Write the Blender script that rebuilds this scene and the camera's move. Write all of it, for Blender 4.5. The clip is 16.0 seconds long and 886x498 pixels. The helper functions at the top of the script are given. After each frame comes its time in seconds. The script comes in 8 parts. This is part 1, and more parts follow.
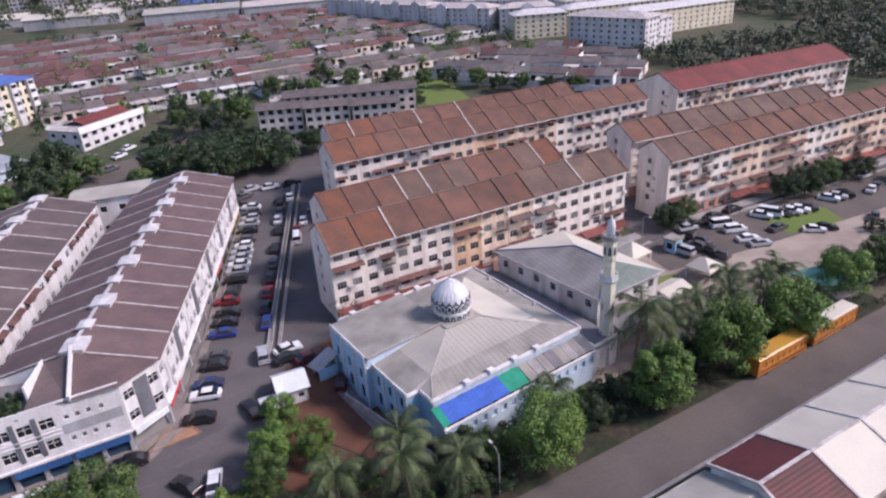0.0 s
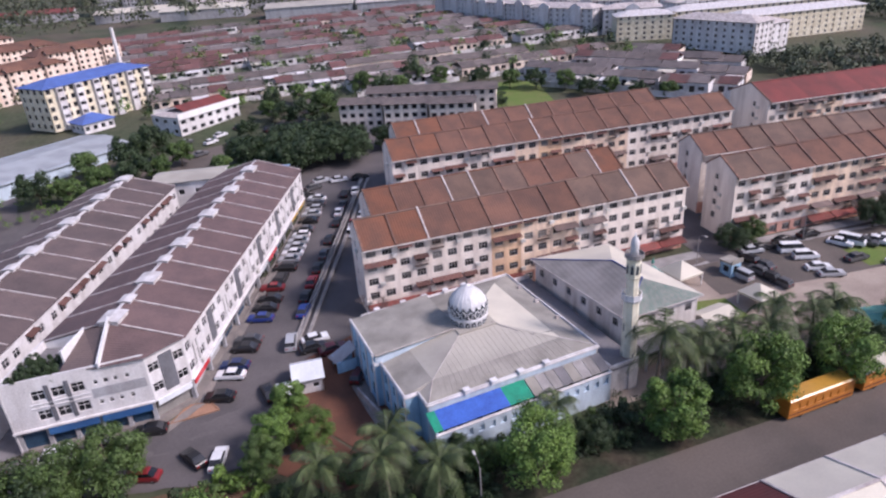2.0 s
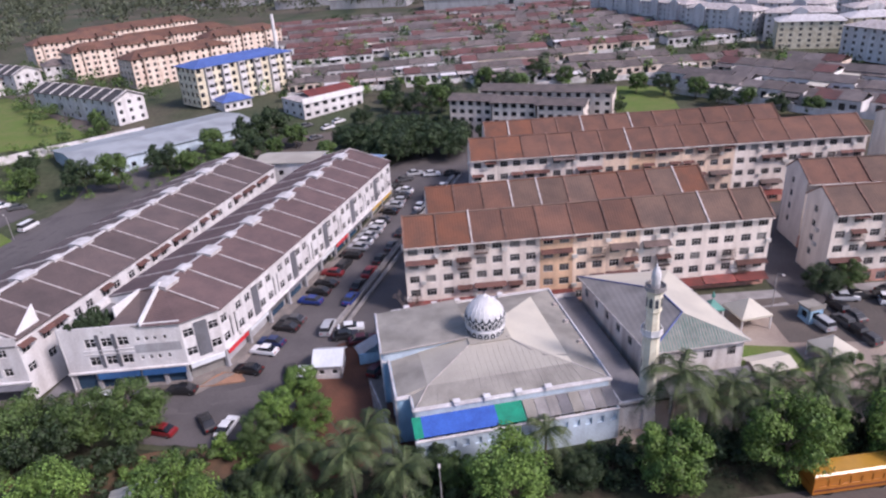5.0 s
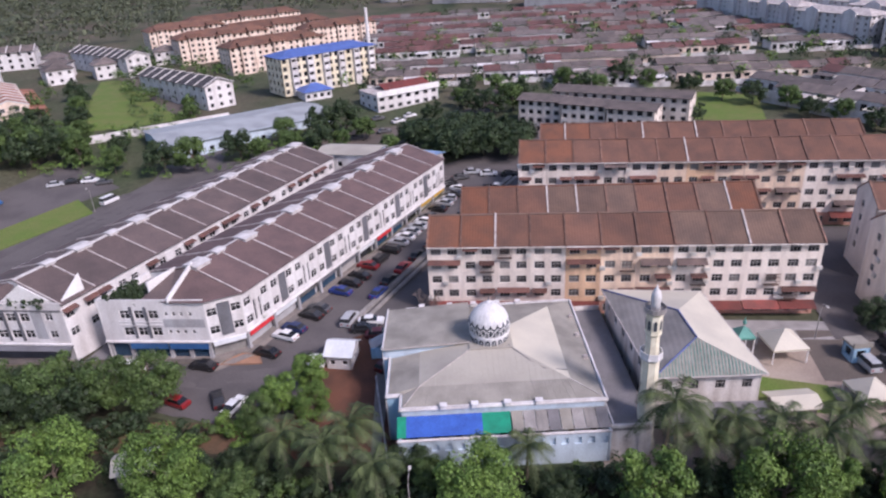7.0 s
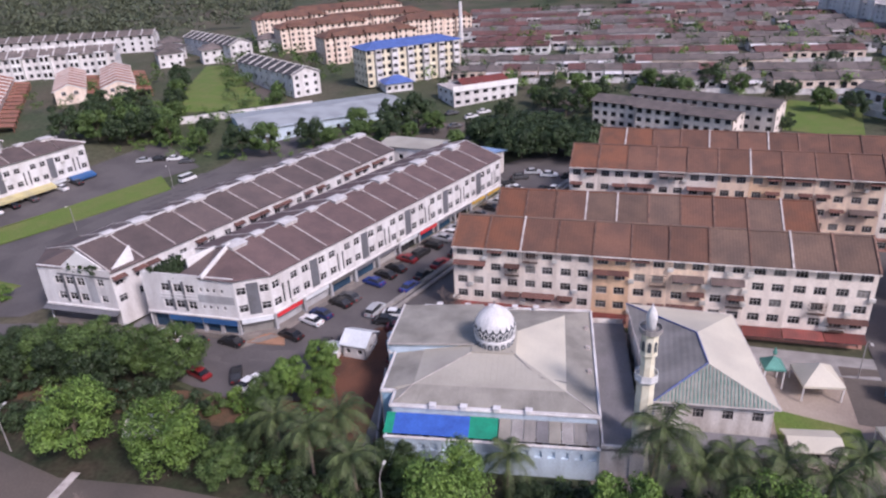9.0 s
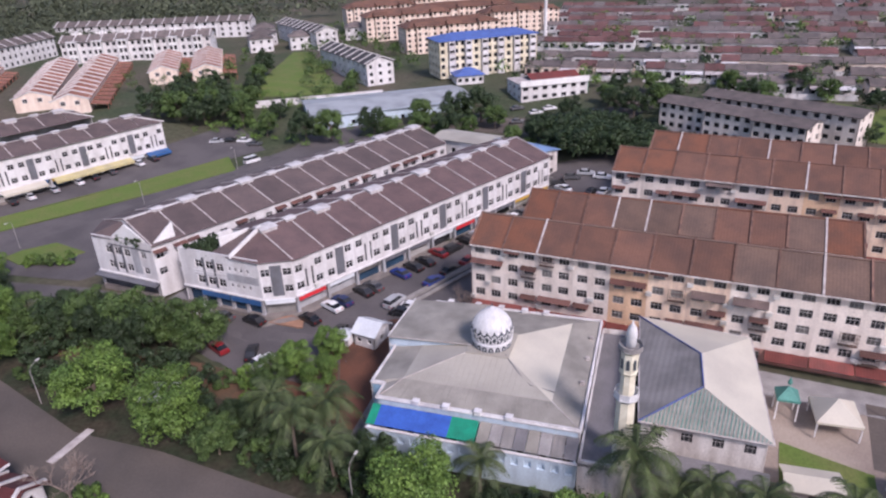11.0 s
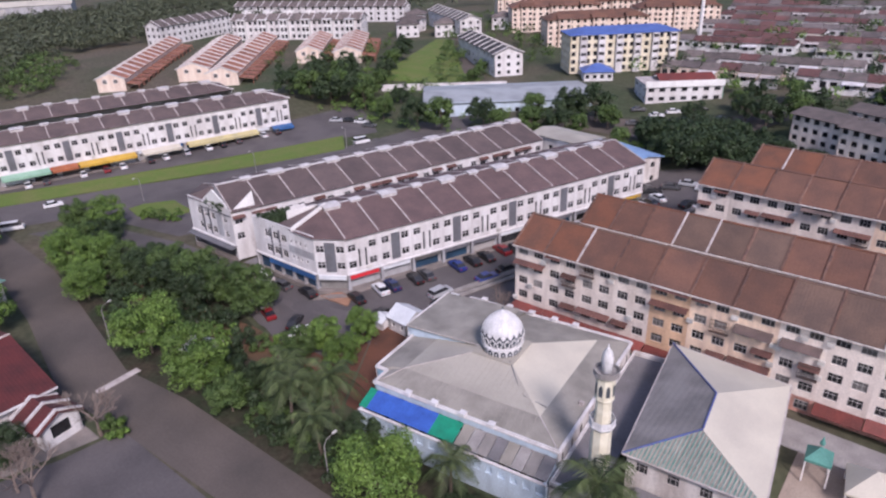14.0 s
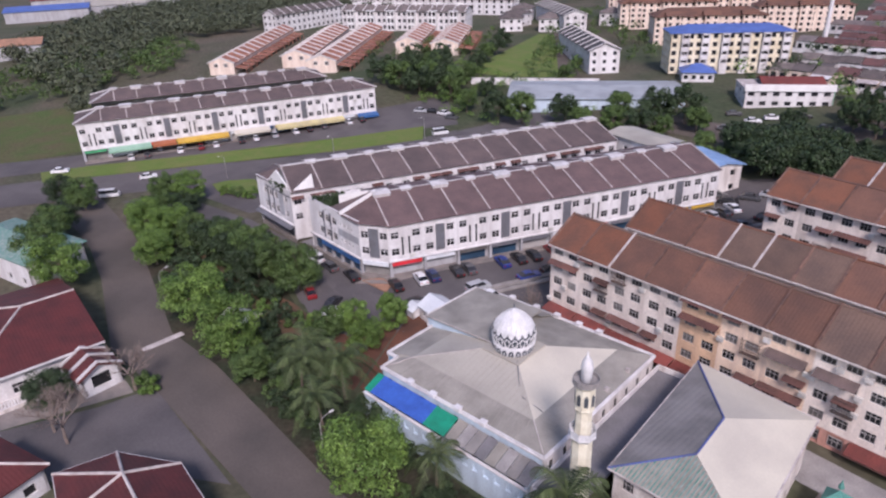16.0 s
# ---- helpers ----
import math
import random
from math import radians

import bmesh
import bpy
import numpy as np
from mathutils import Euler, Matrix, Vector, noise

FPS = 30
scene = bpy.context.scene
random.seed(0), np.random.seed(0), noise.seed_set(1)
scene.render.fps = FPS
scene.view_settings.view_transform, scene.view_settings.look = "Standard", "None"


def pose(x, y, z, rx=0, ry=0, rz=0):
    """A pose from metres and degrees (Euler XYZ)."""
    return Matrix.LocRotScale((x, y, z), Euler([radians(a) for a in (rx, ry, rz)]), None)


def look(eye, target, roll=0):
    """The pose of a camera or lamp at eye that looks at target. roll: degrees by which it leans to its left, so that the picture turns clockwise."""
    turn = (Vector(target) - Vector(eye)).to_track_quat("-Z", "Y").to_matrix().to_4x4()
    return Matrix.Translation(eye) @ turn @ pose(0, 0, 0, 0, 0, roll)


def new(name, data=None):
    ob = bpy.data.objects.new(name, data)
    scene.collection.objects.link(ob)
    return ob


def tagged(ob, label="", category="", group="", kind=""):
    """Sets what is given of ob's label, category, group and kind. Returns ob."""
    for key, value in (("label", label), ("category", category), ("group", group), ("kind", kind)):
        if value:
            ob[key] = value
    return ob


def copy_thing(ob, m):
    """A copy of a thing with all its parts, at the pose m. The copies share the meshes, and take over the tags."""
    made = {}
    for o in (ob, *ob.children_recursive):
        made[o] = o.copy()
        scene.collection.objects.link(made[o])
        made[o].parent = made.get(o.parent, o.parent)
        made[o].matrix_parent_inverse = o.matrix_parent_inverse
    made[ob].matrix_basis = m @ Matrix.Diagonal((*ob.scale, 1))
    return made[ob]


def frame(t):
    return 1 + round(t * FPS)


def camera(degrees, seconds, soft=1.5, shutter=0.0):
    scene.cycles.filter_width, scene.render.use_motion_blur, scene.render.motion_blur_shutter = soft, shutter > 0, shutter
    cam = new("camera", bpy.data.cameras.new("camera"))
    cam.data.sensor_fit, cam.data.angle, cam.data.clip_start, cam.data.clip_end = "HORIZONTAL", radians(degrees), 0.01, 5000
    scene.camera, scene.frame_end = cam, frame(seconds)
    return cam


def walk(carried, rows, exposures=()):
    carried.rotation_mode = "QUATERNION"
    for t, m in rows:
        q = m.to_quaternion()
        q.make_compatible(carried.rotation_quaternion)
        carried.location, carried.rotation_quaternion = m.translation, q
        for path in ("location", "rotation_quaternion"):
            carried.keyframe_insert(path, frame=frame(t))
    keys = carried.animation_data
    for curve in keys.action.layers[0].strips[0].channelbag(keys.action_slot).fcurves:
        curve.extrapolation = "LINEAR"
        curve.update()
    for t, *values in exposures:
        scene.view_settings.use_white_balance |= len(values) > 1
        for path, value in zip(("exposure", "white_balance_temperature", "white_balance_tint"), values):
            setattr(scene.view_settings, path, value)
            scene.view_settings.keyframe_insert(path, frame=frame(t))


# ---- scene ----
cam = camera(66.9, 16.0, soft=2.3)
PATH = [
    (0, (-37.776, -72.3, 58.433), (-36.953, -70.696, 57.567), -4.0),
    (0.5, (-35.05, -73.545, 58.428), (-34.296, -71.906, 57.565), -4.0),
    (1, (-32.246, -74.639, 58.452), (-31.564, -72.967, 57.591), -4.0),
    (1.5, (-29.327, -75.698, 58.47), (-28.721, -73.995, 57.613), -4.1),
    (2, (-26.325, -76.668, 58.492), (-25.799, -74.936, 57.638), -4.1),
    (2.5, (-23.314, -77.48, 58.552), (-22.869, -75.725, 57.701), -4.1),
    (3, (-20.281, -78.055, 58.586), (-19.916, -76.282, 57.738), -4.0),
    (3.5, (-17.247, -78.463, 58.571), (-16.959, -76.674, 57.726), -4.0),
    (4, (-14.319, -78.703, 58.527), (-14.1, -76.903, 57.683), -3.9),
    (6.5, (0.792, -78.284, 58.662), (0.643, -76.475, 57.82), -3.5),
    (7, (3.845, -77.842, 58.652), (3.625, -76.041, 57.811), -3.4),
    (7.5, (6.84, -77.347, 58.618), (6.549, -75.556, 57.779), -3.3),
    (8, (9.864, -76.704, 58.611), (9.496, -74.926, 57.771), -3.1),
    (8.5, (12.762, -75.987, 58.634), (12.321, -74.227, 57.793), -3.1),
    (9, (15.652, -75.194, 58.63), (15.137, -73.455, 57.788), -3.0),
    (11.5, (29.322, -69.464, 58.975), (28.49, -67.859, 58.118), -2.5),
    (12, (31.831, -67.992, 58.953), (30.935, -66.423, 58.095), -2.3),
    (12.5, (34.304, -66.352, 58.878), (33.339, -64.825, 58.019), -2.2),
    (13, (36.68, -64.598, 58.823), (35.648, -63.115, 57.963), -2.2),
    (13.5, (39.026, -62.755, 58.667), (37.932, -61.319, 57.807), -2.1),
    (14, (41.197, -60.808, 58.444), (40.042, -59.421, 57.582), -2.1),
    (14.5, (43.293, -58.797, 58.15), (42.077, -57.464, 57.288), -2.1),
    (15, (45.359, -56.73, 57.882), (44.082, -55.455, 57.019), -2.1),
    (15.5, (47.449, -54.598, 57.668), (46.116, -53.382, 56.805), -1.9),
    (16, (49.526, -52.354, 57.495), (48.14, -51.2, 56.631), -2.1),
]
walk(cam, [(t, look(eye, target, roll)) for t, eye, target, roll in PATH], [(0, 0.12, 5650, 24), (8, 0.03, 5650, 24), (16, -0.12, 5650, 24)])

# ---- world and sun ----
SUN_EL, SUN_DIR = radians(43), Vector((0.82, -0.57, 0))
world = bpy.data.worlds.new("sky")
world.use_nodes = True
scene.world = world
wn = world.node_tree.nodes
sky = wn.new("ShaderNodeTexSky")
sky.sky_type, sky.sun_disc = "NISHITA", False
sky.sun_elevation, sky.sun_rotation = SUN_EL, math.atan2(SUN_DIR.x, SUN_DIR.y)
sky.air_density, sky.dust_density, sky.ozone_density = 1.2, 2.5, 1.0
world.node_tree.links.new(sky.outputs[0], wn["Background"].inputs[0])
wn["Background"].inputs[1].default_value = 0.13
sun_data = bpy.data.lights.new("sun", "SUN")
sun_data.energy, sun_data.angle, sun_data.color = 3.5, radians(12), (1.0, 0.86, 0.71)
sun = new("sun", sun_data)
d_sun = SUN_DIR.normalized() * math.cos(SUN_EL) + Vector((0, 0, math.sin(SUN_EL)))
sun.matrix_world = look(d_sun * 300, (0, 0, 0))


# ---- small builders ----
class MB:
    """Collects vertices and faces for one mesh."""

    def __init__(self):
        self.v, self.f = [], []

    def poly(self, pts):
        n = len(self.v)
        self.v += [tuple(p) for p in pts]
        self.f.append(tuple(range(n, n + len(pts))))
        return self

    def hexa(self, p):
        n = len(self.v)
        self.v += [tuple(q) for q in p]
        for a in ((0, 3, 2, 1), (4, 5, 6, 7), (0, 1, 5, 4), (1, 2, 6, 5), (2, 3, 7, 6), (3, 0, 4, 7)):
            self.f.append(tuple(n + k for k in a))
        return self

    def box(self, x0, x1, y0, y1, z0, z1):
        return self.hexa([(x0, y0, z0), (x1, y0, z0), (x1, y1, z0), (x0, y1, z0), (x0, y0, z1), (x1, y0, z1), (x1, y1, z1), (x0, y1, z1)])

    def slab(self, quad, t):
        """A plate of four corners with thickness t downwards."""
        return self.hexa([(x, y, z - t) for x, y, z in quad] + list(quad))

    def prism(self, ring, z0, z1):
        n, k = len(self.v), len(ring)
        self.v += [(x, y, z0) for x, y in ring] + [(x, y, z1) for x, y in ring]
        self.f += [tuple(range(n + k, n + 2 * k)), tuple(range(n + k - 1, n - 1, -1))]
        self.f += [(n + i, n + (i + 1) % k, n + k + (i + 1) % k, n + k + i) for i in range(k)]
        return self

    def lathe(self, prof, seg=12, cx=0.0, cy=0.0, turn=0.0):
        n = len(self.v)
        for r, z in prof:
            self.v += [(cx + r * math.cos(turn + 2 * math.pi * i / seg), cy + r * math.sin(turn + 2 * math.pi * i / seg), z) for i in range(seg)]
        for k in range(len(prof) - 1):
            self.f += [(n + k * seg + i, n + k * seg + (i + 1) % seg, n + (k + 1) * seg + (i + 1) % seg, n + (k + 1) * seg + i) for i in range(seg)]
        self.f.append(tuple(range(n + (len(prof) - 1) * seg, n + len(prof) * seg)))
        self.f.append(tuple(range(n + seg - 1, n - 1, -1)))
        return self

    def tube(self, pts, radii, seg=6):
        n = len(self.v)
        for k, p in enumerate(pts):
            p = Vector(p)
            d = (Vector(pts[min(k + 1, len(pts) - 1)]) - Vector(pts[max(k - 1, 0)])).normalized()
            a = d.orthogonal().normalized()
            b = d.cross(a)
            self.v += [tuple(p + radii[k] * (math.cos(2 * math.pi * i / seg) * a + math.sin(2 * math.pi * i / seg) * b)) for i in range(seg)]
        for k in range(len(pts) - 1):
            self.f += [(n + k * seg + i, n + k * seg + (i + 1) % seg, n + (k + 1) * seg + (i + 1) % seg, n + (k + 1) * seg + i) for i in range(seg)]
        return self

    def wall(self, p, q, z0, z1, ops=(), th=0.22):
        """An upright wall from p to q, seen from the right of that line, with openings (a, b, low, high) and their reveals."""
        p, q = Vector((p[0], p[1], 0)), Vector((q[0], q[1], 0))
        w = (q - p).length
        d = (q - p) / w
        inn = Vector((-d.y, d.x, 0))

        def at(s, z, k=0.0):
            return tuple(p + d * s + inn * k + Vector((0, 0, z)))

        xs = sorted({0.0, w, *[v for o in ops for v in o[:2]]})
        zs = sorted({z0, z1, *[v for o in ops for v in o[2:4]]})
        for x0, x1 in zip(xs, xs[1:]):
            run = None
            for a, b in zip(zs, zs[1:]):
                mx, mz = (x0 + x1) / 2, (a + b) / 2
                if any(o[0] < mx < o[1] and o[2] < mz < o[3] for o in ops):
                    if run:
                        self.poly([at(x0, run[0]), at(x1, run[0]), at(x1, run[1]), at(x0, run[1])])
                    run = None
                else:
                    run = (run[0], b) if run else (a, b)
            if run:
                self.poly([at(x0, run[0]), at(x1, run[0]), at(x1, run[1]), at(x0, run[1])])
        for a, b, lo, hi in ops:
            self.poly([at(a, lo), at(b, lo), at(b, lo, th), at(a, lo, th)])
            self.poly([at(a, hi, th), at(b, hi, th), at(b, hi), at(a, hi)])
            self.poly([at(a, lo), at(a, lo, th), at(a, hi, th), at(a, hi)])
            self.poly([at(b, lo, th), at(b, lo), at(b, hi), at(b, hi, th)])
        self.poly([at(w, z0, th + 0.02), at(0, z0, th + 0.02), at(0, z1, th + 0.02), at(w, z1, th + 0.02)])
        self.poly([at(0, z1), at(w, z1), at(w, z1, th + 0.02), at(0, z1, th + 0.02)])
        self.poly([at(0, z0), at(0, z1), at(0, z1, th + 0.02), at(0, z0, th + 0.02)])
        self.poly([at(w, z1), at(w, z0), at(w, z0, th + 0.02), at(w, z1, th + 0.02)])
        return self

    def mesh(self, name, mat, smooth=False):
        me = bpy.data.meshes.new(name)
        me.from_pydata(self.v, [], self.f)
        if smooth:
            me.polygons.foreach_set("use_smooth", [True] * len(me.polygons))
        me.materials.append(mat)
        me.update()
        return me


def part(name, me, parent, m=None, label=""):
    """Links a mesh as one object under a thing or a part."""
    ob = new(name, me)
    ob.parent = parent
    if m is not None:
        ob.matrix_basis = m
    if label:
        tagged(ob, label)
    return ob


def thing(name, m, label, category, group="", kind=""):
    ob = new(name)
    ob.empty_display_size = 0.5
    ob.matrix_world = m
    return tagged(ob, label, category, group, kind)


def solid(name, me, label, category, kind="", m=None, group=""):
    ob = new(name, me)
    if m is not None:
        ob.matrix_world = m
    return tagged(ob, label, category, group, kind)


def smooth_step(a, b, x):
    t = min(1.0, max(0.0, (x - a) / (b - a)))
    return t * t * (3 - 2 * t)


def gz(x, y):
    """The height of the ground."""
    r = y + 0.45 * max(0.0, -x - 40)
    return 1.6 * smooth_step(118, 150, -x) + 1.3 * smooth_step(-2, 14, y) * smooth_step(-100, -66, x) + 8.4 * smooth_step(40, 190, r) + 0.01 * min(300.0, max(0.0, r - 190))


# ---- materials ----
def paint(name, c1, c2=None, rough=0.8, scale=0.35, fine=5.0, bump=0.15, metal=0.0, rnd=0.0, grain=0.16, wave=None, streak=0.0, spec=0.3, island=0.0):
    """Two colours mixed in patches, a fine grain, optional ribs (wave), run-down streaks and a change from piece to piece."""
    mat = bpy.data.materials.new(name)
    mat.use_nodes = True
    n, lk = mat.node_tree.nodes, mat.node_tree.links
    bsdf = n["Principled BSDF"]
    bsdf.inputs["Roughness"].default_value, bsdf.inputs["Metallic"].default_value = rough, metal
    bsdf.inputs["Specular IOR Level"].default_value = spec
    c2 = c2 or tuple(0.72 * v for v in c1)
    tc, info = n.new("ShaderNodeTexCoord"), n.new("ShaderNodeObjectInfo")
    off = n.new("ShaderNodeVectorMath")
    off.operation = "ADD"
    sc = n.new("ShaderNodeMath")
    sc.operation, sc.inputs[1].default_value = "MULTIPLY", 57.0
    lk.new(info.outputs["Random"], sc.inputs[0])
    lk.new(tc.outputs["Object"], off.inputs[0])
    lk.new(sc.outputs[0], off.inputs[1])
    big, small = n.new("ShaderNodeTexNoise"), n.new("ShaderNodeTexNoise")
    big.inputs["Scale"].default_value, big.inputs["Detail"].default_value = scale, 5
    small.inputs["Scale"].default_value, small.inputs["Detail"].default_value = fine, 3
    for t in (big, small):
        lk.new(off.outputs[0], t.inputs["Vector"])
    if streak:
        mp = n.new("ShaderNodeMapping")
        mp.inputs["Scale"].default_value = (1.0, 1.0, streak)
        lk.new(off.outputs[0], mp.inputs["Vector"])
        lk.new(mp.outputs[0], big.inputs["Vector"])
    ramp = n.new("ShaderNodeMapRange")
    ramp.inputs["From Min"].default_value, ramp.inputs["From Max"].default_value = 0.38, 0.66
    lk.new(big.outputs["Fac"], ramp.inputs["Value"])
    mix = n.new("ShaderNodeMix")
    mix.data_type = "RGBA"
    mix.inputs["A"].default_value, mix.inputs["B"].default_value = (*c1, 1), (*c2, 1)
    lk.new(ramp.outputs[0], mix.inputs["Factor"])
    hsv = n.new("ShaderNodeHueSaturation")
    lk.new(mix.outputs["Result"], hsv.inputs["Color"])
    v = n.new("ShaderNodeMapRange")
    v.inputs["To Min"].default_value, v.inputs["To Max"].default_value = 1 - grain, 1 + grain
    lk.new(small.outputs["Fac"], v.inputs["Value"])
    v.inputs["From Min"].default_value, v.inputs["From Max"].default_value = 0.25, 0.75
    val = v.outputs[0]
    for amount, source in ((rnd, info.outputs["Random"]), (island, n.new("ShaderNodeNewGeometry").outputs["Random Per Island"] if island else None)):
        if amount:
            r = n.new("ShaderNodeMapRange")
            r.inputs["To Min"].default_value, r.inputs["To Max"].default_value = 1 - amount, 1 + amount
            lk.new(source, r.inputs["Value"])
            m = n.new("ShaderNodeMath")
            m.operation = "MULTIPLY"
            lk.new(val, m.inputs[0])
            lk.new(r.outputs[0], m.inputs[1])
            val = m.outputs[0]
    lk.new(val, hsv.inputs["Value"])
    lk.new(hsv.outputs[0], bsdf.inputs["Base Color"])
    if bump or wave:
        b = n.new("ShaderNodeBump")
        b.inputs["Strength"].default_value, b.inputs["Distance"].default_value = max(bump, 0.05), 0.05
        lk.new(small.outputs["Fac"], b.inputs["Height"])
        if wave:
            w = n.new("ShaderNodeTexWave")
            w.bands_direction = wave[0]
            w.inputs["Scale"].default_value = wave[1] * 0.22
            lk.new(tc.outputs["Object"], w.inputs["Vector"])
            b2 = n.new("ShaderNodeBump")
            b2.inputs["Strength"].default_value, b2.inputs["Distance"].default_value = 0.35, 0.05
            lk.new(w.outputs["Fac"], b2.inputs["Height"])
            lk.new(b.outputs[0], b2.inputs["Normal"])
            b = b2
        lk.new(b.outputs[0], bsdf.inputs["Normal"])
    return mat


WHITE = paint("white_render", (0.72, 0.70, 0.70), (0.55, 0.52, 0.515), rough=0.75, scale=0.5, streak=0.25)
WHITE_OLD = paint("weathered_white_render", (0.72, 0.68, 0.65), (0.46, 0.41, 0.38), scale=0.6, streak=0.2, rnd=0.05)
PEACH = paint("peach_render", (0.78, 0.54, 0.35), (0.61, 0.41, 0.27), scale=0.6, streak=0.2, rnd=0.05)
CREAM = paint("cream_render", (0.80, 0.63, 0.48), (0.58, 0.44, 0.35), scale=0.6, streak=0.2, rnd=0.05)
CREAM_L = paint("pale_peach_render", (0.80, 0.68, 0.58), (0.66, 0.52, 0.43), scale=0.6, streak=0.3)
PINK = paint("pink_render", (0.55, 0.30, 0.24), (0.38, 0.22, 0.18), scale=0.7, streak=0.3, rnd=0.1)
GREY_W = paint("grey_blue_render", (0.42, 0.42, 0.44), (0.33, 0.32, 0.33), scale=0.5, streak=0.3)
PANEL_G = paint("dark_grey_panel", (0.16, 0.16, 0.18), (0.12, 0.12, 0.13), rough=0.6)
LBLUE = paint("light_blue_render", (0.40, 0.60, 0.76), (0.30, 0.47, 0.62), scale=0.6, streak=0.3)
PBLUE = paint("pale_blue_render", (0.56, 0.66, 0.75), (0.43, 0.51, 0.59), scale=0.6, streak=0.3)
RUST = paint("rusty_brown_sheet", (0.168, 0.088, 0.062), (0.115, 0.067, 0.053), rough=0.85, scale=0.25, rnd=0.14, wave=("X", 3.2))
RUST_O = paint("orange_rust_sheet", (0.190, 0.083, 0.050), (0.130, 0.068, 0.048), rough=0.85, scale=0.3, rnd=0.12, wave=("X", 3.2))
RUST_G = paint("grey_brown_sheet", (0.165, 0.108, 0.082), (0.115, 0.080, 0.066), rough=0.85, scale=0.25, rnd=0.14, wave=("X", 3.2))
RED_ROOF = paint("dark_red_sheet", (0.19, 0.050, 0.043), (0.135, 0.043, 0.038), rough=0.7, scale=0.2, rnd=0.08, wave=("X", 3.2))
BROWN_T = paint("brown_roof_tile", (0.150, 0.100, 0.096), (0.112, 0.078, 0.077), rough=0.75, scale=0.3, rnd=0.10, wave=("X", 4.0))
BROWN_T2 = paint("grey_brown_roof_tile", (0.135, 0.100, 0.095), (0.100, 0.078, 0.076), rough=0.75, scale=0.3, rnd=0.10, wave=("X", 4.0))
ORANGE_T = paint("orange_roof_tile", (0.34, 0.155, 0.10), (0.25, 0.115, 0.085), scale=0.5, rnd=0.15)
SLATE = paint("dark_slate_roof", (0.075, 0.070, 0.072), (0.055, 0.052, 0.055), scale=0.4, rnd=0.1)
GREY_T = paint("old_grey_roof", (0.17, 0.14, 0.13), (0.11, 0.095, 0.09), scale=0.4, rnd=0.25)
RED_F = paint("faded_red_roof", (0.155, 0.076, 0.070), (0.105, 0.060, 0.057), scale=0.4, rnd=0.25)
GREY_F = paint("faded_grey_roof", (0.165, 0.140, 0.135), (0.115, 0.10, 0.097), scale=0.4, rnd=0.25)
REDHOUSE_T = paint("maroon_roof_tile", (0.11, 0.030, 0.028), (0.075, 0.025, 0.024), rough=0.6, scale=0.4, wave=("Y", 3.0))
BLUE_S = paint("blue_sheet", (0.10, 0.16, 0.42), (0.08, 0.12, 0.32), rough=0.5, wave=("X", 3.0))
BLUE_P = paint("pale_blue_sheet", (0.27, 0.40, 0.62), (0.20, 0.30, 0.50), rough=0.5, wave=("X", 3.0))
CAP = paint("pale_roof_cap", (0.56, 0.51, 0.49), (0.36, 0.31, 0.29), scale=0.8)
CAP_P = paint("pale_sheet_vent", (0.63, 0.605, 0.60), (0.47, 0.44, 0.43), scale=0.8, rough=0.6)
DIVIDER = paint("rusty_cap", (0.20, 0.115, 0.085), (0.11, 0.07, 0.06), scale=1.0, rnd=0.3)
CONC = paint("concrete", (0.34, 0.32, 0.31), (0.24, 0.225, 0.22), scale=0.4)
CONC_D = paint("dark_concrete_deck", (0.20, 0.19, 0.20), (0.15, 0.145, 0.15), scale=0.3)
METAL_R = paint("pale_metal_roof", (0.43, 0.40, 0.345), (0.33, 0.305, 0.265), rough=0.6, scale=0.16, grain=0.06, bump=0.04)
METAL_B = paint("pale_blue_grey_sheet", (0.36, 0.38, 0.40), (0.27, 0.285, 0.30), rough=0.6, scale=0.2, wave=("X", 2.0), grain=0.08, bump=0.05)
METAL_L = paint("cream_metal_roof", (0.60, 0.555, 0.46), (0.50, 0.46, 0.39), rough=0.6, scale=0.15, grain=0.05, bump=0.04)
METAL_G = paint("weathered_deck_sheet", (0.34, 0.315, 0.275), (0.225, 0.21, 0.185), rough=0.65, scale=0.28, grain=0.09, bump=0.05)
METAL_GRN = paint("green_streaked_sheet", (0.11, 0.24, 0.20), (0.27, 0.32, 0.29), rough=0.6, scale=1.5, wave=("X", 2.5))
ASPHALT = paint("asphalt", (0.125, 0.112, 0.113), (0.088, 0.080, 0.082), rough=0.9, scale=0.12, fine=3.0, grain=0.10)
ASPHALT_L = paint("pale_asphalt", (0.132, 0.110, 0.097), (0.092, 0.080, 0.072), rough=0.9, scale=0.10, fine=3.0, grain=0.10)
PAVE = paint("paving", (0.27, 0.235, 0.215), (0.19, 0.17, 0.16), scale=0.4)
TERRA = paint("terracotta_paving", (0.36, 0.20, 0.13), (0.25, 0.15, 0.10), scale=0.5)
EARTH = paint("red_earth", (0.155, 0.070, 0.045), (0.095, 0.050, 0.036), scale=0.25, rough=0.95)
EARTH_L = paint("brown_earth", (0.135, 0.080, 0.048), (0.080, 0.062, 0.036), scale=0.3, rough=0.95, grain=0.3)
SAND = paint("pale_bare_earth", (0.36, 0.30, 0.25), (0.25, 0.20, 0.17), scale=0.15, rough=0.95)
GRASS = paint("rough_grass", (0.075, 0.105, 0.030), (0.105, 0.090, 0.045), rough=0.95, scale=0.12, fine=2.0, grain=0.3, bump=0.5)
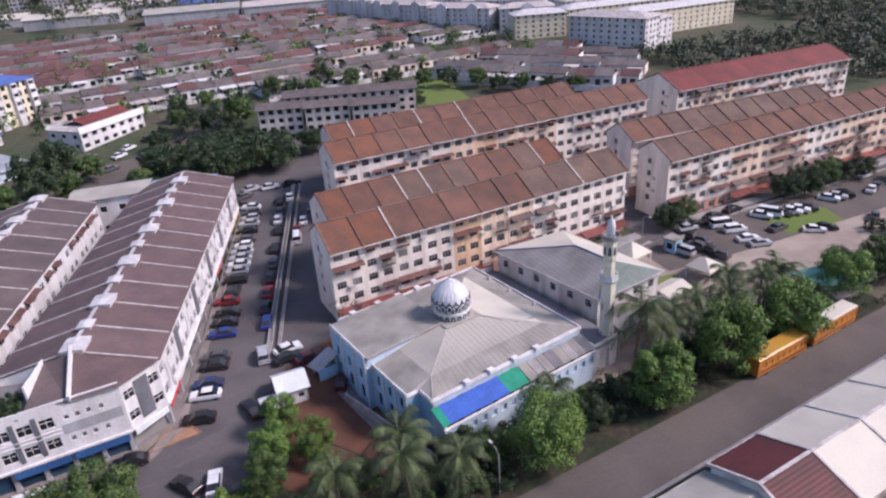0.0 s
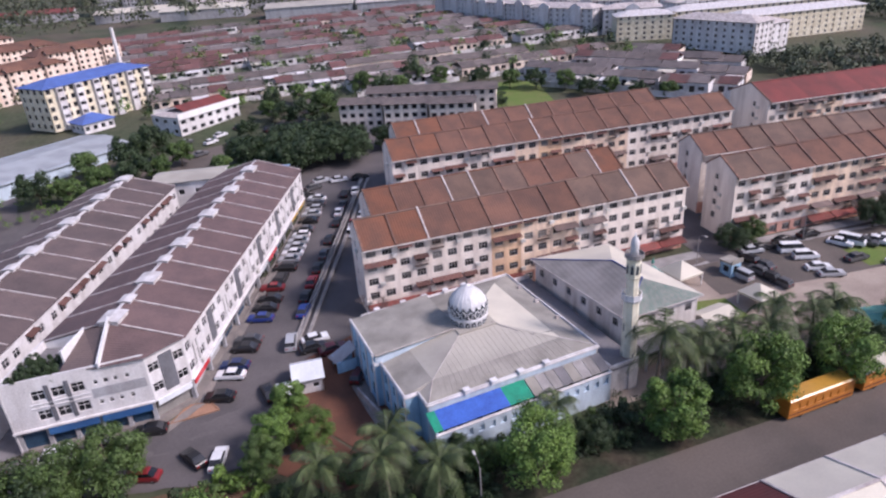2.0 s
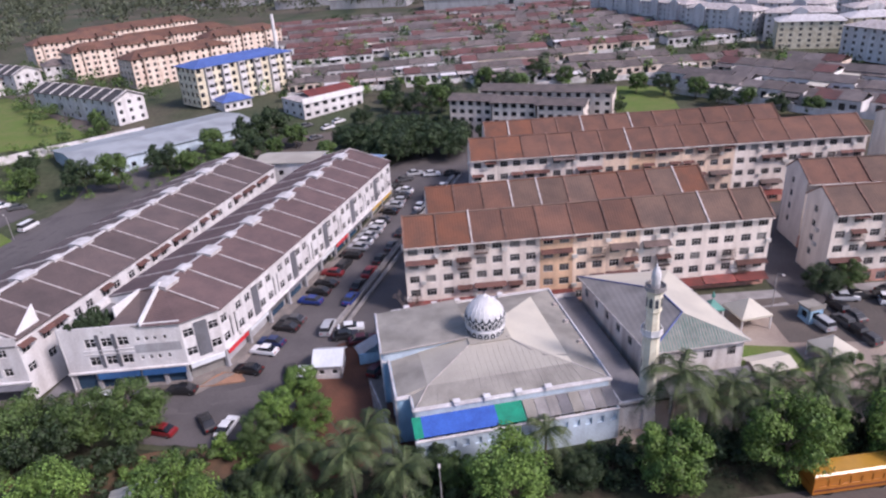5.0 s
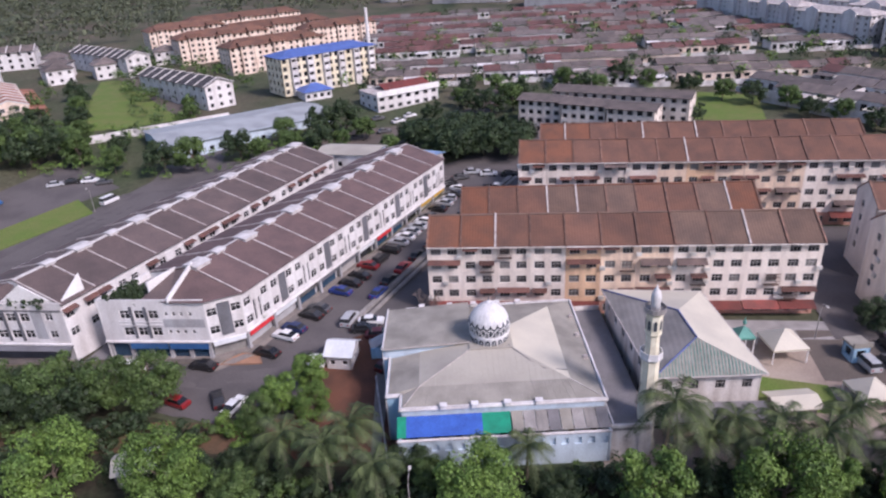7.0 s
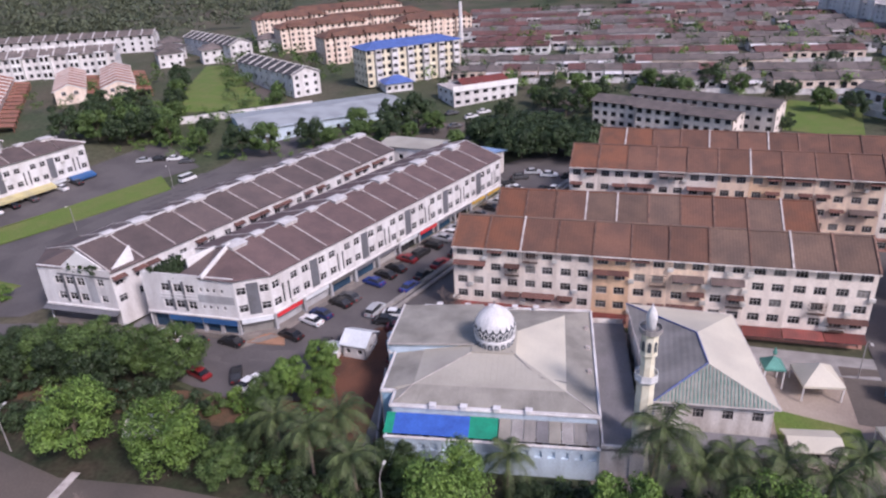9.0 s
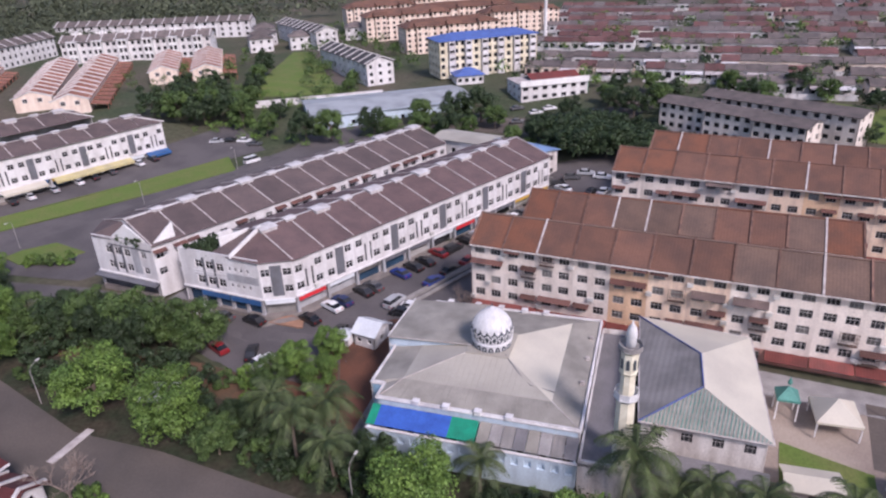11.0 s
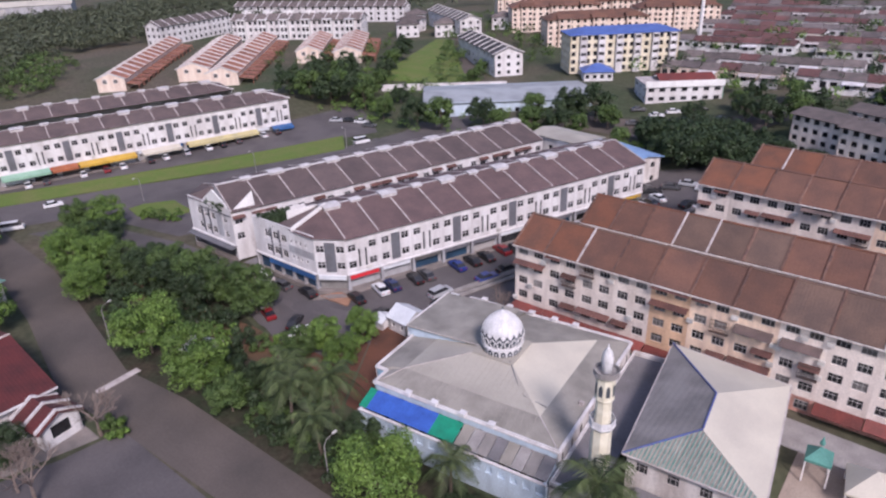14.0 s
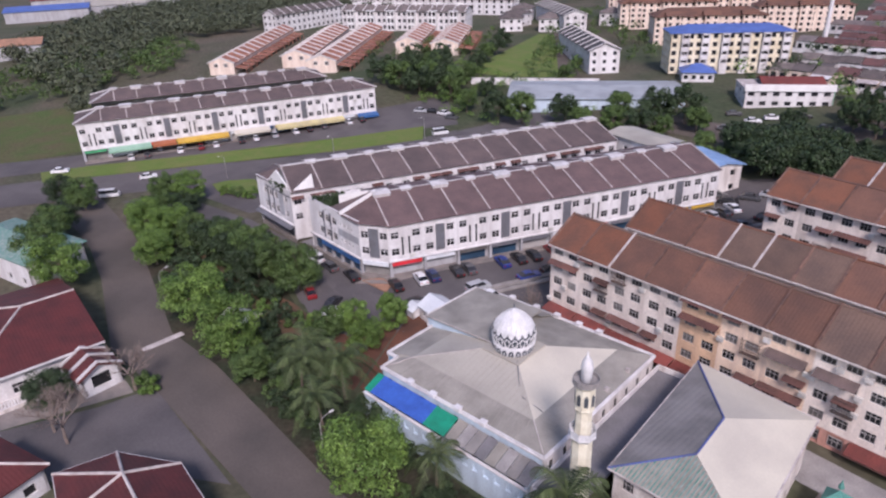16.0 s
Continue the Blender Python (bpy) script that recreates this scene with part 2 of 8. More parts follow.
LAWN = paint("bright_verge_grass", (0.112, 0.165, 0.036), (0.145, 0.165, 0.052), rough=0.95, scale=0.2, fine=3.0, grain=0.2, bump=0.4)
LAND = paint("scrubby_ground", (0.055, 0.070, 0.035), (0.115, 0.095, 0.070), rough=0.95, scale=0.03, fine=0.8, grain=0.3)
GLASS = paint("dark_window_glass", (0.035, 0.036, 0.040), (0.022, 0.022, 0.025), rough=0.12, rnd=0.5, spec=0.5, bump=0.0)
GLASS_B = paint("tinted_shopfront_glass", (0.035, 0.075, 0.13), (0.025, 0.05, 0.09), rough=0.15, spec=0.5, bump=0.0)
CURTAIN = paint("curtained_glass", (0.20, 0.19, 0.18), (0.12, 0.115, 0.11), rough=0.3, rnd=0.4)
FRAME = paint("window_frame", (0.42, 0.40, 0.39), (0.32, 0.30, 0.29), rough=0.6)
AWN_R = paint("red_awning_sheet", (0.235, 0.066, 0.055), (0.145, 0.055, 0.048), rough=0.6, wave=("X", 4.0), rnd=0.3)
AWN_B = paint("brown_awning_sheet", (0.15, 0.075, 0.062), (0.10, 0.055, 0.05), rough=0.7, wave=("X", 4.0), rnd=0.3)
AWN_G = paint("grey_brown_awning_sheet", (0.17, 0.125, 0.115), (0.11, 0.085, 0.08), rough=0.7, wave=("X", 4.0), rnd=0.3)
AC_M = paint("air_conditioner_shell", (0.62, 0.60, 0.57), (0.45, 0.43, 0.40), rough=0.5, rnd=0.15)
GRILLE = paint("painted_iron_grille", (0.10, 0.085, 0.08), (0.14, 0.08, 0.06), rough=0.6)
CANVAS_B = paint("blue_tarpaulin", (0.055, 0.13, 0.48), (0.045, 0.10, 0.38), rough=0.5, scale=0.8)
CANVAS_G = paint("green_tarpaulin", (0.02, 0.28, 0.17), (0.02, 0.21, 0.13), rough=0.5, scale=0.8)
TEAL = paint("teal_roof", (0.11, 0.30, 0.25), (0.08, 0.22, 0.19), rough=0.6)
IVORY = paint("ivory_paint", (0.78, 0.74, 0.60), (0.66, 0.61, 0.47), rough=0.6, scale=1.0, grain=0.06, bump=0.05)
DOME_W = paint("white_dome_tile", (0.70, 0.69, 0.70), (0.58, 0.575, 0.58), rough=0.35, scale=1.2)
DOME_D = paint("dark_dome_lattice", (0.085, 0.095, 0.115), (0.06, 0.07, 0.08), rough=0.4, bump=0.0)
BLUE_TRIM = paint("blue_gutter", (0.10, 0.13, 0.33), (0.08, 0.10, 0.24), rough=0.5)
YELLOW = paint("yellow_render", (0.76, 0.70, 0.55), (0.62, 0.55, 0.40), scale=0.5)
SIGN_R = paint("red_sign", (0.62, 0.04, 0.05), (0.5, 0.035, 0.04), rough=0.4)
SIGN_Y = paint("yellow_sign", (0.60, 0.38, 0.06), (0.48, 0.30, 0.05), rough=0.4)
SIGN_B = paint("blue_sign", (0.05, 0.14, 0.33), (0.04, 0.10, 0.25), rough=0.4)
SIGN_G = paint("green_sign", (0.10, 0.42, 0.20), (0.08, 0.33, 0.16), rough=0.4)
SIGN_GP = paint("pale_green_canvas", (0.30, 0.48, 0.36), (0.22, 0.36, 0.27), rough=0.6)
AWN_O = paint("rust_red_canvas", (0.38, 0.13, 0.06), (0.28, 0.10, 0.05), rough=0.6)
AWN_Y = paint("faded_yellow_canvas", (0.55, 0.48, 0.24), (0.42, 0.37, 0.22), rough=0.7)
SIGN_W = paint("pale_sign", (0.72, 0.74, 0.76), (0.6, 0.62, 0.65), rough=0.4)
LINE_W = paint("road_paint", (0.55, 0.54, 0.52), (0.30, 0.29, 0.28), scale=1.5)
BARK = paint("bark", (0.16, 0.125, 0.095), (0.10, 0.08, 0.065), scale=2.0, bump=0.6)
FLAT_W = paint("warm_white_render", (0.80, 0.72, 0.65), (0.62, 0.54, 0.48), scale=0.6, streak=0.2, rnd=0.06)
UNDER = paint("shaded_undergrowth", (0.030, 0.038, 0.020), (0.055, 0.044, 0.030), rough=0.95, scale=0.25, fine=1.6, grain=0.4, bump=0.6)
WHITE_G = paint("clean_white_gable_paint", (0.80, 0.79, 0.78), (0.70, 0.68, 0.67), scale=0.5, streak=0.3)
METAL_D = paint("shaded_weathered_sheet", (0.285, 0.265, 0.25), (0.19, 0.178, 0.17), rough=0.65, scale=0.25, wave=("X", 2.0), grain=0.08, bump=0.05)


# ---- ground ----
def land():
    xs = sorted({*range(-300, 301, 10), *range(-153, -60, 3), -2600, -1800, -1300, -1000, -800, -650, -550, -470, -400, -350, 350, 400, 470, 550, 650, 800, 1000, 1300, 1800, 2600})
    ys = sorted({*range(-100, 401, 10), *range(-12, 30, 2), -2000, -1200, -700, -400, -250, -150, 450, 520, 600, 720, 900, 1200, 1700, 2600, 3200})
    mb = MB()
    mb.v = [(x, y, gz(x, y) - 0.05) for y in ys for x in xs]
    k = len(xs)
    mb.f = [(j * k + i, j * k + i + 1, (j + 1) * k + i + 1, (j + 1) * k + i) for j in range(len(ys) - 1) for i in range(k - 1)]
    solid("ground", mb.mesh("ground", LAND, True), "scrubby green and brown ground reaching the horizon", "ground", "structure")


def ribbon(name, left, right, mat, label, category, lift=0.03, kerb=0.0, step=3.0):
    """A strip between two edge lines of equally many corners, laid on the ground; kerb gives it a raised edge."""
    mb = MB()
    for (a, b), (c, d) in zip(zip(left, left[1:]), zip(right, right[1:])):
        a, b, c, d = (Vector(p) for p in (a, b, c, d))
        n = max(1, int(max((b - a).length, (d - c).length) / step))
        m = max(1, int(max((c - a).length, (d - b).length) / 3))
        for i in range(n):
            for j in range(m):
                quad = []
                for u, w in ((i, j), (i, j + 1), (i + 1, j + 1), (i + 1, j)):
                    p = a.lerp(b, u / n).lerp(c.lerp(d, u / n), w / m)
                    quad.append((p.x, p.y, gz(p.x, p.y) + lift))
                quad = quad[::-1] if (Vector(quad[1]) - Vector(quad[0])).cross(Vector(quad[3]) - Vector(quad[0])).z < 0 else quad
                mb.poly(quad)
    if kerb:
        ring = list(left) + list(right)[::-1]
        for p, q in zip(ring, ring[1:] + ring[:1]):
            p, q = Vector((*p, 0)), Vector((*q, 0))
            if (q - p).length < 0.1:
                continue
            s = (q - p).normalized().cross(Vector((0, 0, 1))) * 0.09
            zp, zq = gz(p.x, p.y), gz(q.x, q.y)
            mb.hexa([(p.x - s.x, p.y - s.y, zp), (p.x + s.x, p.y + s.y, zp), (q.x + s.x, q.y + s.y, zq), (q.x - s.x, q.y - s.y, zq),
                     (p.x - s.x, p.y - s.y, zp + lift + kerb), (p.x + s.x, p.y + s.y, zp + lift + kerb), (q.x + s.x, q.y + s.y, zq + lift + kerb), (q.x - s.x, q.y - s.y, zq + lift + kerb)])
    return solid(name, mb.mesh(name, mat), label, category, "structure")


land()
ribbon("field_far", [(-240, -40), (-215, 20), (-196, 66)], [(-168, -34), (-163, 8), (-160, 42)], GRASS, "rough green field beside the far shops", "field", 0.03)
ribbon("road_near", [(-140, -16), (-95, -18.5), (-75, -22), (-50, -27), (-36, -25.5), (-5, -25.5), (40, -24), (66, -24), (160, -30)],
       [(-140, -26), (-95, -27.5), (-78, -30), (-52, -36), (-36, -34.5), (-5, -33.4), (40, -32.2), (66, -31.4), (160, -38)], ASPHALT_L, "worn grey asphalt back road behind the trees", "road")
ribbon("road_branch", [(-37, -34.4), (-38, -42), (-44, -60), (-50, -100)], [(-12, -34.4), (-21, -41), (-34, -60), (-40, -100)], ASPHALT, "dark asphalt side road between the houses", "road", 0.02)
ribbon("road_main", [(-182, -120), (-140.7, -14), (-129.6, 14.4), (-113, 43), (-100, 66), (-93, 84), (-96, 110)], [(-165, -120), (-124, -14), (-112, 12), (-98, 40), (-84, 66), (-76, 84), (-80, 106)], ASPHALT, "dark asphalt main road beside the shops", "road", 0.03)
ribbon("road_service", [(-215, -120), (-163, -16), (-148, 34), (-131, 72), (-124, 96)], [(-190, -120), (-148.4, -14), (-135.2, 17), (-118.7, 51), (-100, 80)], ASPHALT, "asphalt service road along the far shop row", "road", 0.045)
ribbon("verge_median", [(-152, -24), (-148.2, -13), (-135, 17), (-118.5, 51), (-107, 72)], [(-143.5, -25.5), (-139.3, -14), (-128.2, 13.7), (-111.8, 42.3), (-99, 65)], LAWN, "mown bright green grass median with a concrete edge", "verge", 0.14, 0.04)
ribbon("road_shop_front", [(-112, -2), (-84, 3.5), (-60, 4.5), (-43, 4.5)], [(-118, -14), (-86, -3), (-60, -1.5), (-36, -9)], ASPHALT, "asphalt road past the ends of the shop rows", "road", 0.04)
ribbon("road_street", [(-43, 4.5), (-38, 8), (-13.3, 75), (-6, 96), (4, 118)], [(-31, -8), (-17, 8), (-11.3, 19), (4.4, 57), (24, 118)], ASPHALT, "asphalt street of parked cars between shops and flats", "road", 0.035)
ribbon("road_alley", [(-65, 5), (-41, 78), (-40, 95)], [(-60.5, 6), (-33, 76), (-18, 90)], CONC_D, "dark concrete back lane between two shop rows", "lane", 0.03)
ribbon("road_back", [(-92, 80), (-43, 79), (-13, 76), (-2, 90)], [(-92, 96), (-43, 96), (-16, 92), (0, 108)], ASPHALT, "asphalt back street behind the shops", "road", 0.025)
ribbon("pavement", [(-43, 4.4), (-38.2, 7.6), (-13.3, 74.6)], [(-42.3, 3.4), (-37.0, 7.4), (-12.1, 74.2)], PAVE, "paved five-foot way beside the shops", "pavement", 0.16, 0.02)
ribbon("pavement_corner", [(-42.0, 4.7), (-35.5, 5.2)], [(-39.6, 7.4), (-36.6, 7.2)], TERRA, "terracotta tiled corner with a white kerb", "pavement", 0.12, 0.10)
ribbon("yard_mosque", [(-28, 5), (-22, 12), (-11, 17)], [(-17, -13), (-13, -13), (-10, -13)], EARTH, "red earth yard beside the mosque", "yard", 0.045)
ribbon("yard_lower", [(-31, -8), (-27, 3)], [(-22, -17), (-17, -14)], EARTH, "red earth bank below the mosque yard", "yard", 0.028)
ribbon("yard_flats", [(-11.5, 12), (62, 12), (135, 6)], [(-11, 18.5), (60, 17), (130, 15)], CONC, "worn concrete strip in front of the flats", "yard", 0.05)
ribbon("car_park", [(34, 12), (62, 12), (135, 6)], [(34, -12), (66, -18), (135, -22)], SAND, "pale bare car park with grass patches", "yard", 0.03)
ribbon("car_park_road", [(46, 14.5), (62, 14.5), (135, 11)], [(46, 3), (64, 1), (135, -4)], ASPHALT_L, "pale asphalt lane through the car park", "road", 0.06)
ribbon("patch_grass_park", [(76, 7), (92, 5)], [(76, 1), (90, -1)], LAWN, "green grass patch in the car park", "verge", 0.09)
ribbon("patch_grass_annex", [(36, 4), (46, 2)], [(36, -3), (46, -4)], LAWN, "grass patch beside the annex", "verge", 0.08)
ribbon("verge_island", [(-113.3, 7.2), (-113, 11), (-109, 16.5)], [(-107, 6), (-101.7, 7.9), (-98.6, 15.2)], LAWN, "kerbed traffic island with grass and shrubs", "verge", 0.12, 0.05)
ribbon("court_flats", [(-7, 30), (62, 30)], [(2, 56), (95, 53)], ASPHALT, "shaded asphalt court between the flats", "yard", 0.02)
ribbon("road_flats_cross", [(50.8, 12), (52, 30), (56, 56)], [(59, 12), (62, 30), (64, 56)], ASPHALT, "shaded asphalt lane between two flat blocks", "road", 0.075)
# undergrowth ground, its colour darkened to carry the shade below the trees
ribbon("verge_near", [(-92, -18.9), (-74, -22.3), (-50, -27.1), (-36, -25.6), (-5, -25.6), (66, -24.1)], [(-92, -6), (-60, -4), (-40, -9), (-24, -16), (-5, -15), (66, -14)], UNDER, "undergrowth bank coloured dark for the shade of the roadside trees", "verge", 0.05)
ribbon("path_earth", [(-80, -12), (-60, -10.5), (-44, -8), (-33, -8.5)], [(-80, -15), (-60, -15), (-44, -14.5), (-31, -14)], EARTH_L, "brown bare earth strip between two rows of trees", "yard", 0.065)
ribbon("yard_annex", [(14, -8), (36, -6), (66, -8)], [(14, -15), (36, -14.5), (66, -15.5)], SAND, "pale sandy yard in front of the annex", "yard", 0.07)
ribbon("yard_houses", [(-80, -37), (-60, -37), (-38, -37)], [(-85, -62), (-60, -62), (-44, -62)], PAVE, "paved yards of the detached houses", "yard", 0.015)
ribbon("drain_wall", [(-23.6, 16.5), (2.4, 85.2)], [(-23.0, 16.3), (3.0, 85.0)], CONC, "low pale concrete drain wall along the street", "wall", 0.5, 0.05)
ribbon("drain_wall_second", [(-22.0, 16.0), (4.0, 84.7)], [(-21.7, 15.9), (4.3, 84.6)], CONC, "second low concrete drain wall along the street", "wall", 0.4, 0.05)
ribbon("park_far", [(-137, 118), (-172, 196)], [(-104, 138), (-140, 205)], LAWN, "green playing field behind the trees", "park", 0.05)
ribbon("road_far", [(-112, 140), (-222, 262)], [(-105, 143), (-214, 268)], ASPHALT_L, "pale far road between terraces", "road", 0.06)
ribbon("road_grey_flats", [(-60, 118), (-20, 128), (-5, 150), (0, 220)], [(-60, 108), (-12, 112), (4, 150), (10, 220)], ASPHALT_L, "pale asphalt road and car park by the low shops", "road", 0.05)
ribbon("field_behind", [(40, 128), (50, 155)], [(75, 118), (80, 145)], LAWN, "open grass field behind the flats", "park", 0.05)
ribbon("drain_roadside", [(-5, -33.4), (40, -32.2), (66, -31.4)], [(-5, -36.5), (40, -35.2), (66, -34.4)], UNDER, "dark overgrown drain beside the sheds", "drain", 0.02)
ribbon("drain_kerb", [(-5, -33.5), (40, -32.3), (66, -31.5)], [(-5, -33.8), (40, -32.6), (66, -31.8)], CONC, "worn concrete edge of the roadside drain", "kerb", 0.18, 0.04)
ribbon("path_mosque", [(-17.2, 3.5), (-14.6, -14.5)], [(-15.0, 4.0), (-13.5, -14.5)], PAVE, "pale cement path beside the mosque wall", "path", 0.06)
ribbon("road_forecourt", [(-122, -1), (-112, 25), (-97, 76)], [(-88, 5), (-83.5, 12), (-60.5, 83)], ASPHALT, "asphalt forecourt between the shops and the main road", "road", 0.035)
ribbon("road_corner", [(-62, 5), (-44, 5), (-28, 9)], [(-62, -2), (-44, -7), (-27, -7)], ASPHALT, "asphalt junction at the shop corner", "road", 0.032)


# ---- parts shared by the buildings ----
def lattice(mb, xs, zs, holes, y0, y1):
    """A plate in the x-z plane from y0 to y1, cut by a grid; the cells named in holes stay open."""
    n, nx, nz = len(mb.v), len(xs), len(zs)
    mb.v += [(x, y, z) for y in (y0, y1) for z in zs for x in xs]

    def at(i, k, back):
        return n + back * nx * nz + k * nx + i

    def full(i, k):
        return 0 <= i < nx - 1 and 0 <= k < nz - 1 and (i, k) not in holes

    for i in range(nx - 1):
        for k in range(nz - 1):
            if not full(i, k):
                continue
            mb.f += [(at(i, k, 0), at(i + 1, k, 0), at(i + 1, k + 1, 0), at(i, k + 1, 0)), (at(i + 1, k, 1), at(i, k, 1), at(i, k + 1, 1), at(i + 1, k + 1, 1))]
            for di, dk, a, b in ((-1, 0, (i, k + 1), (i, k)), (1, 0, (i + 1, k), (i + 1, k + 1)), (0, -1, (i, k), (i + 1, k)), (0, 1, (i + 1, k + 1), (i, k + 1))):
                if not full(i + di, k + dk):
                    mb.f.append((at(*a, 0), at(*a, 1), at(*b, 1), at(*b, 0)))
    return mb


def window_meshes(w, h, glass, bars=2, frame=None):
    t = 0.07
    xs, zs = [-w / 2, -w / 2 + t], [0, t, h * 0.62 - 0.025, h * 0.62 + 0.025, h - t, h]
    for i in range(1, bars + 1):
        x = -w / 2 + w * i / (bars + 1)
        xs += [x - 0.03, x + 0.03]
    xs += [w / 2 - t, w / 2]
    fr = lattice(MB(), xs, zs, {(i, k) for i in range(1, len(xs) - 1, 2) for k in (1, 3)}, -0.03, 0.06)
    pn = MB()
    pn.poly([(-w / 2 + t, 0.03, t), (w / 2 - t, 0.03, t), (w / 2 - t, 0.03, h - t), (-w / 2 + t, 0.03, h - t)])
    return fr.mesh("window", frame or FRAME), pn.mesh("pane", glass)


WIN_D, PANE_D = window_meshes(1.62, 1.3, GLASS)
WIN_C, PANE_C = window_meshes(1.62, 1.3, CURTAIN)
WIN_S, PANE_S = window_meshes(1.5, 1.35, GLASS, 1, WHITE)
WIN_N, PANE_N = window_meshes(0.5, 3.6, GLASS, 0, WHITE)
WIN_W, PANE_W = window_meshes(2.6, 1.3, GLASS, 3)


def put_window(parent, m, kind):
    fr, pn = kind
    w = part("window", fr, parent, m)
    part("pane", pn, w)
    return w


def awning_mesh(w, out, drop, mat):
    mb = MB()
    mb.slab([(-w / 2, -out, -drop), (w / 2, -out, -drop), (w / 2, 0, 0), (-w / 2, 0, 0)], 0.06)
    for x in (-w / 2 + 0.1, 0, w / 2 - 0.1):
        mb.tube([(x, 0.0, -drop - 0.5), (x, -out + 0.1, -drop - 0.08)], [0.025, 0.025], 4)
    return mb.mesh("awning", mat)


AWNINGS = [awning_mesh(2.5, 1.0, 0.35, AWN_B), awning_mesh(5.3, 1.1, 0.4, AWN_B), awning_mesh(5.4, 1.9, 0.6, AWN_R), awning_mesh(4.6, 1.5, 0.5, AWN_G)]
AC_MESH = MB().box(-0.42, 0.42, -0.42, -0.06, 0.0, 0.58).box(-0.3, 0.3, -0.44, -0.42, 0.06, 0.52).box(-0.36, -0.3, -0.4, 0.0, -0.06, 0.0).box(0.3, 0.36, -0.4, 0.0, -0.06, 0.0).mesh("air_conditioner", AC_M)


def cage_mesh(w, h):
    mb = MB()
    for i in range(9):
        x = -w / 2 + w * i / 8
        mb.box(x - 0.02, x + 0.02, -0.62, -0.58, 0, h)
    for z in (0, h * 0.35, h * 0.7, h):
        mb.box(-w / 2, w / 2, -0.63, -0.57, z - 0.03, z + 0.03)
        for x in (-w / 2, w / 2):
            mb.box(x - 0.02, x + 0.02, -0.6, 0.0, z - 0.02, z + 0.02)
    mb.box(-w / 2, w / 2, -0.62, 0.0, -0.06, 0.0)
    return mb.mesh("balcony_grille", GRILLE)


CAGE = cage_mesh(2.3, 1.9)


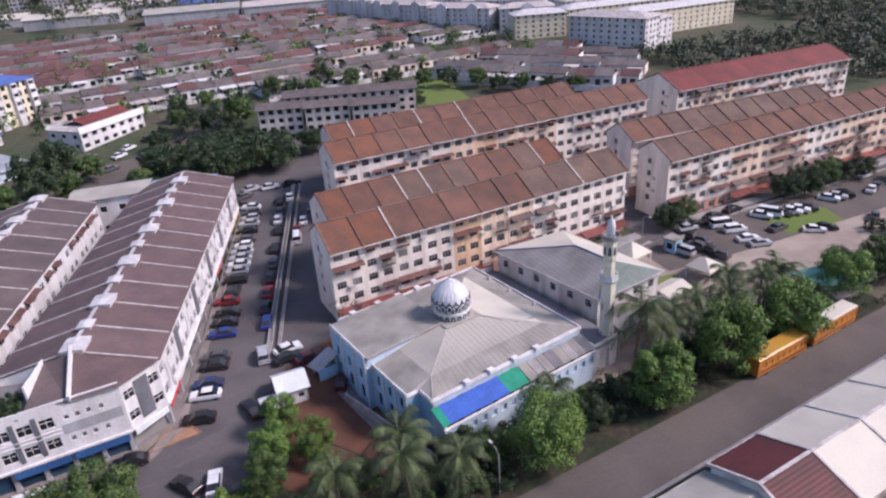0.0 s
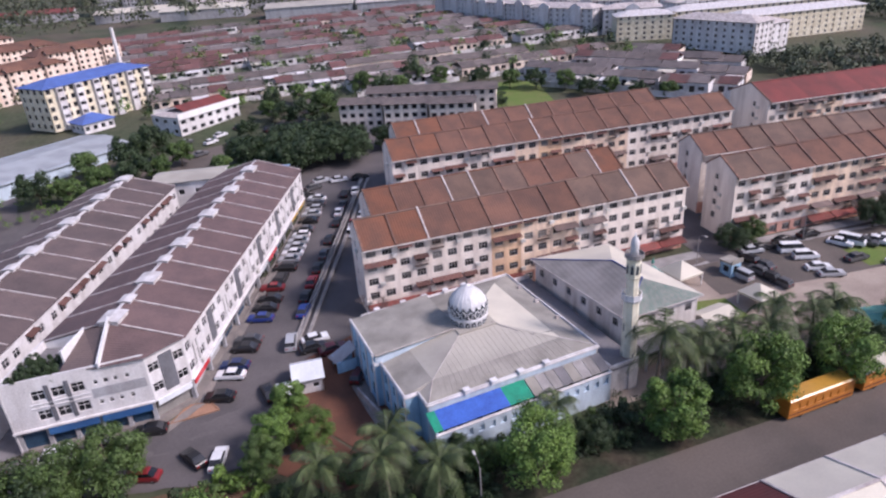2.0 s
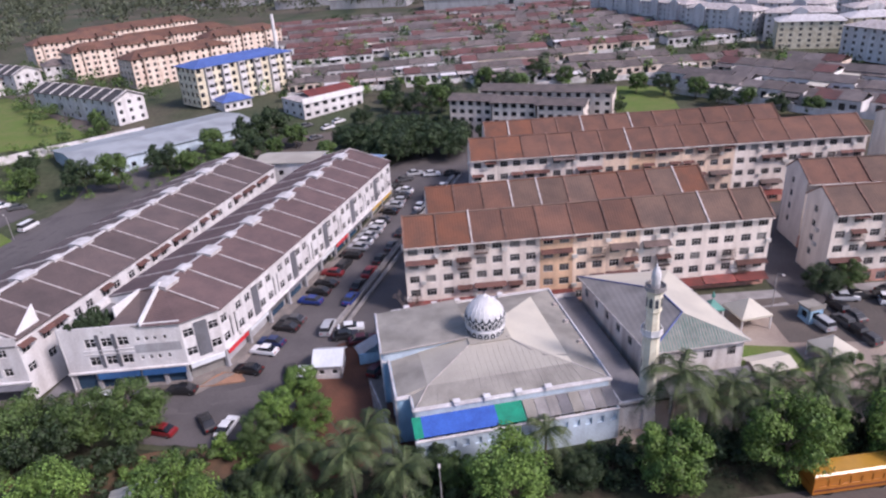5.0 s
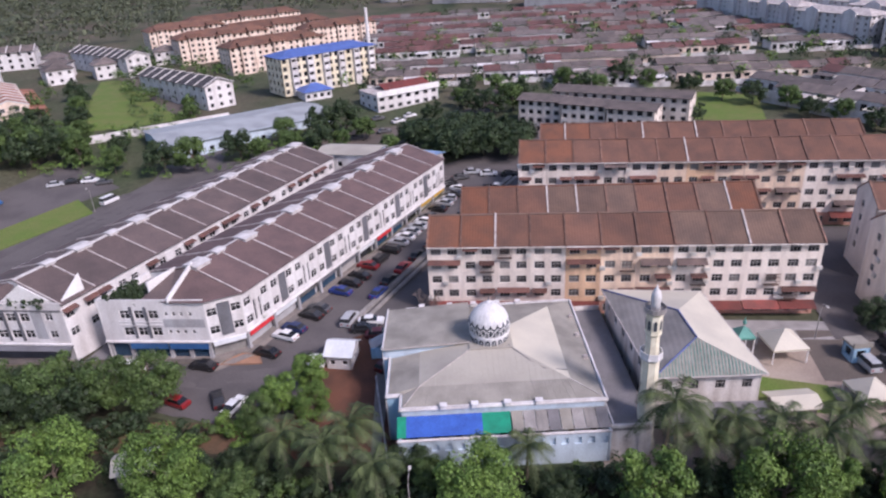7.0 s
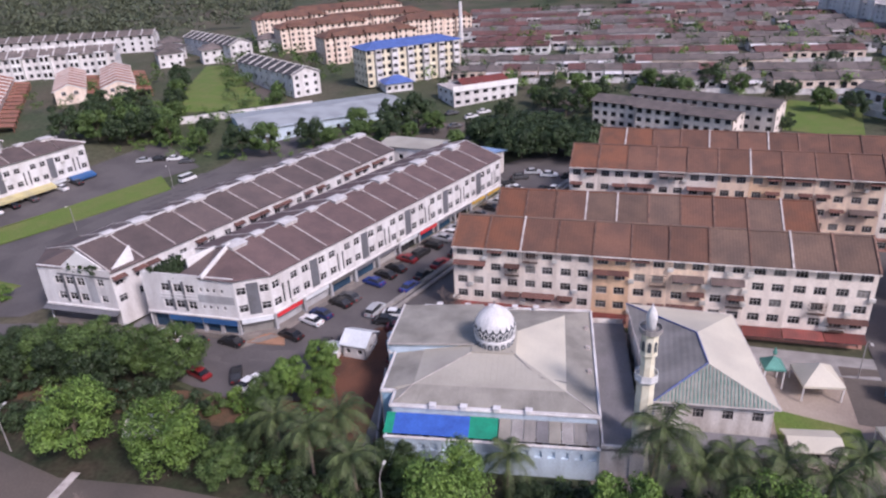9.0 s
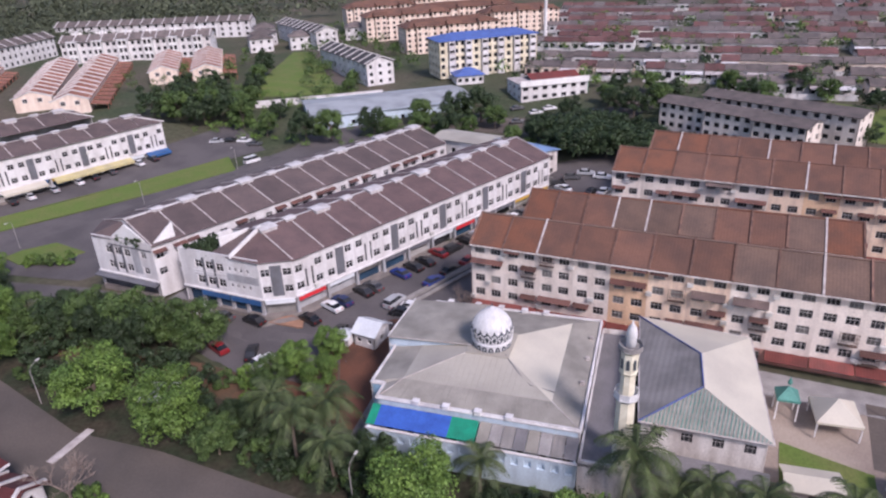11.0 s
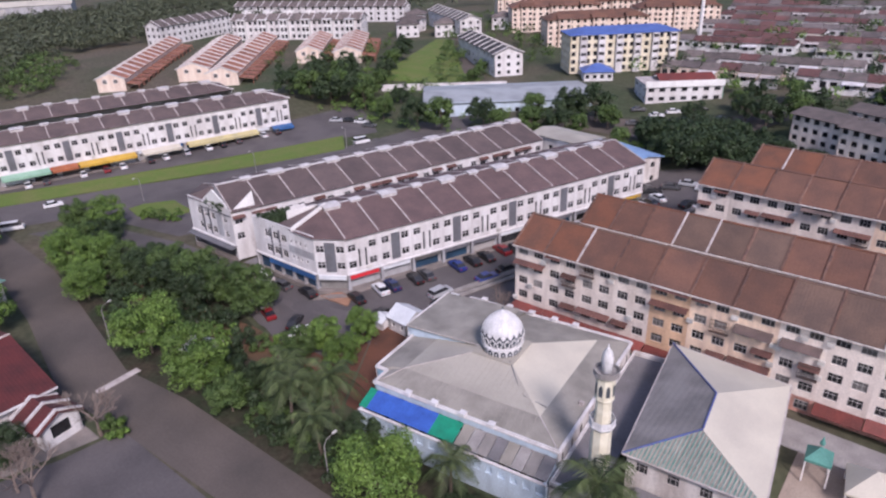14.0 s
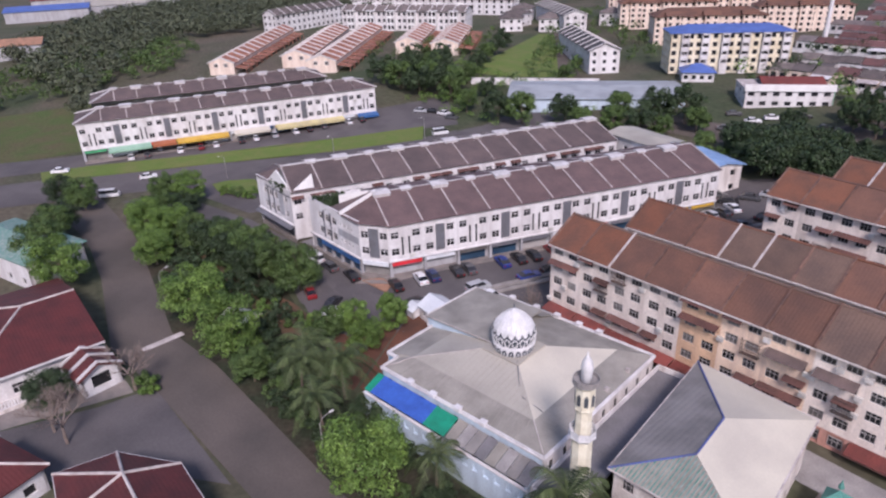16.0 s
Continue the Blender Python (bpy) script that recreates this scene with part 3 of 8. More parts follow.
def flats(label, p0, angle, length, bays, eave=13.9, ridge=(5.8, 17.1), back=(9.9, 14.4), mats=None, tones=None, seed=1, detail=2, base=0.0, cap=None, divide=True, wide_share=0.24):
    """A five-storey walk-up block: local x runs along its front eave, y goes back."""
    rng = random.Random(seed)
    b = thing("apartment_block", pose(p0[0], p0[1], base, 0, 0, angle), label, "apartment block", "walk-up flat blocks")
    bw, fw = length / bays, 0.75
    floors, fh = 5, (eave - base - 0.15) / 5
    top, rz, bz = eave - base, ridge[1] - base, back[1] - base
    ops = []
    for f in range(1, floors):
        for c in (0.26, 0.74):
            ops.append((bw * c - 0.83, bw * c + 0.83, fh * f + 0.9, fh * f + 2.2))
    gops = [(bw * c - 0.9, bw * c + 0.9, 0.3, 2.3) for c in (0.26, 0.74)]
    uppers, lowers = {}, {}
    for i in range(bays):
        tone = (tones or [WHITE_OLD])[min(i, len(tones or [1]) - 1)]
        if tone.name not in uppers:
            uppers[tone.name] = MB().wall((0, 0), (bw, 0), fh, top, ops).mesh("front_wall", tone)
            low = PINK
            lowers[tone.name] = MB().wall((0, 0), (bw, 0), 0, fh, gops).mesh("ground_floor_wall", low)
        part("front_wall", uppers[tone.name], b, pose(i * bw, fw, 0))
        part("ground_floor_wall", lowers[tone.name], b, pose(i * bw, fw, 0))
        if detail < 1:
            continue
        for c in (0.26, 0.74):
            put_window(b, pose((i + c) * bw, fw + 0.14, 0.6), (WIN_D, PANE_D))
        part("awning", AWNINGS[2], b, pose((i + 0.5) * bw, fw, fh * 1.02 + rng.uniform(-0.1, 0.1)), "long red sheet awning") if rng.random() < 0.8 else None
        for f in range(1, floors):
            wide = rng.random() < (wide_share if f < 4 else 0.12)
            for c in (0.26, 0.74):
                z = fh * f + 0.9
                kind = (WIN_D, PANE_D) if rng.random() < 0.72 else (WIN_C, PANE_C)
                put_window(b, pose((i + c) * bw, fw + 0.14, z), kind)
                if not wide and rng.random() < 0.13:
                    part("awning", AWNINGS[0], b, pose((i + c) * bw, fw, z + 1.5))
                if rng.random() < 0.22:
                    part("air_conditioner", AC_MESH, b, pose((i + c) * bw + rng.choice((-1.2, 1.15)), fw, z - rng.uniform(0.1, 0.5)))
                if rng.random() < 0.10:
                    part("balcony_grille", CAGE, b, pose((i + c) * bw, fw, z - 0.4), "rusty iron window cage")
            if wide:
                part("awning", rng.choice((AWNINGS[1], AWNINGS[1], AWNINGS[3])), b, pose((i + 0.5) * bw, fw, fh * f + 2.55), "long brown sheet awning")
    # ends, back, slabs
    wb = back[0] - 0.5
    for x, sgn, lab in ((0.02, -1, "end_wall"), (length - 0.02, 1, "end_wall")):
        mb = MB()
        y0, y1 = fw + 0.02, wb
        th = 0.25 * -sgn

        def rz_at(y):
            return top + (rz - top) * y / ridge[0] - 0.12 if y < ridge[0] else rz + (bz - rz) * (y - ridge[0]) / (back[0] - ridge[0]) - 0.12

        ring = [(y0, 0), (y1, 0), (y1, rz_at(y1)), (ridge[0], rz - 0.14), (y0, rz_at(y0))]
        if sgn < 0:
            ops2 = [(y, y + 1.1, fh * f + 0.9, fh * f + 2.1) for f in range(1, floors) for y in (5.6,)]
            mb.wall((x, y1), (x, y0), 0, rz_at(y0) - 0.05, [(y1 - o[1], y1 - o[0], o[2], o[3]) for o in ops2], 0.25)
            mb.poly([(x, y1, rz_at(y0) - 0.05), (x, y0, rz_at(y0) - 0.05), (x, y0, rz_at(y0)), (x, ridge[0], rz - 0.14), (x, y1, rz_at(y1))])
            mb.poly([(x + 0.25, y0, rz_at(y0) - 0.05), (x + 0.25, y1, rz_at(y0) - 0.05), (x + 0.25, y1, rz_at(y1)), (x + 0.25, ridge[0], rz - 0.14), (x + 0.25, y0, rz_at(y0))])
        else:
            mb.poly([(x, y, z) for y, z in ring])
            mb.poly([(x + th, y, z) for y, z in ring][::-1])
        ew = part(lab, mb.mesh(lab, FLAT_W), b)
        if sgn < 0:
            for f in range(1, floors):
                put_window(b, pose(x + 0.12, 6.15, fh * f + 0.9, 0, 0, -90), (WIN_D, PANE_D))
                if detail and rng.random() < 0.5:
                    part("air_conditioner", AC_MESH, b, pose(x, 4.6, fh * f + 0.6, 0, 0, -90))
    part("back_wall", MB().wall((length, wb), (0, wb), 0, rz_at(wb)).mesh("back_wall", WHITE_OLD), b)
    part("floor_slab", MB().box(0.3, length - 0.3, fw + 0.5, wb - 0.3, top - 0.3, top - 0.1).mesh("floor_slab", CONC_D), b)
    # roof
    names = mats or [RUST]
    panels, g = {}, 0.1 if divide else 0.0
    for i in range(bays):
        rm = names[min(i, len(names) - 1)]
        if rm.name not in panels:
            panels[rm.name] = (MB().slab([(g, 0, top), (bw - g, 0, top), (bw - g, ridge[0], rz), (g, ridge[0], rz)], 0.12).mesh("roof_panel", rm),
                               MB().slab([(g, ridge[0], rz), (bw - g, ridge[0], rz), (bw - g, back[0], bz), (g, back[0], bz)], 0.12).mesh("roof_panel", rm))
        dz = rng.uniform(-0.05, 0.07) if divide else 0.0
        for me in panels[rm.name]:
            part("roof_panel", me, b, pose(i * bw, 0, dz))
    strip = MB()
    strip.slab([(-0.14, -0.05, top + 0.2), (0.14, -0.05, top + 0.2), (0.14, ridge[0], rz + 0.24), (-0.14, ridge[0], rz + 0.24)], 0.36)
    strip.slab([(-0.14, ridge[0], rz + 0.24), (0.14, ridge[0], rz + 0.24), (0.14, back[0], bz + 0.2), (-0.14, back[0], bz + 0.2)], 0.36)
    dark, pale = strip.mesh("roof_divider", DIVIDER), strip.mesh("roof_divider", CAP)
    for i in range(bays + 1) if divide else (0, bays):
        pick = pale if (cap and i in cap) else dark
        part("roof_divider", pick, b, pose(min(max(i * bw, 0.14), length - 0.14), 0, 0), "pale cement roof divider" if pick is pale else "")
    part("ridge_cap", MB().slab([(0, ridge[0] - 0.25, rz + 0.02), (length, ridge[0] - 0.25, rz + 0.02), (length, ridge[0] + 0.2, rz + 0.08), (0, ridge[0] + 0.2, rz + 0.08)], 0.12).mesh("ridge_cap", names[-1]), b)
    part("gutter", MB().box(0, length, -0.12, 0.02, top - 0.25, top - 0.07).mesh("gutter", WHITE_OLD), b)
    return b


W_, P_, C_, WHITE_F = FLAT_W, PEACH, CREAM, FLAT_W
flats("five-storey flats, white and peach walls, rusty brown roof", (-10.7, 18.6), 0.4, 61, 11, mats=[RUST_O, RUST_O, RUST, RUST, RUST, RUST, RUST, RUST_G],
      tones=[WHITE_F, WHITE_F, W_, W_, P_, C_, C_, W_, WHITE_F, WHITE_F, W_], seed=3, base=1.1, cap=(2, 9))
flats("five-storey flats, rusty brown roof with pale dividers", (-6.2, 31.8), 0.8, 51.5, 10, eave=14.0, mats=[RUST_O, RUST, RUST, RUST_G, RUST_G, RUST_G, RUST, RUST, RUST_G, RUST_O],
      tones=[W_], seed=5, base=1.2, detail=0, cap=(3, 4, 9))
flats("five-storey flats beside the car park, brown roof", (59.4, 16.9), -1.9, 92, 16, eave=14.2, mats=[RUST_G, RUST_G, RUST], tones=[WHITE_F, W_, W_, C_, C_, C_, C_, W_, W_, C_], seed=8, base=1.0, wide_share=0.4)
flats("five-storey flats behind the car park block, brown roof", (63.0, 31.2), -5.0, 60, 11, eave=14.2, mats=[RUST, RUST, RUST_G], tones=[W_], seed=9, base=1.2, detail=0)
flats("long five-storey flats, cream walls, orange-brown roof", (4.2, 56.2), -2.0, 84.5, 15, eave=15.5, ridge=(6.2, 18.6), back=(10.4, 16.0), mats=[RUST_O, RUST_O, RUST],
      tones=[WHITE_F, WHITE_F, WHITE_F, W_, W_, C_, P_, C_, C_, C_, W_, W_, WHITE_F, WHITE_F, WHITE_F], seed=12, base=1.5, cap=(6,))
flats("five-storey flats behind the long block, orange-brown roof", (9.0, 69.4), -2.5, 68, 12, eave=15.5, ridge=(6.2, 18.6), back=(10.4, 16.0), mats=[RUST_O, RUST_O, RUST],
      tones=[W_], seed=14, base=1.8, detail=0, cap=(1, 4, 6))
flats("five-storey flats with a dark red roof", (99.7, 53.5), -3.9, 66, 12, eave=15.5, ridge=(8.5, 18.9), back=(16.5, 15.6), mats=[RED_ROOF], tones=[WHITE_F, C_, C_, C_, WHITE_F], seed=17, base=1.4, detail=1, divide=False)


# ---- shop rows ----
def vent_mesh(w, d):
    """A flat-topped ridge vent with a pale sheet lid that slopes with the roof."""
    mb = MB().box(-w / 2 + 0.15, w / 2 - 0.15, -d / 2 + 0.2, d / 2 - 0.2, -0.9, 0.2)
    mb.slab([(-w / 2, -d / 2, 0.22), (w / 2, -d / 2, 0.22), (w / 2, 0.1, 0.42), (-w / 2, 0.1, 0.42)], 0.1)
    mb.slab([(-w / 2, 0.1, 0.42), (w / 2, 0.1, 0.42), (w / 2, d / 2, 0.22), (-w / 2, d / 2, 0.22)], 0.1)
    return mb.mesh("roof_vent", CAP_P)


VENT_L, VENT_M = vent_mesh(3.3, 3.0), vent_mesh(2.2, 2.0)
PILLAR = MB().box(-0.25, 0.25, -0.25, 0.25, 0, 3.1).box(-0.32, 0.32, -0.32, 0.32, 0, 0.3).mesh("pillar", GREY_W)
SHUTTERS = [MB().box(-2.7, 2.7, 0, 0.08, 0.1, 2.6).mesh("shopfront", m) for m in (CURTAIN, GREY_W, SIGN_W, GLASS_B, FRAME, GLASS)]
SIGNS = {m.name: MB().box(-2.75, 2.75, -0.18, 0.0, 0, 0.8).mesh("signboard", m) for m in (SIGN_R, SIGN_Y, SIGN_B, SIGN_G, SIGN_W, PANEL_G, CURTAIN)}


def shop_row(label, p0, angle, length, lots, depth=19.4, eave=11.3, ridge=14.0, ridge_y=9.6, roof=BROWN_T, seed=1, base=0.0, front=True, back_detail=False, ends=True, vents=True, signs=(), hip=False, plinth=0.8):
    """A three-storey row: local x runs along its front, y goes back; the front faces -y."""
    rng = random.Random(seed)
    b = thing("shophouse_row", pose(p0[0], p0[1], base, 0, 0, angle), label, "shophouses", "shop rows")
    lw = length / lots
    e = eave - base
    r = ridge - base
    f1 = 3.3
    fh = (e - 0.5 - f1) / 2
    z1, z2 = f1 + 0.85, f1 + fh + 0.85
    ops_a = [(x - 0.78, x + 0.78, z, z + 1.4) for x in (1.25, lw - 1.25) for z in (z1, z2)]
    slit = [(x - 0.26, x + 0.26, z1 - 0.2, z1 + 3.45) for x in (lw / 2 - 0.62, lw / 2 + 0.62)]
    mesh_a = MB().wall((0, 0), (lw, 0), f1 - 0.4, e, ops_a).mesh("upper_wall", WHITE)
    mesh_b = MB().wall((0, 0), (lw, 0), f1 - 0.4, e, ops_a + slit).mesh("upper_wall", WHITE)
    low = MB().wall((0, 1.1), (lw, 1.1), 0, f1).mesh("lower_wall", GREY_W)
    floor = MB().box(0, lw, -0.4, 2.25, -plinth, 0.08).mesh("arcade_floor", PAVE)
    panel = MB().box(-0.85, 0.85, -0.12, 0.0, z1 - 0.3, z2 + 1.6).mesh("facade_panel", PANEL_G)
    band = MB().box(0, lw, -0.3, 0.0, f1 - 0.25, f1).mesh("ledge", WHITE)
    fascia = MB().box(0, lw, -0.25, 0.0, e - 0.3, e + 0.05).mesh("eave_board", WHITE)
    party = MB().slab([(-0.11, -0.3, e + 0.2), (0.11, -0.3, e + 0.2), (0.11, ridge_y, r + 0.2), (-0.11, ridge_y, r + 0.2)], 0.4)
    party.slab([(-0.11, ridge_y, r + 0.2), (0.11, ridge_y, r + 0.2), (0.11, depth + 0.2, e + 0.2), (-0.11, depth + 0.2, e + 0.2)], 0.4)
    party = party.mesh("roof_divider", CAP)
    slope_f = MB().slab([(0, -0.5, e), (lw, -0.5, e), (lw, ridge_y, r), (0, ridge_y, r)], 0.14).mesh("roof_panel", roof)
    slope_b = MB().slab([(0, ridge_y, r), (lw, ridge_y, r), (lw, depth + 0.4, e), (0, depth + 0.4, e)], 0.14).mesh("roof_panel", roof)
    bops = [(x - 0.78, x + 0.78, z, z + 1.35) for x in (1.3, lw - 1.3) for z in (z1 + 0.05, z2 + 0.05)]
    backw = MB().wall((lw, depth), (0, depth), 0, e, bops).mesh("back_wall", WHITE)
    for i in range(lots):
        x = i * lw
        if front:
            part("upper_wall", mesh_a if i % 2 else mesh_b, b, pose(x, 0, 0))
            part("lower_wall", low, b, pose(x, 0, 0))
            part("ledge", band, b, pose(x, 0, 0))
            part("arcade_floor", floor, b, pose(x, 0, 0))
            part("eave_board", fascia, b, pose(x, 0, 0))
            if i % 2:
                part("facade_panel", panel, b, pose(x + lw / 2, 0, 0), "dark grey vertical facade panel")
            else:
                for s in (-0.62, 0.62):
                    put_window(b, pose(x + lw / 2 + s, 0.13, z1 - 0.18), (WIN_N, PANE_N))
            for c in (1.25, lw - 1.25):
                for z in (z1, z2):
                    put_window(b, pose(x + c, 0.13, z), (WIN_S, PANE_S))
                    if rng.random() < 0.12:
                        part("air_conditioner", AC_MESH, b, pose(x + c + rng.choice((-1.0, 1.0)), 0, z - 0.6))
            part("pillar", PILLAR, b, pose(x + 0.3, 0.3, 0))
            part("shopfront", rng.choice(SHUTTERS), b, pose(x + lw / 2, 0.98, 0))
            sm = signs[i] if i < len(signs) and signs[i] else rng.choice((SIGN_W, SIGN_W, CURTAIN, SIGN_W, PANEL_G, CURTAIN))
            part("signboard", SIGNS[sm.name], b, pose(x + lw / 2, -0.02 if sm is SIGN_R else 0.12, f1 - 1.1), sm.name.replace("_", " ") + "board")
        if not hip or 0 < i < lots - 1:
            part("roof_panel", slope_f, b, pose(x, 0, rng.uniform(-0.03, 0.03)))
            part("roof_panel", slope_b, b, pose(x, 0, rng.uniform(-0.03, 0.03)))
        if not hip or i:
            part("roof_divider", party, b, pose(x + (0.16 if i == 0 else 0), 0, 0))
        if vents or (hip and i):
            part("roof_vent", VENT_L if i % 2 == 0 else VENT_M, b, pose(x + (1.5 if i == 0 and not hip else 0.0), ridge_y + (0.1 if i % 2 else -0.2), r + 0.02), "pale flat-topped roof vent")
        part("back_wall", backw, b, pose(x, 0, 0))
        for c in ((1.3, lw - 1.3) if vents else ()):
            for z in (z1 + 0.05, z2 + 0.05):
                put_window(b, pose(x + c, depth - 0.13, z, 0, 0, 180), (WIN_S, PANE_S))
            if back_detail and rng.random() < 0.4:
                part("awning", AWNINGS[0], b, pose(x + c, depth, z2 + 1.9, 0, 0, 180))
    ends_x = (lw, length - lw) if hip else (0.3, length - 0.3)
    part("ridge_cap", MB().slab([(ends_x[0], ridge_y, r + 0.12), (ends_x[1], ridge_y, r + 0.12), (ends_x[1], ridge_y + 0.55, r + 0.03), (ends_x[0], ridge_y + 0.55, r + 0.03)], 0.12).mesh("ridge_cap", CAP_P), b, None, "pale ridge capping")
    if hip:
        for x0, x1 in ((-0.5, lw), (length + 0.5, length - lw)):
            mb = MB().poly([(x0, -0.5, e), (x1, -0.5, e), (x1, ridge_y, r)]).poly([(x1, ridge_y, r), (x1, depth + 0.4, e), (x0, depth + 0.4, e)]).poly([(x0, -0.5, e), (x1, ridge_y, r), (x0, depth + 0.4, e)])
            part("roof_panel", mb.mesh("roof_panel", roof), b)
            edge = MB().tube([(x1, ridge_y, r + 0.1), (x0, -0.5, e + 0.1)], [0.24, 0.24], 5).tube([(x1, ridge_y, r + 0.1), (x0, depth + 0.4, e + 0.1)], [0.24, 0.24], 5)
            part("hip_cap", edge.mesh("hip_cap", CAP_P), b)
        for x0, ang in ((0.12, -90), (length - 0.12, 90)):
            for z in (z1, z2):
                for y in (3.0, depth - 3.0):
                    put_window(b, pose(x0 + (-0.16 if ang < 0 else 0.16), y, z, 0, 0, ang), (WIN_S, PANE_S))
    part("roof_divider", party, b, pose(length - (lw if hip else 0.16), 0, 0))
    wall_e = MB()
    ring = [(0, -plinth), (depth, -plinth), (depth, e - 0.1), (0, e - 0.1)] if hip else [(0, -0.5), (depth, -0.5), (depth, e - 0.1), (ridge_y, r - 0.15), (0, e - 0.1)]
    for xx in (([0.12] if ends else []) + [length - 0.12]):
        wall_e.poly([(xx - 0.11, y, z) for y, z in ring]).poly([(xx + 0.11, y, z) for y, z in ring][::-1])
    part("end_wall", wall_e.mesh("end_wall", WHITE), b)
    return b


shop_a = shop_row("three-storey white shop row with brown tiled roof", (-38.3, 8.4), 69.4, 70.6, 11, seed=2, ends=False, roof=BROWN_T, base=1.2,
                  signs=(SIGN_R, SIGN_W, CURTAIN, PANEL_G, PANEL_G, SIGN_W, SIGN_R, None, None, SIGN_Y, SIGN_Y))
shop_b = shop_row("three-storey white shop row facing the main road", (-59.4, 83.5), 251.6, 76.8, 12, seed=4, ends=False, roof=BROWN_T2, back_detail=True, base=1.2)
shop_d = shop_row("three-storey white shop row across the main road", (-151.0, -13.0), 73.3, 85.2, 13, depth=13, ridge_y=6.5, ridge=15.2, eave=13.0, seed=6, base=2.3, vents=False, roof=BROWN_T2, hip=True, plinth=2.0,
                  signs=(SIGN_G, SIGN_G, SIGN_R, SIGN_Y, SIGN_Y, SIGN_W, SIGN_W, SIGN_B, SIGN_Y, SIGN_Y, SIGN_Y, SIGN_W, SIGN_B))
shop_d2 = shop_row("second three-storey shop row behind the first", (-172.3, -3.0), 73.3, 72.0, 11, depth=13, ridge_y=6.5, ridge=15.8, eave=13.4, seed=7, base=2.6, front=False, vents=False, roof=BROWN_T2, hip=True, plinth=2.0)
# deep coloured canopies over the shopfronts of the far row
for i0, n, mat, lab in ((1, 1.7, SIGN_GP, "pale green shop canopy"), (2.75, 0.95, AWN_O, "rust red shop canopy"), (3.75, 2.2, SIGN_Y, "yellow shop canopy"), (6.2, 1.6, METAL_L, "cream shop canopy"), (8.1, 3.2, AWN_Y, "faded yellow shop canopy"), (12.0, 1.0, SIGN_B, "dark blue shop canopy")):
    lw_ = 85.2 / 13
    a_, b_ = i0 * lw_, (i0 + n) * lw_
    part("awning", MB().slab([(a_, -2.3, 2.5), (b_, -2.3, 2.5), (b_, 0, 3.2), (a_, 0, 3.2)], 0.1).box(a_, b_, -2.35, -2.25, 1.9, 2.5).mesh("awning", mat), shop_d, None, lab)


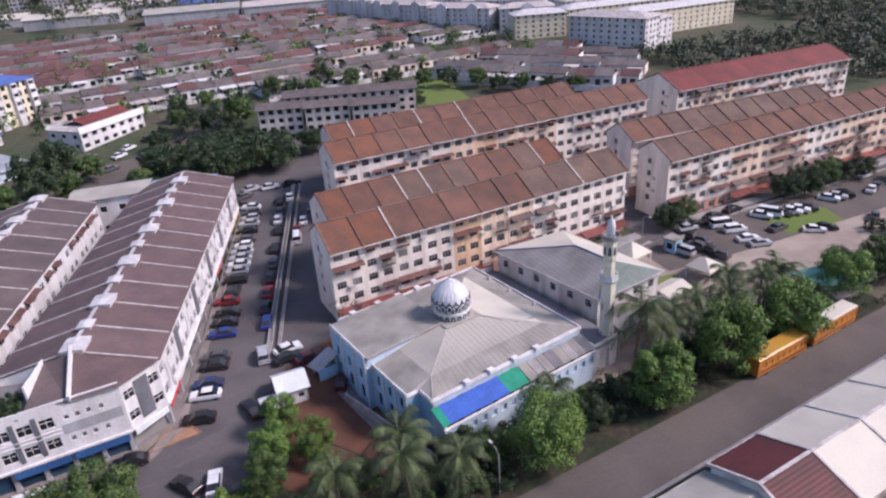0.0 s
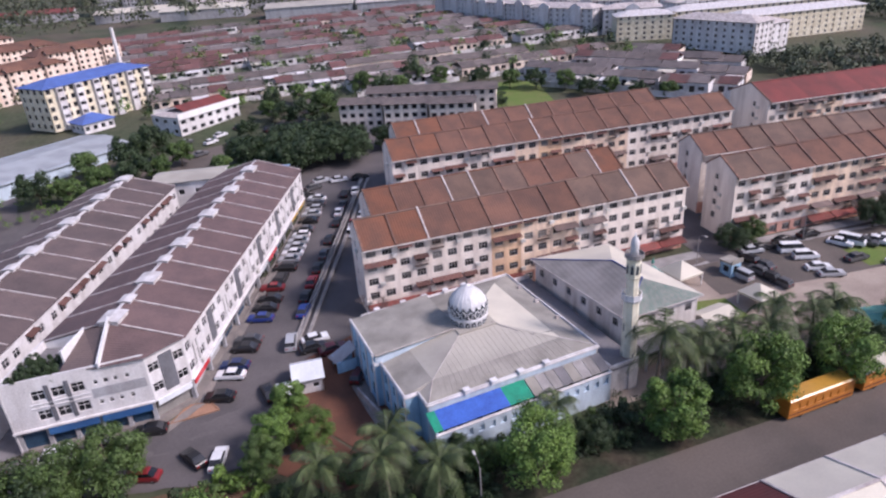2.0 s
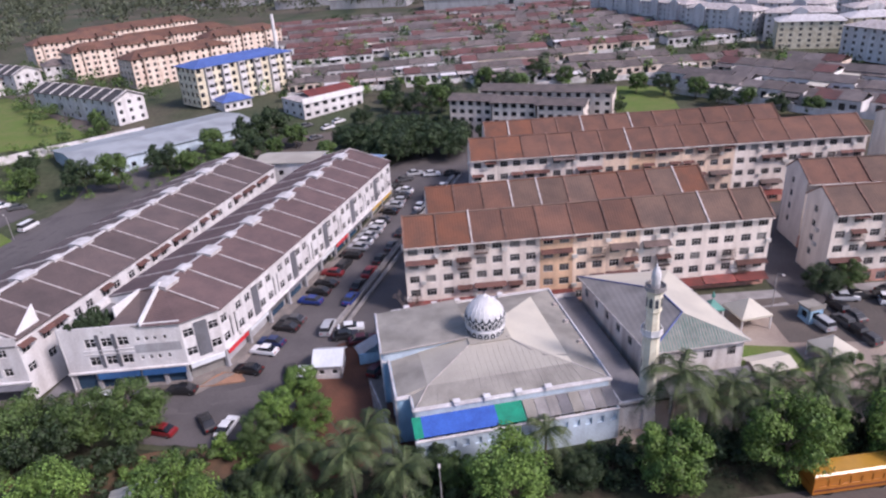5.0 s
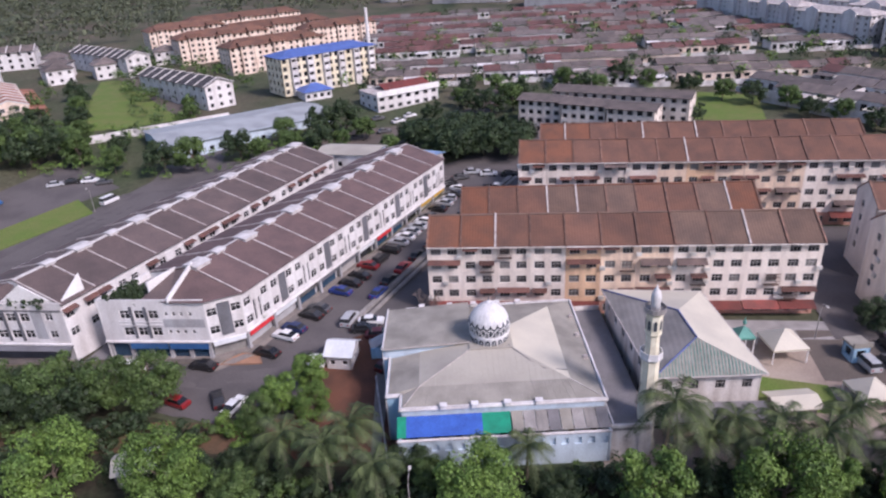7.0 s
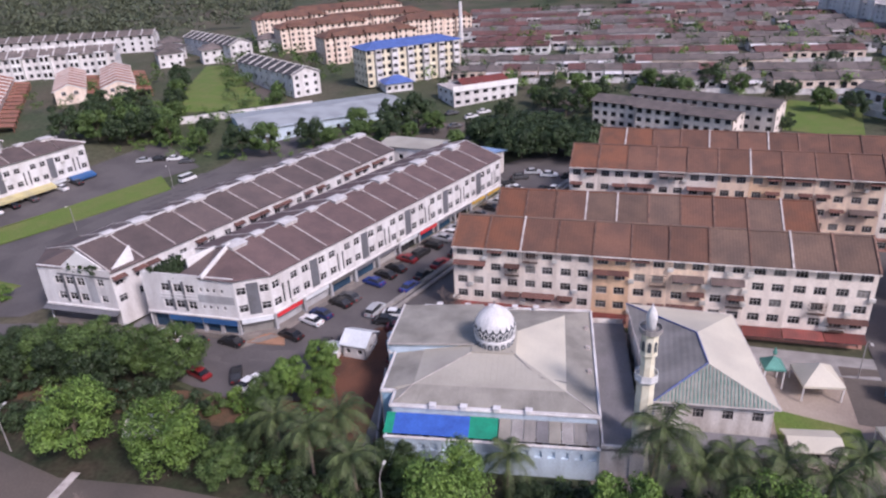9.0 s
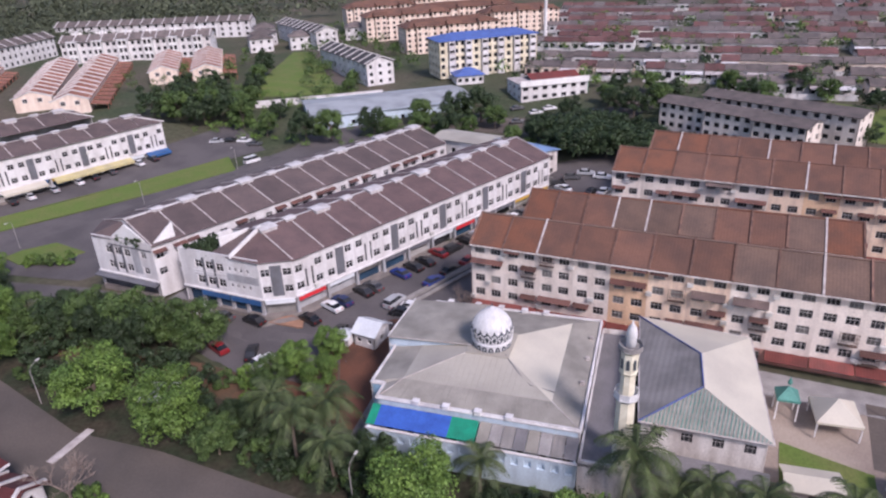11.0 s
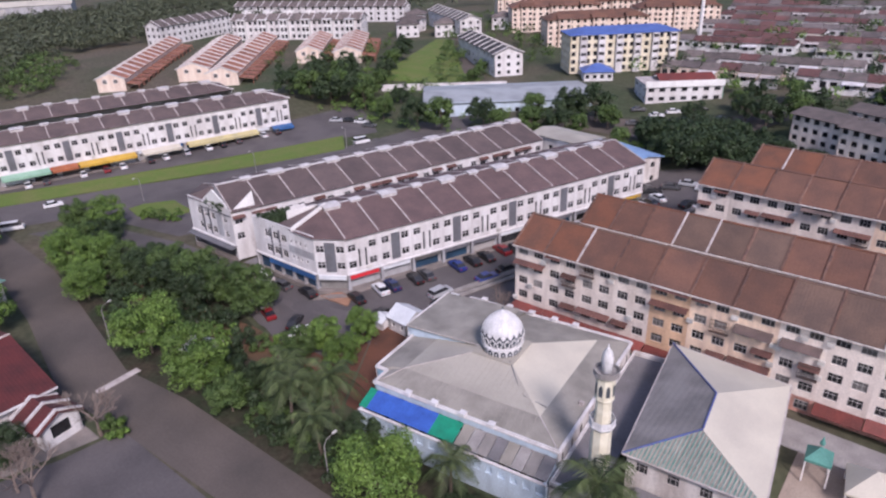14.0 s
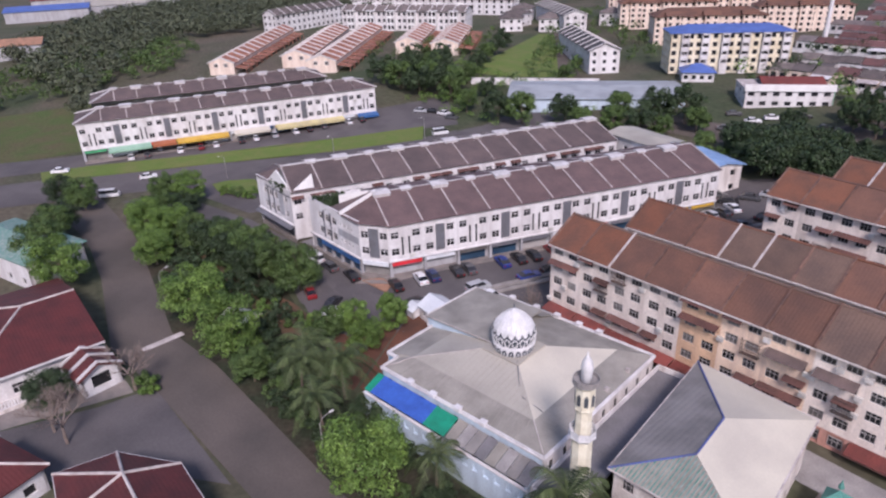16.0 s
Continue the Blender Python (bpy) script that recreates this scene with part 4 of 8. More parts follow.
def shop_corner():
    """The chamfered corner end of the first shop row, in that row's local frame."""
    b, e = shop_a, 10.1
    c0, c1, c2 = (0.0, 0.0), (-4.3, 3.4), (-10.4, 19.4)
    # chamfer, with its grey panel and windows
    w = math.hypot(4.3, 3.4)
    ops = [(x - 0.7, x + 0.7, z, z + 1.35) for x in (0.95, w - 0.95) for z in (4.2, 7.3)]
    part("chamfer_wall", MB().wall(c1, c0, 2.9, e, ops).mesh("chamfer_wall", WHITE), b)
    turn = math.degrees(math.atan2(-3.4, 4.3))

    def on(p, s, z, ang, k=0.13):
        a = radians(ang)
        return pose(p[0] + s * math.cos(a) - k * math.sin(a), p[1] + s * math.sin(a) + k * math.cos(a), z, 0, 0, ang)

    for x in (0.95, w - 0.95):
        for z in (4.2, 7.3):
            put_window(b, on(c1, x, z, turn), (WIN_S, PANE_S))
    part("facade_panel", MB().box(-0.95, 0.95, -0.12, 0, 3.7, 9.3).mesh("facade_panel", PANEL_G), b, on(c1, w / 2, 0, turn, 0))
    part("shopfront", MB().wall((-3.7, 3.9), (0.4, 0.8), 0, 2.9).mesh("shopfront", CURTAIN), b)
    part("signboard", MB().box(-2.5, 2.5, -0.2, 0, 2.2, 3.0).mesh("signboard", SIGN_W), b, on(c1, w / 2, 0, turn, 0), "pale wide signboard")
    # long end face
    w2 = math.hypot(c2[0] - c1[0], c2[1] - c1[1])
    t2 = math.degrees(math.atan2(c1[1] - c2[1], c1[0] - c2[0]))
    big = [(s, s + 1.6, z, z + 1.5) for s in (3.4, 5.7, 8.0) for z in (4.1, 7.1)]
    little = [(s, s + 0.6, z, z + 0.7) for s in (10.6, 11.8, 13.0, 14.4) for z in (4.5, 7.6)]
    part("end_wall", MB().wall(c2, c1, 3.0, e + 0.3, big + little).mesh("end_wall", WHITE), b)
    me = window_meshes(1.55, 1.45, GLASS, 1, WHITE)
    ms = window_meshes(0.58, 0.68, GLASS, 0, WHITE)
    for s, s1, z, _ in big:
        put_window(b, on(c2, s + 0.8, z + 0.02, t2), me)
    for s, s1, z, _ in little:
        put_window(b, on(c2, s + 0.3, z + 0.01, t2), ms)
    for s in (5.35, 7.65):
        part("facade_panel", MB().box(-0.25, 0.25, -0.1, 0, 3.7, 9.2).mesh("facade_panel", PANEL_G), b, on(c2, s, 0, t2, 0))
    for z in (6.0, 6.6):
        part("ledge", MB().box(3.0, 10.0, -0.12, 0, z, z + 0.12).mesh("ledge", WHITE), b, on(c2, 0, 0, t2, 0))
    part("facade_panel", MB().box(10.2, w2 - 0.4, -0.06, 0, 5.7, 7.1).mesh("facade_panel", GREY_W), b, on(c2, 0, 0, t2, 0), "grey blue facade band")
    part("ledge", MB().box(0, w2, -0.35, 0, 3.0, 3.25).mesh("ledge", WHITE), b, on(c2, 0, 0, t2, 0))
    part("shopfront", MB().box(0.3, w2 - 0.3, 0.5, 0.7, 0, 3.0).mesh("shopfront", GLASS_B), b, on(c2, 0, 0, t2, 0))
    part("signboard", MB().box(4.0, 10.0, -0.3, -0.1, 1.9, 2.9).mesh("signboard", SIGN_B), b, on(c2, 0, 0, t2, 0), "blue shop signboard")
    part("signboard", MB().box(10.4, 16.6, -0.3, -0.1, 1.9, 2.9).mesh("signboard", SIGN_B), b, on(c2, 0, 0, t2, 0), "dark blue shop signboard")
    for s in (0.4, 3.8, 7.0, 10.2, 13.4, 16.6):
        part("pillar", PILLAR, b, on(c2, s, 0, t2, 0.3))
    part("back_wall", MB().wall((0.02, 19.4), (-10.4, 19.4), 0, e + 0.3).mesh("back_wall", WHITE), b)
    part("arcade_floor", MB().prism([(0, -0.4), (0, 19.3), (-10.7, 19.3), (-4.6, 3.2)], -1.6, 0.06).mesh("arcade_floor", PAVE), b)
    # hipped roof end, terrace, gable
    rx, ry, rz = 0.7, 9.6, 12.8
    hip = MB()
    hip.poly([(0, -0.5, e), (rx, ry, rz), (-4.7, 3.1, e)]).poly([(-4.7, 3.1, e), (rx, ry, rz), (-6.5, 8.2, e)])
    hip.poly([(0, -0.5, e), (0.2, ry, rz), (rx, ry, rz)])
    part("roof_panel", hip.mesh("roof_panel", BROWN_T), b)
    lean = MB().slab([(-6.5, 8.3, e + 0.05), (-7.2, 13.0, e + 0.1), (0.0, 13.0, 11.75), (rx, ry, rz + 0.03)], 0.12)
    part("roof_panel", lean.mesh("roof_panel", BROWN_T2), b)
    up = Vector((0, 0, 0.75))
    p_, q_, n_ = Vector((rx, ry, rz)), Vector((-6.6, 8.2, e)), Vector((0.06, 0.18, 0))
    side = MB().hexa([p_ - n_, p_ + n_, q_ + n_, q_ - n_, p_ - n_ + up, p_ + n_ + up, q_ + n_ + up, q_ - n_ + up])
    part("roof_divider", side.mesh("roof_divider", WHITE_G), b, None, "white upstand beside the roof notch")
    part("gable_wall", MB().box(-5.5, 0.3, 13.05, 13.3, 9.2, 12.15).mesh("gable_wall", WHITE_G), b, None, "white upright gable wall over the terrace")
    part("gable_wall", MB().poly([(0.05, 9.6, 9.2), (0.05, 19.4, 9.2), (0.05, 19.4, 10.2), (0.05, 9.6, 13.0)]).mesh("gable_wall", WHITE_G), b, None, "white wedge-shaped gable wall")
    part("roof_terrace", MB().prism([(0, 8.5), (0, 19.3), (-10.2, 19.3), (-6.2, 8.5)], 8.9, 9.2).mesh("roof_terrace", CONC_D), b)


shop_corner()


def shop_b_end():
    """The south end of the second row; world frame turned into the row's own."""
    b, e = shop_b, 10.1
    L = 76.8
    # that row's local x runs back towards the camera side; its front faces the main road
    c_e, c_w, c_f = (L, 19.4), (L + 4.6, 5.2), (L, 0.0)
    w = math.hypot(c_e[0] - c_w[0], c_e[1] - c_w[1])
    ang = math.degrees(math.atan2(c_e[1] - c_w[1], c_e[0] - c_w[0]))

    def on(s, z, k=0.13):
        a = radians(ang)
        return pose(c_w[0] + s * math.cos(a) - k * math.sin(a), c_w[1] + s * math.sin(a) + k * math.cos(a), z, 0, 0, ang)

    big = [(s, s + 1.6, z, z + 1.5) for s in (3.0, 5.3, 7.6) for z in (4.1, 7.1)]
    little = [(s, s + 1.3, z, z + 1.3) for s in (11.8,) for z in (4.2, 7.3)]
    part("end_wall", MB().wall(c_w, c_e, 3.0, e + 0.3, big + little).mesh("end_wall", WHITE), b)
    me, ms = window_meshes(1.55, 1.45, GLASS, 1, WHITE), window_meshes(1.25, 1.25, GLASS, 1, WHITE)
    for s, s1, z, _ in big:
        put_window(b, on(s + 0.8, z + 0.02), me)
    for s, s1, z, _ in little:
        put_window(b, on(s + 0.65, z + 0.02), ms)
    for s in (4.95, 7.25):
        part("facade_panel", MB().box(-0.25, 0.25, -0.1, 0, 3.7, 9.2).mesh("facade_panel", PANEL_G), b, on(s, 0, 0))
    part("facade_panel", MB().box(9.6, 11.4, -0.06, 0, 4.1, 8.8).mesh("facade_panel", GREY_W), b, on(0, 0, 0))
    part("ledge", MB().box(0, w, -0.35, 0, 3.0, 3.25).mesh("ledge", WHITE), b, on(0, 0, 0))
    part("shopfront", MB().box(0.2, w - 0.2, 0.5, 0.7, 0, 3.0).mesh("shopfront", PANEL_G), b, on(0, 0, 0))
    part("signboard", MB().box(1.0, 7.0, -0.3, -0.1, 1.9, 2.9).mesh("signboard", PANEL_G), b, on(0, 0, 0), "dark signboard")
    part("awning", MB().slab([(-0.2, -1.3, 2.6), (w + 0.2, -1.3, 2.6), (w + 0.2, 0, 2.95), (-0.2, 0, 2.95)], 0.12).mesh("awning", PANEL_G), b, on(0, 0, 0), "dark sheet awning over the shop end")
    part("chamfer_wall", MB().wall(c_f, c_w, 0, e).mesh("chamfer_wall", WHITE), b)
    part("arcade_floor", MB().prism([(L, 0.1), (L + 4.7, 5.1), (L + 0.1, 19.4), (L, 19.4)], -1.8, 0.06).mesh("arcade_floor", PAVE), b)
    hip = MB()
    hip.poly([(L, -0.5, e), (L + 4.9, 5.2, e), (L - 1.5, 9.6, 12.8)]).poly([(L - 1.5, 9.6, 12.8), (L + 4.9, 5.2, e), (L + 3.0, 10.5, e)])
    hip.poly([(L, -0.5, e), (L - 1.5, 9.6, 12.8), (L - 1.6, 9.6, 12.8)])
    part("roof_panel", hip.mesh("roof_panel", BROWN_T2), b)
    part("roof_terrace", MB().prism([(L, 9), (L + 3.4, 9), (L + 0.2, 19.2), (L, 19.2)], 8.9, 9.2).mesh("roof_terrace", CONC_D), b)
    fin = MB()
    for p, q, top in (((76.5, 18.9), (71.9, 18.9), 0.96), ((79.6, 9.1), (76.5, 18.0), 0.47)):
        p, q = Vector((*p, 10.0)), Vector((*q, 10.0))
        apex = p.lerp(q, top) + Vector((0, 0, 3.2))
        n = (q - p).normalized().cross(Vector((0, 0, 1))) * 0.12
        fin.poly([p + n, q + n, apex + n]).poly([q - n, p - n, apex - n])
        for u, v in ((p, apex), (apex, q), (q, p)):
            fin.poly([u + n, u - n, v - n, v + n])
    part("gable_wall", fin.mesh("gable_wall", WHITE_G), b, None, "white wedge-shaped parapet wall")


shop_b_end()


# ---- mosque ----
def mosque():
    b = thing("mosque", pose(0, 0, 0, 0, 0, 6.5), "low mosque with pale hipped metal roof, white parapet and blue walls", "mosque")
    x0, x1, y0, y1 = -11.9, 13.2, -12.0, 12.3
    ring = [(x0, y0), (x1, y0), (x1, y1), (x0, y1), (x0, 9.7), (-14.4, 9.7), (-14.6, -0.6), (-13.7, -0.6), (-13.7, -9.2), (x0, -9.2)]
    tops = 7.3
    for i, (p, q) in enumerate(zip(ring, ring[1:] + ring[:1])):
        w = math.hypot(q[0] - p[0], q[1] - p[1])
        side = i in (3, 4, 5, 6, 7, 8, 9)
        ops = []
        if w > 4:
            n = int(w / 2.6)
            ops = [(w * (k + 0.5) / n - 0.45, w * (k + 0.5) / n + 0.45, 1.2, 3.2) for k in range(n)] + [(w * (k + 0.5) / n - 0.35, w * (k + 0.5) / n + 0.35, 4.4, 5.9) for k in range(n)]
        top = 8.35 if i in (4, 5) else 6.9
        part("wall", MB().wall(p, q, 0, top, ops).mesh("wall", LBLUE if side else PBLUE if i == 0 else WHITE_OLD), b)
        d = Vector((q[0] - p[0], q[1] - p[1])) / w
        ang = math.degrees(math.atan2(d.y, d.x))
        for a, c, lo, hi in ops:
            s, h, wd = (a + c) / 2, hi - lo, c - a
            part("window", MB().box(-wd / 2, wd / 2, 0.1, 0.14, 0, h).mesh("window", GLASS), b, pose(p[0] + d.x * s, p[1] + d.y * s, lo, 0, 0, ang))
        if i in (5, 7) and w > 4:
            for k in range(int(w / 2.6) + 1):
                s = min(max(w * k / int(w / 2.6), 0.2), w - 0.2)
                part("pilaster", MB().box(-0.18, 0.18, -0.16, 0, 0, top).mesh("pilaster", WHITE), b, pose(p[0] + d.x * s, p[1] + d.y * s, 0, 0, 0, ang))
        if i not in (4,):
            zz = 8.35 if i == 5 else 6.9
            n = Vector((d.y, -d.x))
            cap = MB().box(-0.1, w + 0.1, -0.22, 0.12, zz - 0.12, zz + 0.12).box(-0.05, w + 0.05, -0.1, 0.08, zz + 0.12, zz + 0.32)
            part("parapet", cap.mesh("parapet", WHITE), b, pose(p[0], p[1], 0, 0, 0, ang))
    # blocks standing on the parapet
    block = MB().box(-0.38, 0.38, -0.32, 0.32, 0, 0.5).box(-0.44, 0.44, -0.38, 0.38, 0.5, 0.6).mesh("parapet_block", WHITE)
    for x in (-6.6, -2.8, 1.2, 5.0):
        part("parapet_block", block, b, pose(x, -12.1, 6.95))
    for x in (-9.5, -5.2, -1.6, 2.0, 5.2):
        part("parapet_block", block, b, pose(x, 12.25, 7.0))
    for y in (-3.5, 2.0, 7.0):
        part("parapet_block", MB().box(-0.25, 0.25, -0.2, 0.2, 0, 0.5).mesh("parapet_block", CAP), b, pose(12.4, y, 7.1))
    # roof: a steeper middle and a flatter skirt
    zc, zm, ze = 9.1, 7.75, 7.0
    c, m = 2.2, 9.4
    xi0, yi0 = -9.6, -8.6
    # east slope takes the lighter sheet: its sunlight is put into the colour
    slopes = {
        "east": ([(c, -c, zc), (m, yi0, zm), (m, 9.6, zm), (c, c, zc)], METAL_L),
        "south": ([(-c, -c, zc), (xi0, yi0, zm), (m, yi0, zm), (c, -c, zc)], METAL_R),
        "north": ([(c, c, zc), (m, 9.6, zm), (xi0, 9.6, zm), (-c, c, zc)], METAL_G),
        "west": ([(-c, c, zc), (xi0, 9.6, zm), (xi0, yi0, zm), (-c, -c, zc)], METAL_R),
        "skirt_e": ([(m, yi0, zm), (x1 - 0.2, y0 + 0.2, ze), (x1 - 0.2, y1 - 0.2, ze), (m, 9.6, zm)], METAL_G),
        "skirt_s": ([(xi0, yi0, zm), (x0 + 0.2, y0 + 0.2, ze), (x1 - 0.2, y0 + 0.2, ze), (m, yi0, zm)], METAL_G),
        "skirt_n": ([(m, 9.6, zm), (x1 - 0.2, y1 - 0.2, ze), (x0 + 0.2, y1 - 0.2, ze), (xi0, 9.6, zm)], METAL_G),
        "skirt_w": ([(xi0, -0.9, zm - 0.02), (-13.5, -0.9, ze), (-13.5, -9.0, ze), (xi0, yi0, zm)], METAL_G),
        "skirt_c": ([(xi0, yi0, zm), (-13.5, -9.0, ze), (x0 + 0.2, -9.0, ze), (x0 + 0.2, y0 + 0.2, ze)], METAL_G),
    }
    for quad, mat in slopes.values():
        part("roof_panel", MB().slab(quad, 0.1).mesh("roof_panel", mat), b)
    part("roof_panel", MB().slab([(-14.5, -1.1, 8.55), (-2.4, -1.3, 9.2), (-2.4, 9.6, 9.2), (-14.3, 9.6, 8.55)], 0.18).mesh("roof_panel", METAL_G), b, None, "raised grey roof slab")
    part("wall", MB().poly([(-14.4, -0.75, 6.6), (-2.3, -0.95, 7.0), (-2.3, -0.95, 9.1), (-14.4, -0.75, 8.5)]).mesh("wall", PBLUE), b, None, "narrow white step wall")
    part("roof_panel", MB().slab([(x0, 9.4, 7.6), (-2.4, 9.4, 8.2), (-2.4, y1 - 0.2, 7.3), (x0, y1 - 0.2, 7.2)], 0.15).mesh("roof_panel", METAL_G), b)
    for p, q in (((m, yi0, zm), (x1 - 0.3, y0 + 0.3, ze + 0.1)), ((xi0, yi0, zm), (x0 + 0.4, y0 + 0.4, ze + 0.1)), ((-c, -c, zc), (xi0, yi0, zm)), ((-14.5, -1.05, 8.55), (-2.4, -1.25, 9.2))):
        part("hip_cap", MB().tube([p, q], [0.06, 0.06], 5).mesh("hip_cap", CAP), b)
    for k in range(25):
        x = -9.0 + 0.75 * k
        s = max(0.04, (abs(x) - c) / (m - c)) if x > 0 else max(0.04, (abs(x) - c) / (-xi0 - c))
        if s < 0.96:
            y = -c + (yi0 + c) * s
            part("roof_rib", MB().tube([(x, y, zc + (zm - zc) * s + 0.01), (x, yi0, zm + 0.01)], [0.035, 0.035], 4).mesh("roof_rib", METAL_R), b)
        part("roof_rib", MB().tube([(x, yi0, zm + 0.01), (x * 1.08, y0 + 0.3, ze + 0.03)], [0.035, 0.035], 4).mesh("roof_rib", METAL_G), b)
    valley = MB().tube([(2.3, -2.3, zc + 0.02), (5.0, -5.4, 8.35), (6.4, -6.6, 8.15), (9.4, -6.8, zm + 0.05)], [0.09, 0.09, 0.08, 0.06], 5)
    part("roof_pipe", valley.mesh("roof_pipe", PANEL_G), b, None, "dark pipe lying on the roof")
    # dome: plinth, drum, two bands of arches, ribbed shell, finial
    part("dome_plinth", MB().box(-2.9, 2.9, -2.9, 2.9, 8.0, 9.14).mesh("dome_plinth", METAL_R), b)
    drum = part("dome_drum", MB().lathe([(2.62, 8.9), (2.62, 9.1), (2.5, 9.12), (2.5, 10.02), (2.74, 10.08), (2.74, 10.32), (2.62, 10.36), (2.62, 10.5)], 32).mesh("dome_drum", DOME_W), b)
    arch = MB().prism([(-0.33, 0), (0.33, 0), (0.33, 0.42), (0.2, 0.64), (0.0, 0.78), (-0.2, 0.64), (-0.33, 0.42)], 0, 0.05).mesh("arch_opening", DOME_D)
    drop = MB().prism([(0, 0.1), (0.09, 0.25), (0.07, 0.4), (0, 0.48), (-0.07, 0.4), (-0.09, 0.25)], 0.05, 0.08).mesh("arch_heart", DOME_W)
    for k in range(18):
        a = 2 * math.pi * k / 18
        part("arch_opening", arch, drum, pose(2.49 * math.cos(a), 2.49 * math.sin(a), 9.2, 90, 0, math.degrees(a) + 90))
        part("arch_heart", drop, drum, pose(2.49 * math.cos(a), 2.49 * math.sin(a), 9.2, 90, 0, math.degrees(a) + 90))
    prof = [(2.52, 10.45), (2.64, 10.8), (2.70, 11.2), (2.70, 11.6), (2.64, 12.0), (2.5, 12.45), (2.22, 12.95), (1.82, 13.42), (1.32, 13.88), (0.8, 14.25), (0.35, 14.5), (0.1, 14.85)]
    shell = part("dome", MB().lathe(prof, 40).mesh("dome", DOME_W, True), b)
    ribs = MB()
    for k in range(24):
        a = 2 * math.pi * k / 24
        ribs.tube([((r + 0.01) * math.cos(a), (r + 0.01) * math.sin(a), z) for r, z in prof[4:11]], [0.055] * 7, 4)
    part("rib", ribs.mesh("rib", DOME_W), shell)
    # lattice band: dark ground, zigzag crest, white pointed loops with dark hearts
    part("lattice_band", MB().lathe([(r + 0.02, z) for r, z in prof[:4]] + [(2.69, 11.75), (2.6, 11.76)], 40).mesh("lattice_band", DOME_D, True), shell, None, "dark lattice ground")
    crest = MB().prism([(-0.47, 0), (0.47, 0), (0.16, 0.32), (0, 0.72), (-0.16, 0.32)], 0, 0.06).mesh("lattice_crest", DOME_D)
    loop = MB()
    outer = [(0, -0.66), (0.27, -0.3), (0.33, 0.05), (0.22, 0.36), (0, 0.66), (-0.22, 0.36), (-0.33, 0.05), (-0.27, -0.3)]
    for (p, q) in zip(outer, outer[1:] + outer[:1]):
        loop.tube([(p[0], p[1], 0.05), (q[0], q[1], 0.05)], [0.058, 0.058], 4)
    loop = loop.mesh("lattice_loop", DOME_W)
    net = MB()
    for sg in (-1, 1):
        net.tube([(sg * 0.46, -0.55, 0.03), (0, 0.12, 0.05), (-sg * 0.46, 0.6, 0.0)], [0.035] * 3, 4)
    net = net.mesh("lattice_bar", DOME_W)
    for k in range(18):
        for off, z, me, nm, tilt in ((0.5, 11.72, crest, "lattice_crest", 7), (0.5, 11.12, loop, "lattice_loop", -3), (0.0, 11.25, net, "lattice_bar", -2)):
            a = 2 * math.pi * (k + off) / 18
            part(nm, me, shell, pose(2.69 * math.cos(a), 2.69 * math.sin(a), z, 90 - tilt, 0, math.degrees(a) + 90))
    part("finial", MB().lathe([(0.08, 14.7), (0.13, 14.9), (0.05, 15.0), (0.09, 15.1), (0.02, 15.35)], 8).mesh("finial", DOME_D), b)
    # front canopy in coloured strips over an arcade wall
    def strip(u0, u1, mat, name, lab=""):
        part(name, MB().slab([(u0, -14.9, 5.1), (u1, -14.9, 5.1), (u1, -12.25, 6.1), (u0, -12.25, 6.1)], 0.05).mesh(name, mat), b, None, lab)
    strip(-12.3, -11.2, CANVAS_G, "canopy_sheet", "green tarpaulin strip")
    strip(-11.2, -2.0, CANVAS_B, "canopy_sheet", "blue tarpaulin strip")
    strip(-2.0, 1.4, CANVAS_G, "canopy_sheet", "green tarpaulin strip")
    for k in range(8):
        strip(1.55 + k * 1.46, 1.55 + (k + 1) * 1.46 - 0.06, (METAL_G, CONC_D, METAL_D, CONC)[k * 7 % 4], "canopy_sheet")
    wall_ops = [(0.9 + 1.55 * k, 1.75 + 1.55 * k, 2.9, 3.9) for k in range(16)]
    part("arcade_wall", MB().wall((-12.2, -15.0), (13.2, -15.0), 0, 4.6, wall_ops, 0.25).mesh("arcade_wall", PBLUE), b, None, "pale blue wall with a row of openings")
    part("arcade_coping", MB().box(-12.3, 13.3, -15.2, -14.8, 4.6, 4.72).mesh("arcade_coping", WHITE), b)
    part("arcade_wall", MB().wall((13.1, -15.0), (13.1, -12.0), 0, 4.9).mesh("arcade_wall", PBLUE), b)
    part("arcade_wall", MB().wall((-12.1, -12.0), (-12.1, -15.0), 0, 4.9).mesh("arcade_wall", PBLUE), b)
    # west entrance steps with a blue roof strip
    part("side_ramp", MB().slab([(-17.5, 9.0, 2.2), (-14.6, 8.2, 4.4), (-14.6, 11.0, 4.4), (-18.2, 11.6, 2.2)], 0.15).mesh("side_ramp", GREY_W), b)
    part("side_ramp_wall", MB().box(-17.6, -14.6, 8.6, 8.8, 0, 2.6).box(-17.6, -14.6, 11.0, 11.2, 0, 2.6).mesh("side_ramp_wall", LBLUE), b)
    part("yard_wall", MB().wall((-16.6, 3.0), (-13.8, -15.0), 0, 1.6).mesh("yard_wall", CAP), b)
    return b


